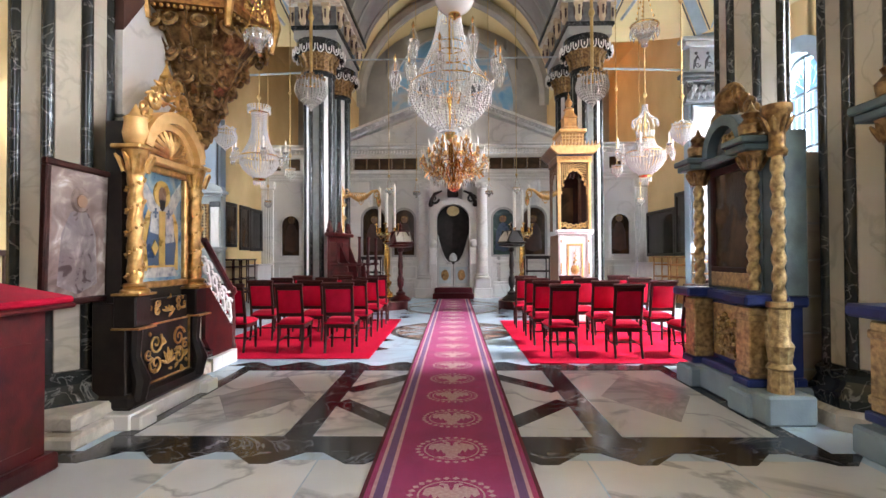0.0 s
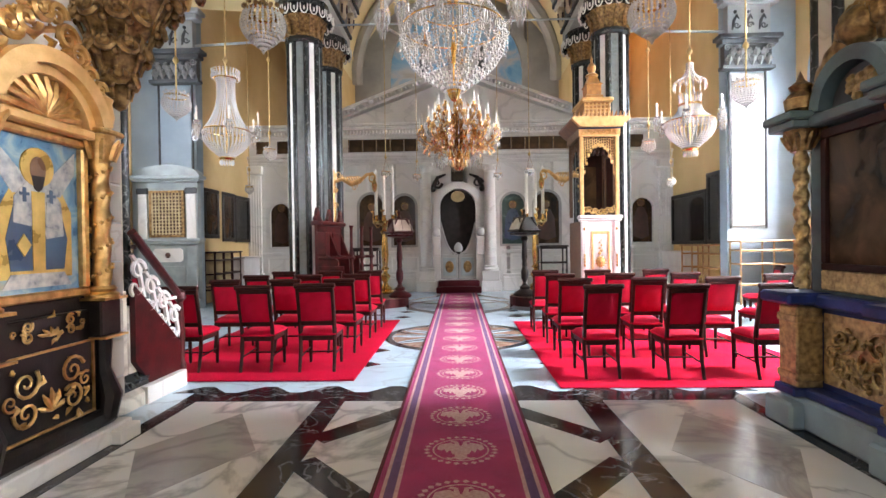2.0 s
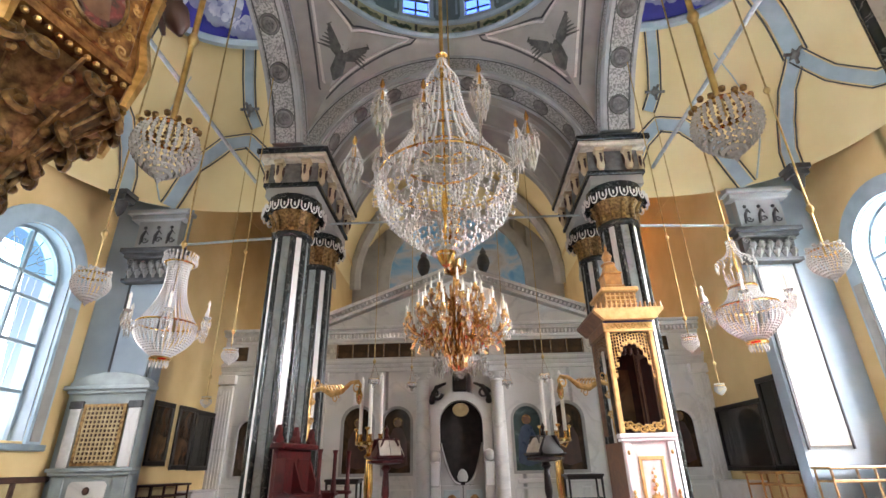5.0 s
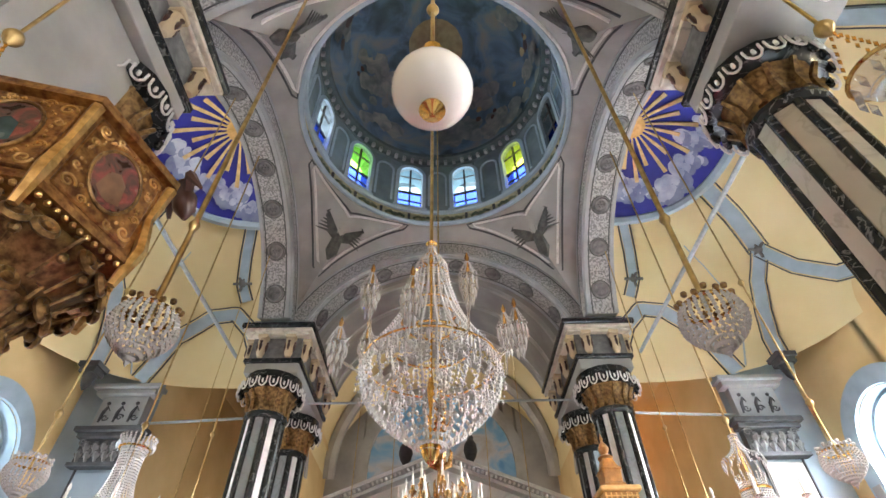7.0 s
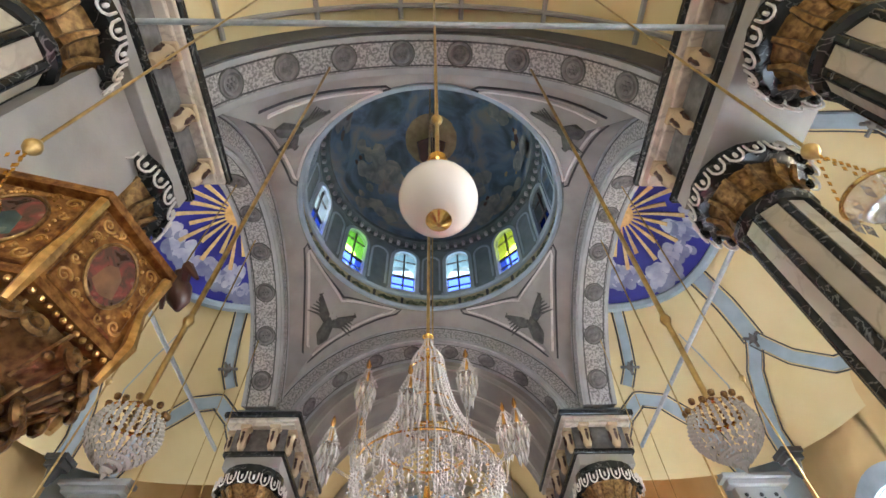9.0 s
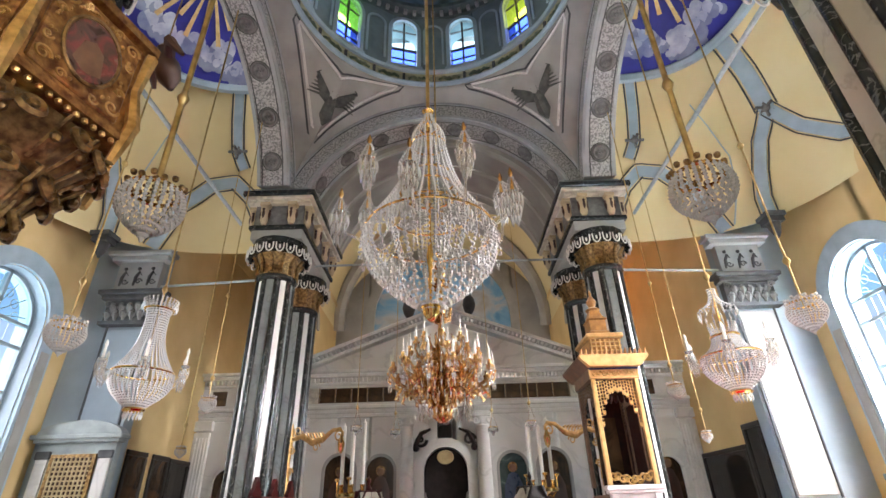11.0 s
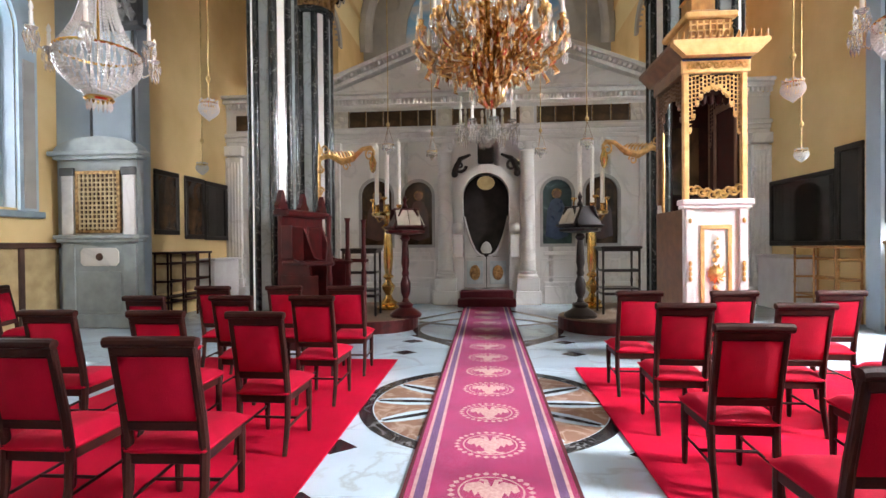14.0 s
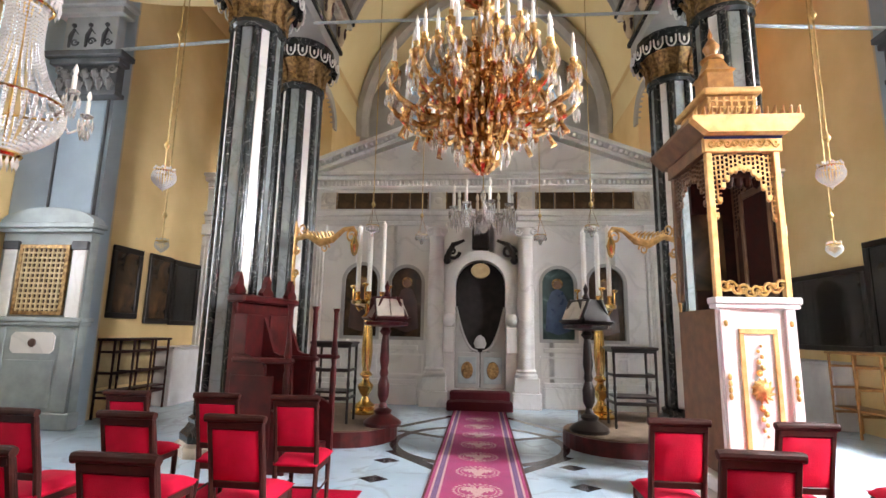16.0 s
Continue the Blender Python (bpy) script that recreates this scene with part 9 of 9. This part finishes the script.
def lectern(m, material, label):
    root = thing("lectern", label, "lectern", m, "lecterns")
    part("foot", Mesh().lathe([(0.24, 0.0), (0.25, 0.04), (0.2, 0.08), (0.1, 0.14), (0.12, 0.18), (0.06, 0.22)], 16), material, root, "round turned foot")
    part("stem", Mesh().lathe([(0.06, 0.22), (0.04, 0.28), (0.075, 0.36), (0.08, 0.5), (0.045, 0.6), (0.06, 0.64), (0.045, 0.7), (0.065, 0.8), (0.05, 1.05), (0.04, 1.12), (0.08, 1.17), (0.05, 1.22)], 16), material, root, "baluster-turned stem")
    part("turntable", Mesh().lathe([(0.05, 1.22), (0.3, 1.25), (0.31, 1.29), (0.05, 1.31)], 8), material, root, "octagonal revolving top")
    part("spindle", Mesh().lathe([(0.03, 1.3), (0.03, 1.6), (0.05, 1.64), (0.02, 1.7), (0.035, 1.76), (0.0, 1.84)], 10), material, root, "finial spindle")
    for k in range(4):
        a = 90 * k + 25
        r = part("book_rest", Mesh().box(-0.2, 0.2, -0.012, 0.012, 0, 0.34, None, 0.006), material, root, "sloping book rest", m=pose(0, 0, 1.31, 0, 0, a) @ pose(0, -0.24, 0, -26))
        part("ledge", Mesh().box(-0.2, 0.2, -0.06, -0.012, 0, 0.02), material, r)
    return root


def book(m, label):
    root = thing("open_book", label, "book", m, "service books")
    part("cover", Mesh().box(-0.21, 0.21, -0.008, 0.0, 0, 0.30), M_WOODD, root, "dark cover")
    for s in (-1, 1):
        part("page_block", Mesh().box(*sorted((s * 0.004, s * 0.2)), -0.03, -0.008, 0.008, 0.29, None, 0.006), M_PAPER, root, "cream pages")
    return root


lectern(pose(-1.38, 13.57, 0.212) @ Matrix.Diagonal((1.1, 1.1, 1.13, 1)), M_MAHOG, "dark red turned wooden revolving lectern")
lectern(pose(1.54, 13.6, 0.212) @ Matrix.Diagonal((1.1, 1.1, 1.13, 1)), M_BLACKW, "black turned wooden revolving lectern")
for x, mz in ((-1.38, 25), (-1.38, 115), (1.54, -65), (1.54, 205)):
    book(pose(x, 13.57 if x < 0 else 13.6, 1.735, 0, 0, mz) @ pose(0, -0.265, 0.0, -26), "open service book with cream pages on the lectern")

# gilt wall arms holding lamps, on the columns
def gilt_arm(m):
    root = thing("gilt_bracket", "gilt carved bracket arm on the column, shaped like a winged creature", "lamp bracket", m, "gilt brackets")
    part("wall_plate", Mesh().tube([(0, 0, -0.85), (0.02, 0, -0.6), (0, 0, -0.3), (0.02, 0, 0.1), (0, 0, 0.2)], [0.015, 0.035, 0.025, 0.035, 0.012], 8).scroll(0.04, -0.45, 0.06, 1.4, 0.015, -0.02, 1, "y", 0.018).scroll(0.04, -0.15, 0.06, 1.4, 0.015, -0.02, -1, "y", 0.018), M_GOLD, root, "long gilt backplate")
    q = Mesh().tube([(0.0, 0, -0.02), (0.2, 0, 0.03), (0.42, 0, -0.06), (0.62, 0, -0.02), (0.8, 0, 0.1), (0.95, 0, 0.12), (1.02, 0, 0.06)], [0.03, 0.04, 0.05, 0.045, 0.03, 0.025, 0.01], 8)
    q.scroll(0.92, 0.02, 0.09, 1.4, 0.02, 0.0, 1, "y", 0.02)
    q.scroll(0.12, 0.10, 0.08, 1.4, 0.02, 0.0, -1, "y", 0.018)
    q.scroll(0.5, -0.12, 0.07, 1.4, 0.015, 0.0, 1, "y", 0.016)
    for k in range(8):
        q.tube([(0.25 + 0.06 * k, 0, -0.02), (0.21 + 0.06 * k, -0.03, 0.05), (0.15 + 0.06 * k, 0.02, 0.085)], [0.02, 0.02, 0.005], 5)
    part("arm", q, M_GOLD, root, "gilt scaly arm")
    part("lamp_cup", Mesh().lathe([(0.01, -0.22), (0.05, -0.18), (0.07, -0.08), (0.05, -0.04), (0.008, 0.06)], 12, pose(0.98, 0, 0)), M_BRASS, root, "small brass lamp cup")
    return root


a1_ = gilt_arm(pose(-2.98, 13.9, 3.0))
a1_.scale = (1.0, 1.35, 1.35)
copy_thing(a1_, pose(2.98, 13.9, 3.0, 0, 0, 180))

# ---- north corner: shrine door with lattice ----
nd = thing("confessional_front", "grey-blue painted wall cabinet with lattice window and arched pediment", "wall cabinet", pose(-6.83, 13.63, 0))
part("body", Mesh().box(-0.72, 0.72, -0.16, 0.0, 0, 2.98), M_DOORP, nd, "grey-blue painted body")
part("base", Mesh().box(-0.78, 0.78, -0.22, 0.0, 0, 0.24, None, 0.015), M_DOORP, nd, "moulded base")
part("mid_cornice", Mesh().box(-0.78, 0.78, -0.23, 0.0, 1.52, 1.58, None, 0.01).box(-0.82, 0.82, -0.26, 0.0, 1.58, 1.65, None, 0.012), M_DOORP, nd, "middle moulding")
for x in (-0.58, 0.58):
    part("pilaster", Mesh().box(x - 0.11, x + 0.11, -0.2, -0.16, 1.65, 2.72, None, 0.01), M_WHITE, nd, "white pilaster")
    part("pilaster_capital", Mesh().box(x - 0.14, x + 0.14, -0.22, -0.16, 2.7, 2.84, None, 0.015), M_GREYDK, nd, "dark capital")
    part("lower_pilaster", Mesh().box(x - 0.12, x + 0.12, -0.19, -0.16, 0.24, 1.5, None, 0.01), M_DOORP, nd)
part("door_panel", Mesh().box(-0.4, 0.4, -0.175, -0.16, 0.3, 1.0, None, 0.008), M_DOORP, nd, "recessed panel")
part("upper_panel", Mesh().prism([(-0.36, 1.16), (-0.36, 1.36), (-0.30, 1.42), (0.30, 1.42), (0.36, 1.36), (0.36, 1.16), (0.30, 1.10), (-0.30, 1.10)], -0.178, -0.16), M_WHITE, nd, "white panel with cut corners")
part("emblem", Mesh().lathe([(0.0, 0.02), (0.06, 0.015), (0.07, 0)], 10, pose(0, -0.18, 1.26, 90), caps=False), M_BROWNST, nd, "brown emblem")
part("lattice_back", Mesh().box(-0.36, 0.36, -0.175, -0.16, 1.74, 2.72), M_WOODD, nd, "dark recess behind the lattice")
lt = Mesh()
for i in range(9):
    lt.box(-0.36 + 0.08 * i, -0.335 + 0.08 * i, -0.20, -0.175, 1.74, 2.72)
for j in range(12):
    lt.box(-0.36, 0.36, -0.205, -0.18, 1.76 + 0.08 * j, 1.785 + 0.08 * j)
part("lattice", lt, M_TAN, nd, "tan wooden lattice")
part("lattice_frame", Mesh().box(-0.42, 0.42, -0.21, -0.16, 1.68, 1.74).box(-0.42, 0.42, -0.21, -0.16, 2.72, 2.78).box(-0.42, -0.36, -0.21, -0.16, 1.74, 2.72).box(0.36, 0.42, -0.21, -0.16, 1.74, 2.72), M_GOLDD, nd, "dull gilt frame")
part("cornice", Mesh().box(-0.8, 0.8, -0.26, 0, 2.98, 3.04, None, 0.01).box(-0.86, 0.86, -0.32, 0, 3.04, 3.12, None, 0.015), M_DOORP, nd, "projecting cornice")
part("arched_pediment", Mesh().prism([(0.8 * math.cos(math.pi * k / 14), 3.12 + 0.26 * math.sin(math.pi * k / 14)) for k in range(15)], -0.24, 0.0), M_DOORP, nd, "low arched pediment", 30)
# dark icons on the east bay walls
def wall_icon(m, w, h, label, mt):
    root = thing("wall_icon", label, "framed icon", m, "dark wall icons")
    part("frame", Mesh().box(-w, w, -0.05, 0, -h, -h + 0.1, None, 0.01).box(-w, w, -0.05, 0, h - 0.1, h, None, 0.01).box(-w, -w + 0.1, -0.05, 0, -h + 0.1, h - 0.1, None, 0.01).box(w - 0.1, w, -0.05, 0, -h + 0.1, h - 0.1, None, 0.01), M_BLACKW, root, "black wooden frame")
    part("picture", Mesh().box(-w + 0.1, w - 0.1, -0.02, 0, -h + 0.1, h - 0.1), mt, root, "darkened painting")
    return root


wall_icon(pose(-6.43, 14.71, 2.31, 0, 0, 90), 0.38, 0.64, "black-framed darkened icon on the yellow wall", I_DARK)
wall_icon(pose(-6.43, 15.66, 2.27, 0, 0, 90), 0.36, 0.68, "darkened brown icon on the yellow wall", I_DARK)
wall_icon(pose(-6.43, 16.54, 2.25, 0, 0, 90), 0.48, 0.68, "almost black glazed icon on the yellow wall", M_DARKG)
wall_icon(pose(6.43, 16.02, 2.05, 0, 0, -90), 1.04, 0.72, "wide almost black glazed icon on the yellow wall", M_DARKG)
wall_icon(pose(6.43, 14.62, 2.25, 0, 0, -90), 0.34, 0.90, "tall almost black icon beside the corner pier", M_DARKG)
# white heater cabinet below the north icons
for s in (-1, 1):
    ca0, ca1 = (15.8, 16.9) if s < 0 else (15.5, 16.9)
    tagged(part("low_cabinet", Mesh().box(*sorted((s * 6.06, s * 6.43)), ca0, ca1, 0.0, 1.1, None, 0.015).box(*sorted((s * 6.02, s * 6.43)), ca0 - 0.03, ca1 + 0.03, 1.1, 1.15, None, 0.01), M_LILAC), "plain white low cabinet against the wall", "cabinet", group="low cabinets")
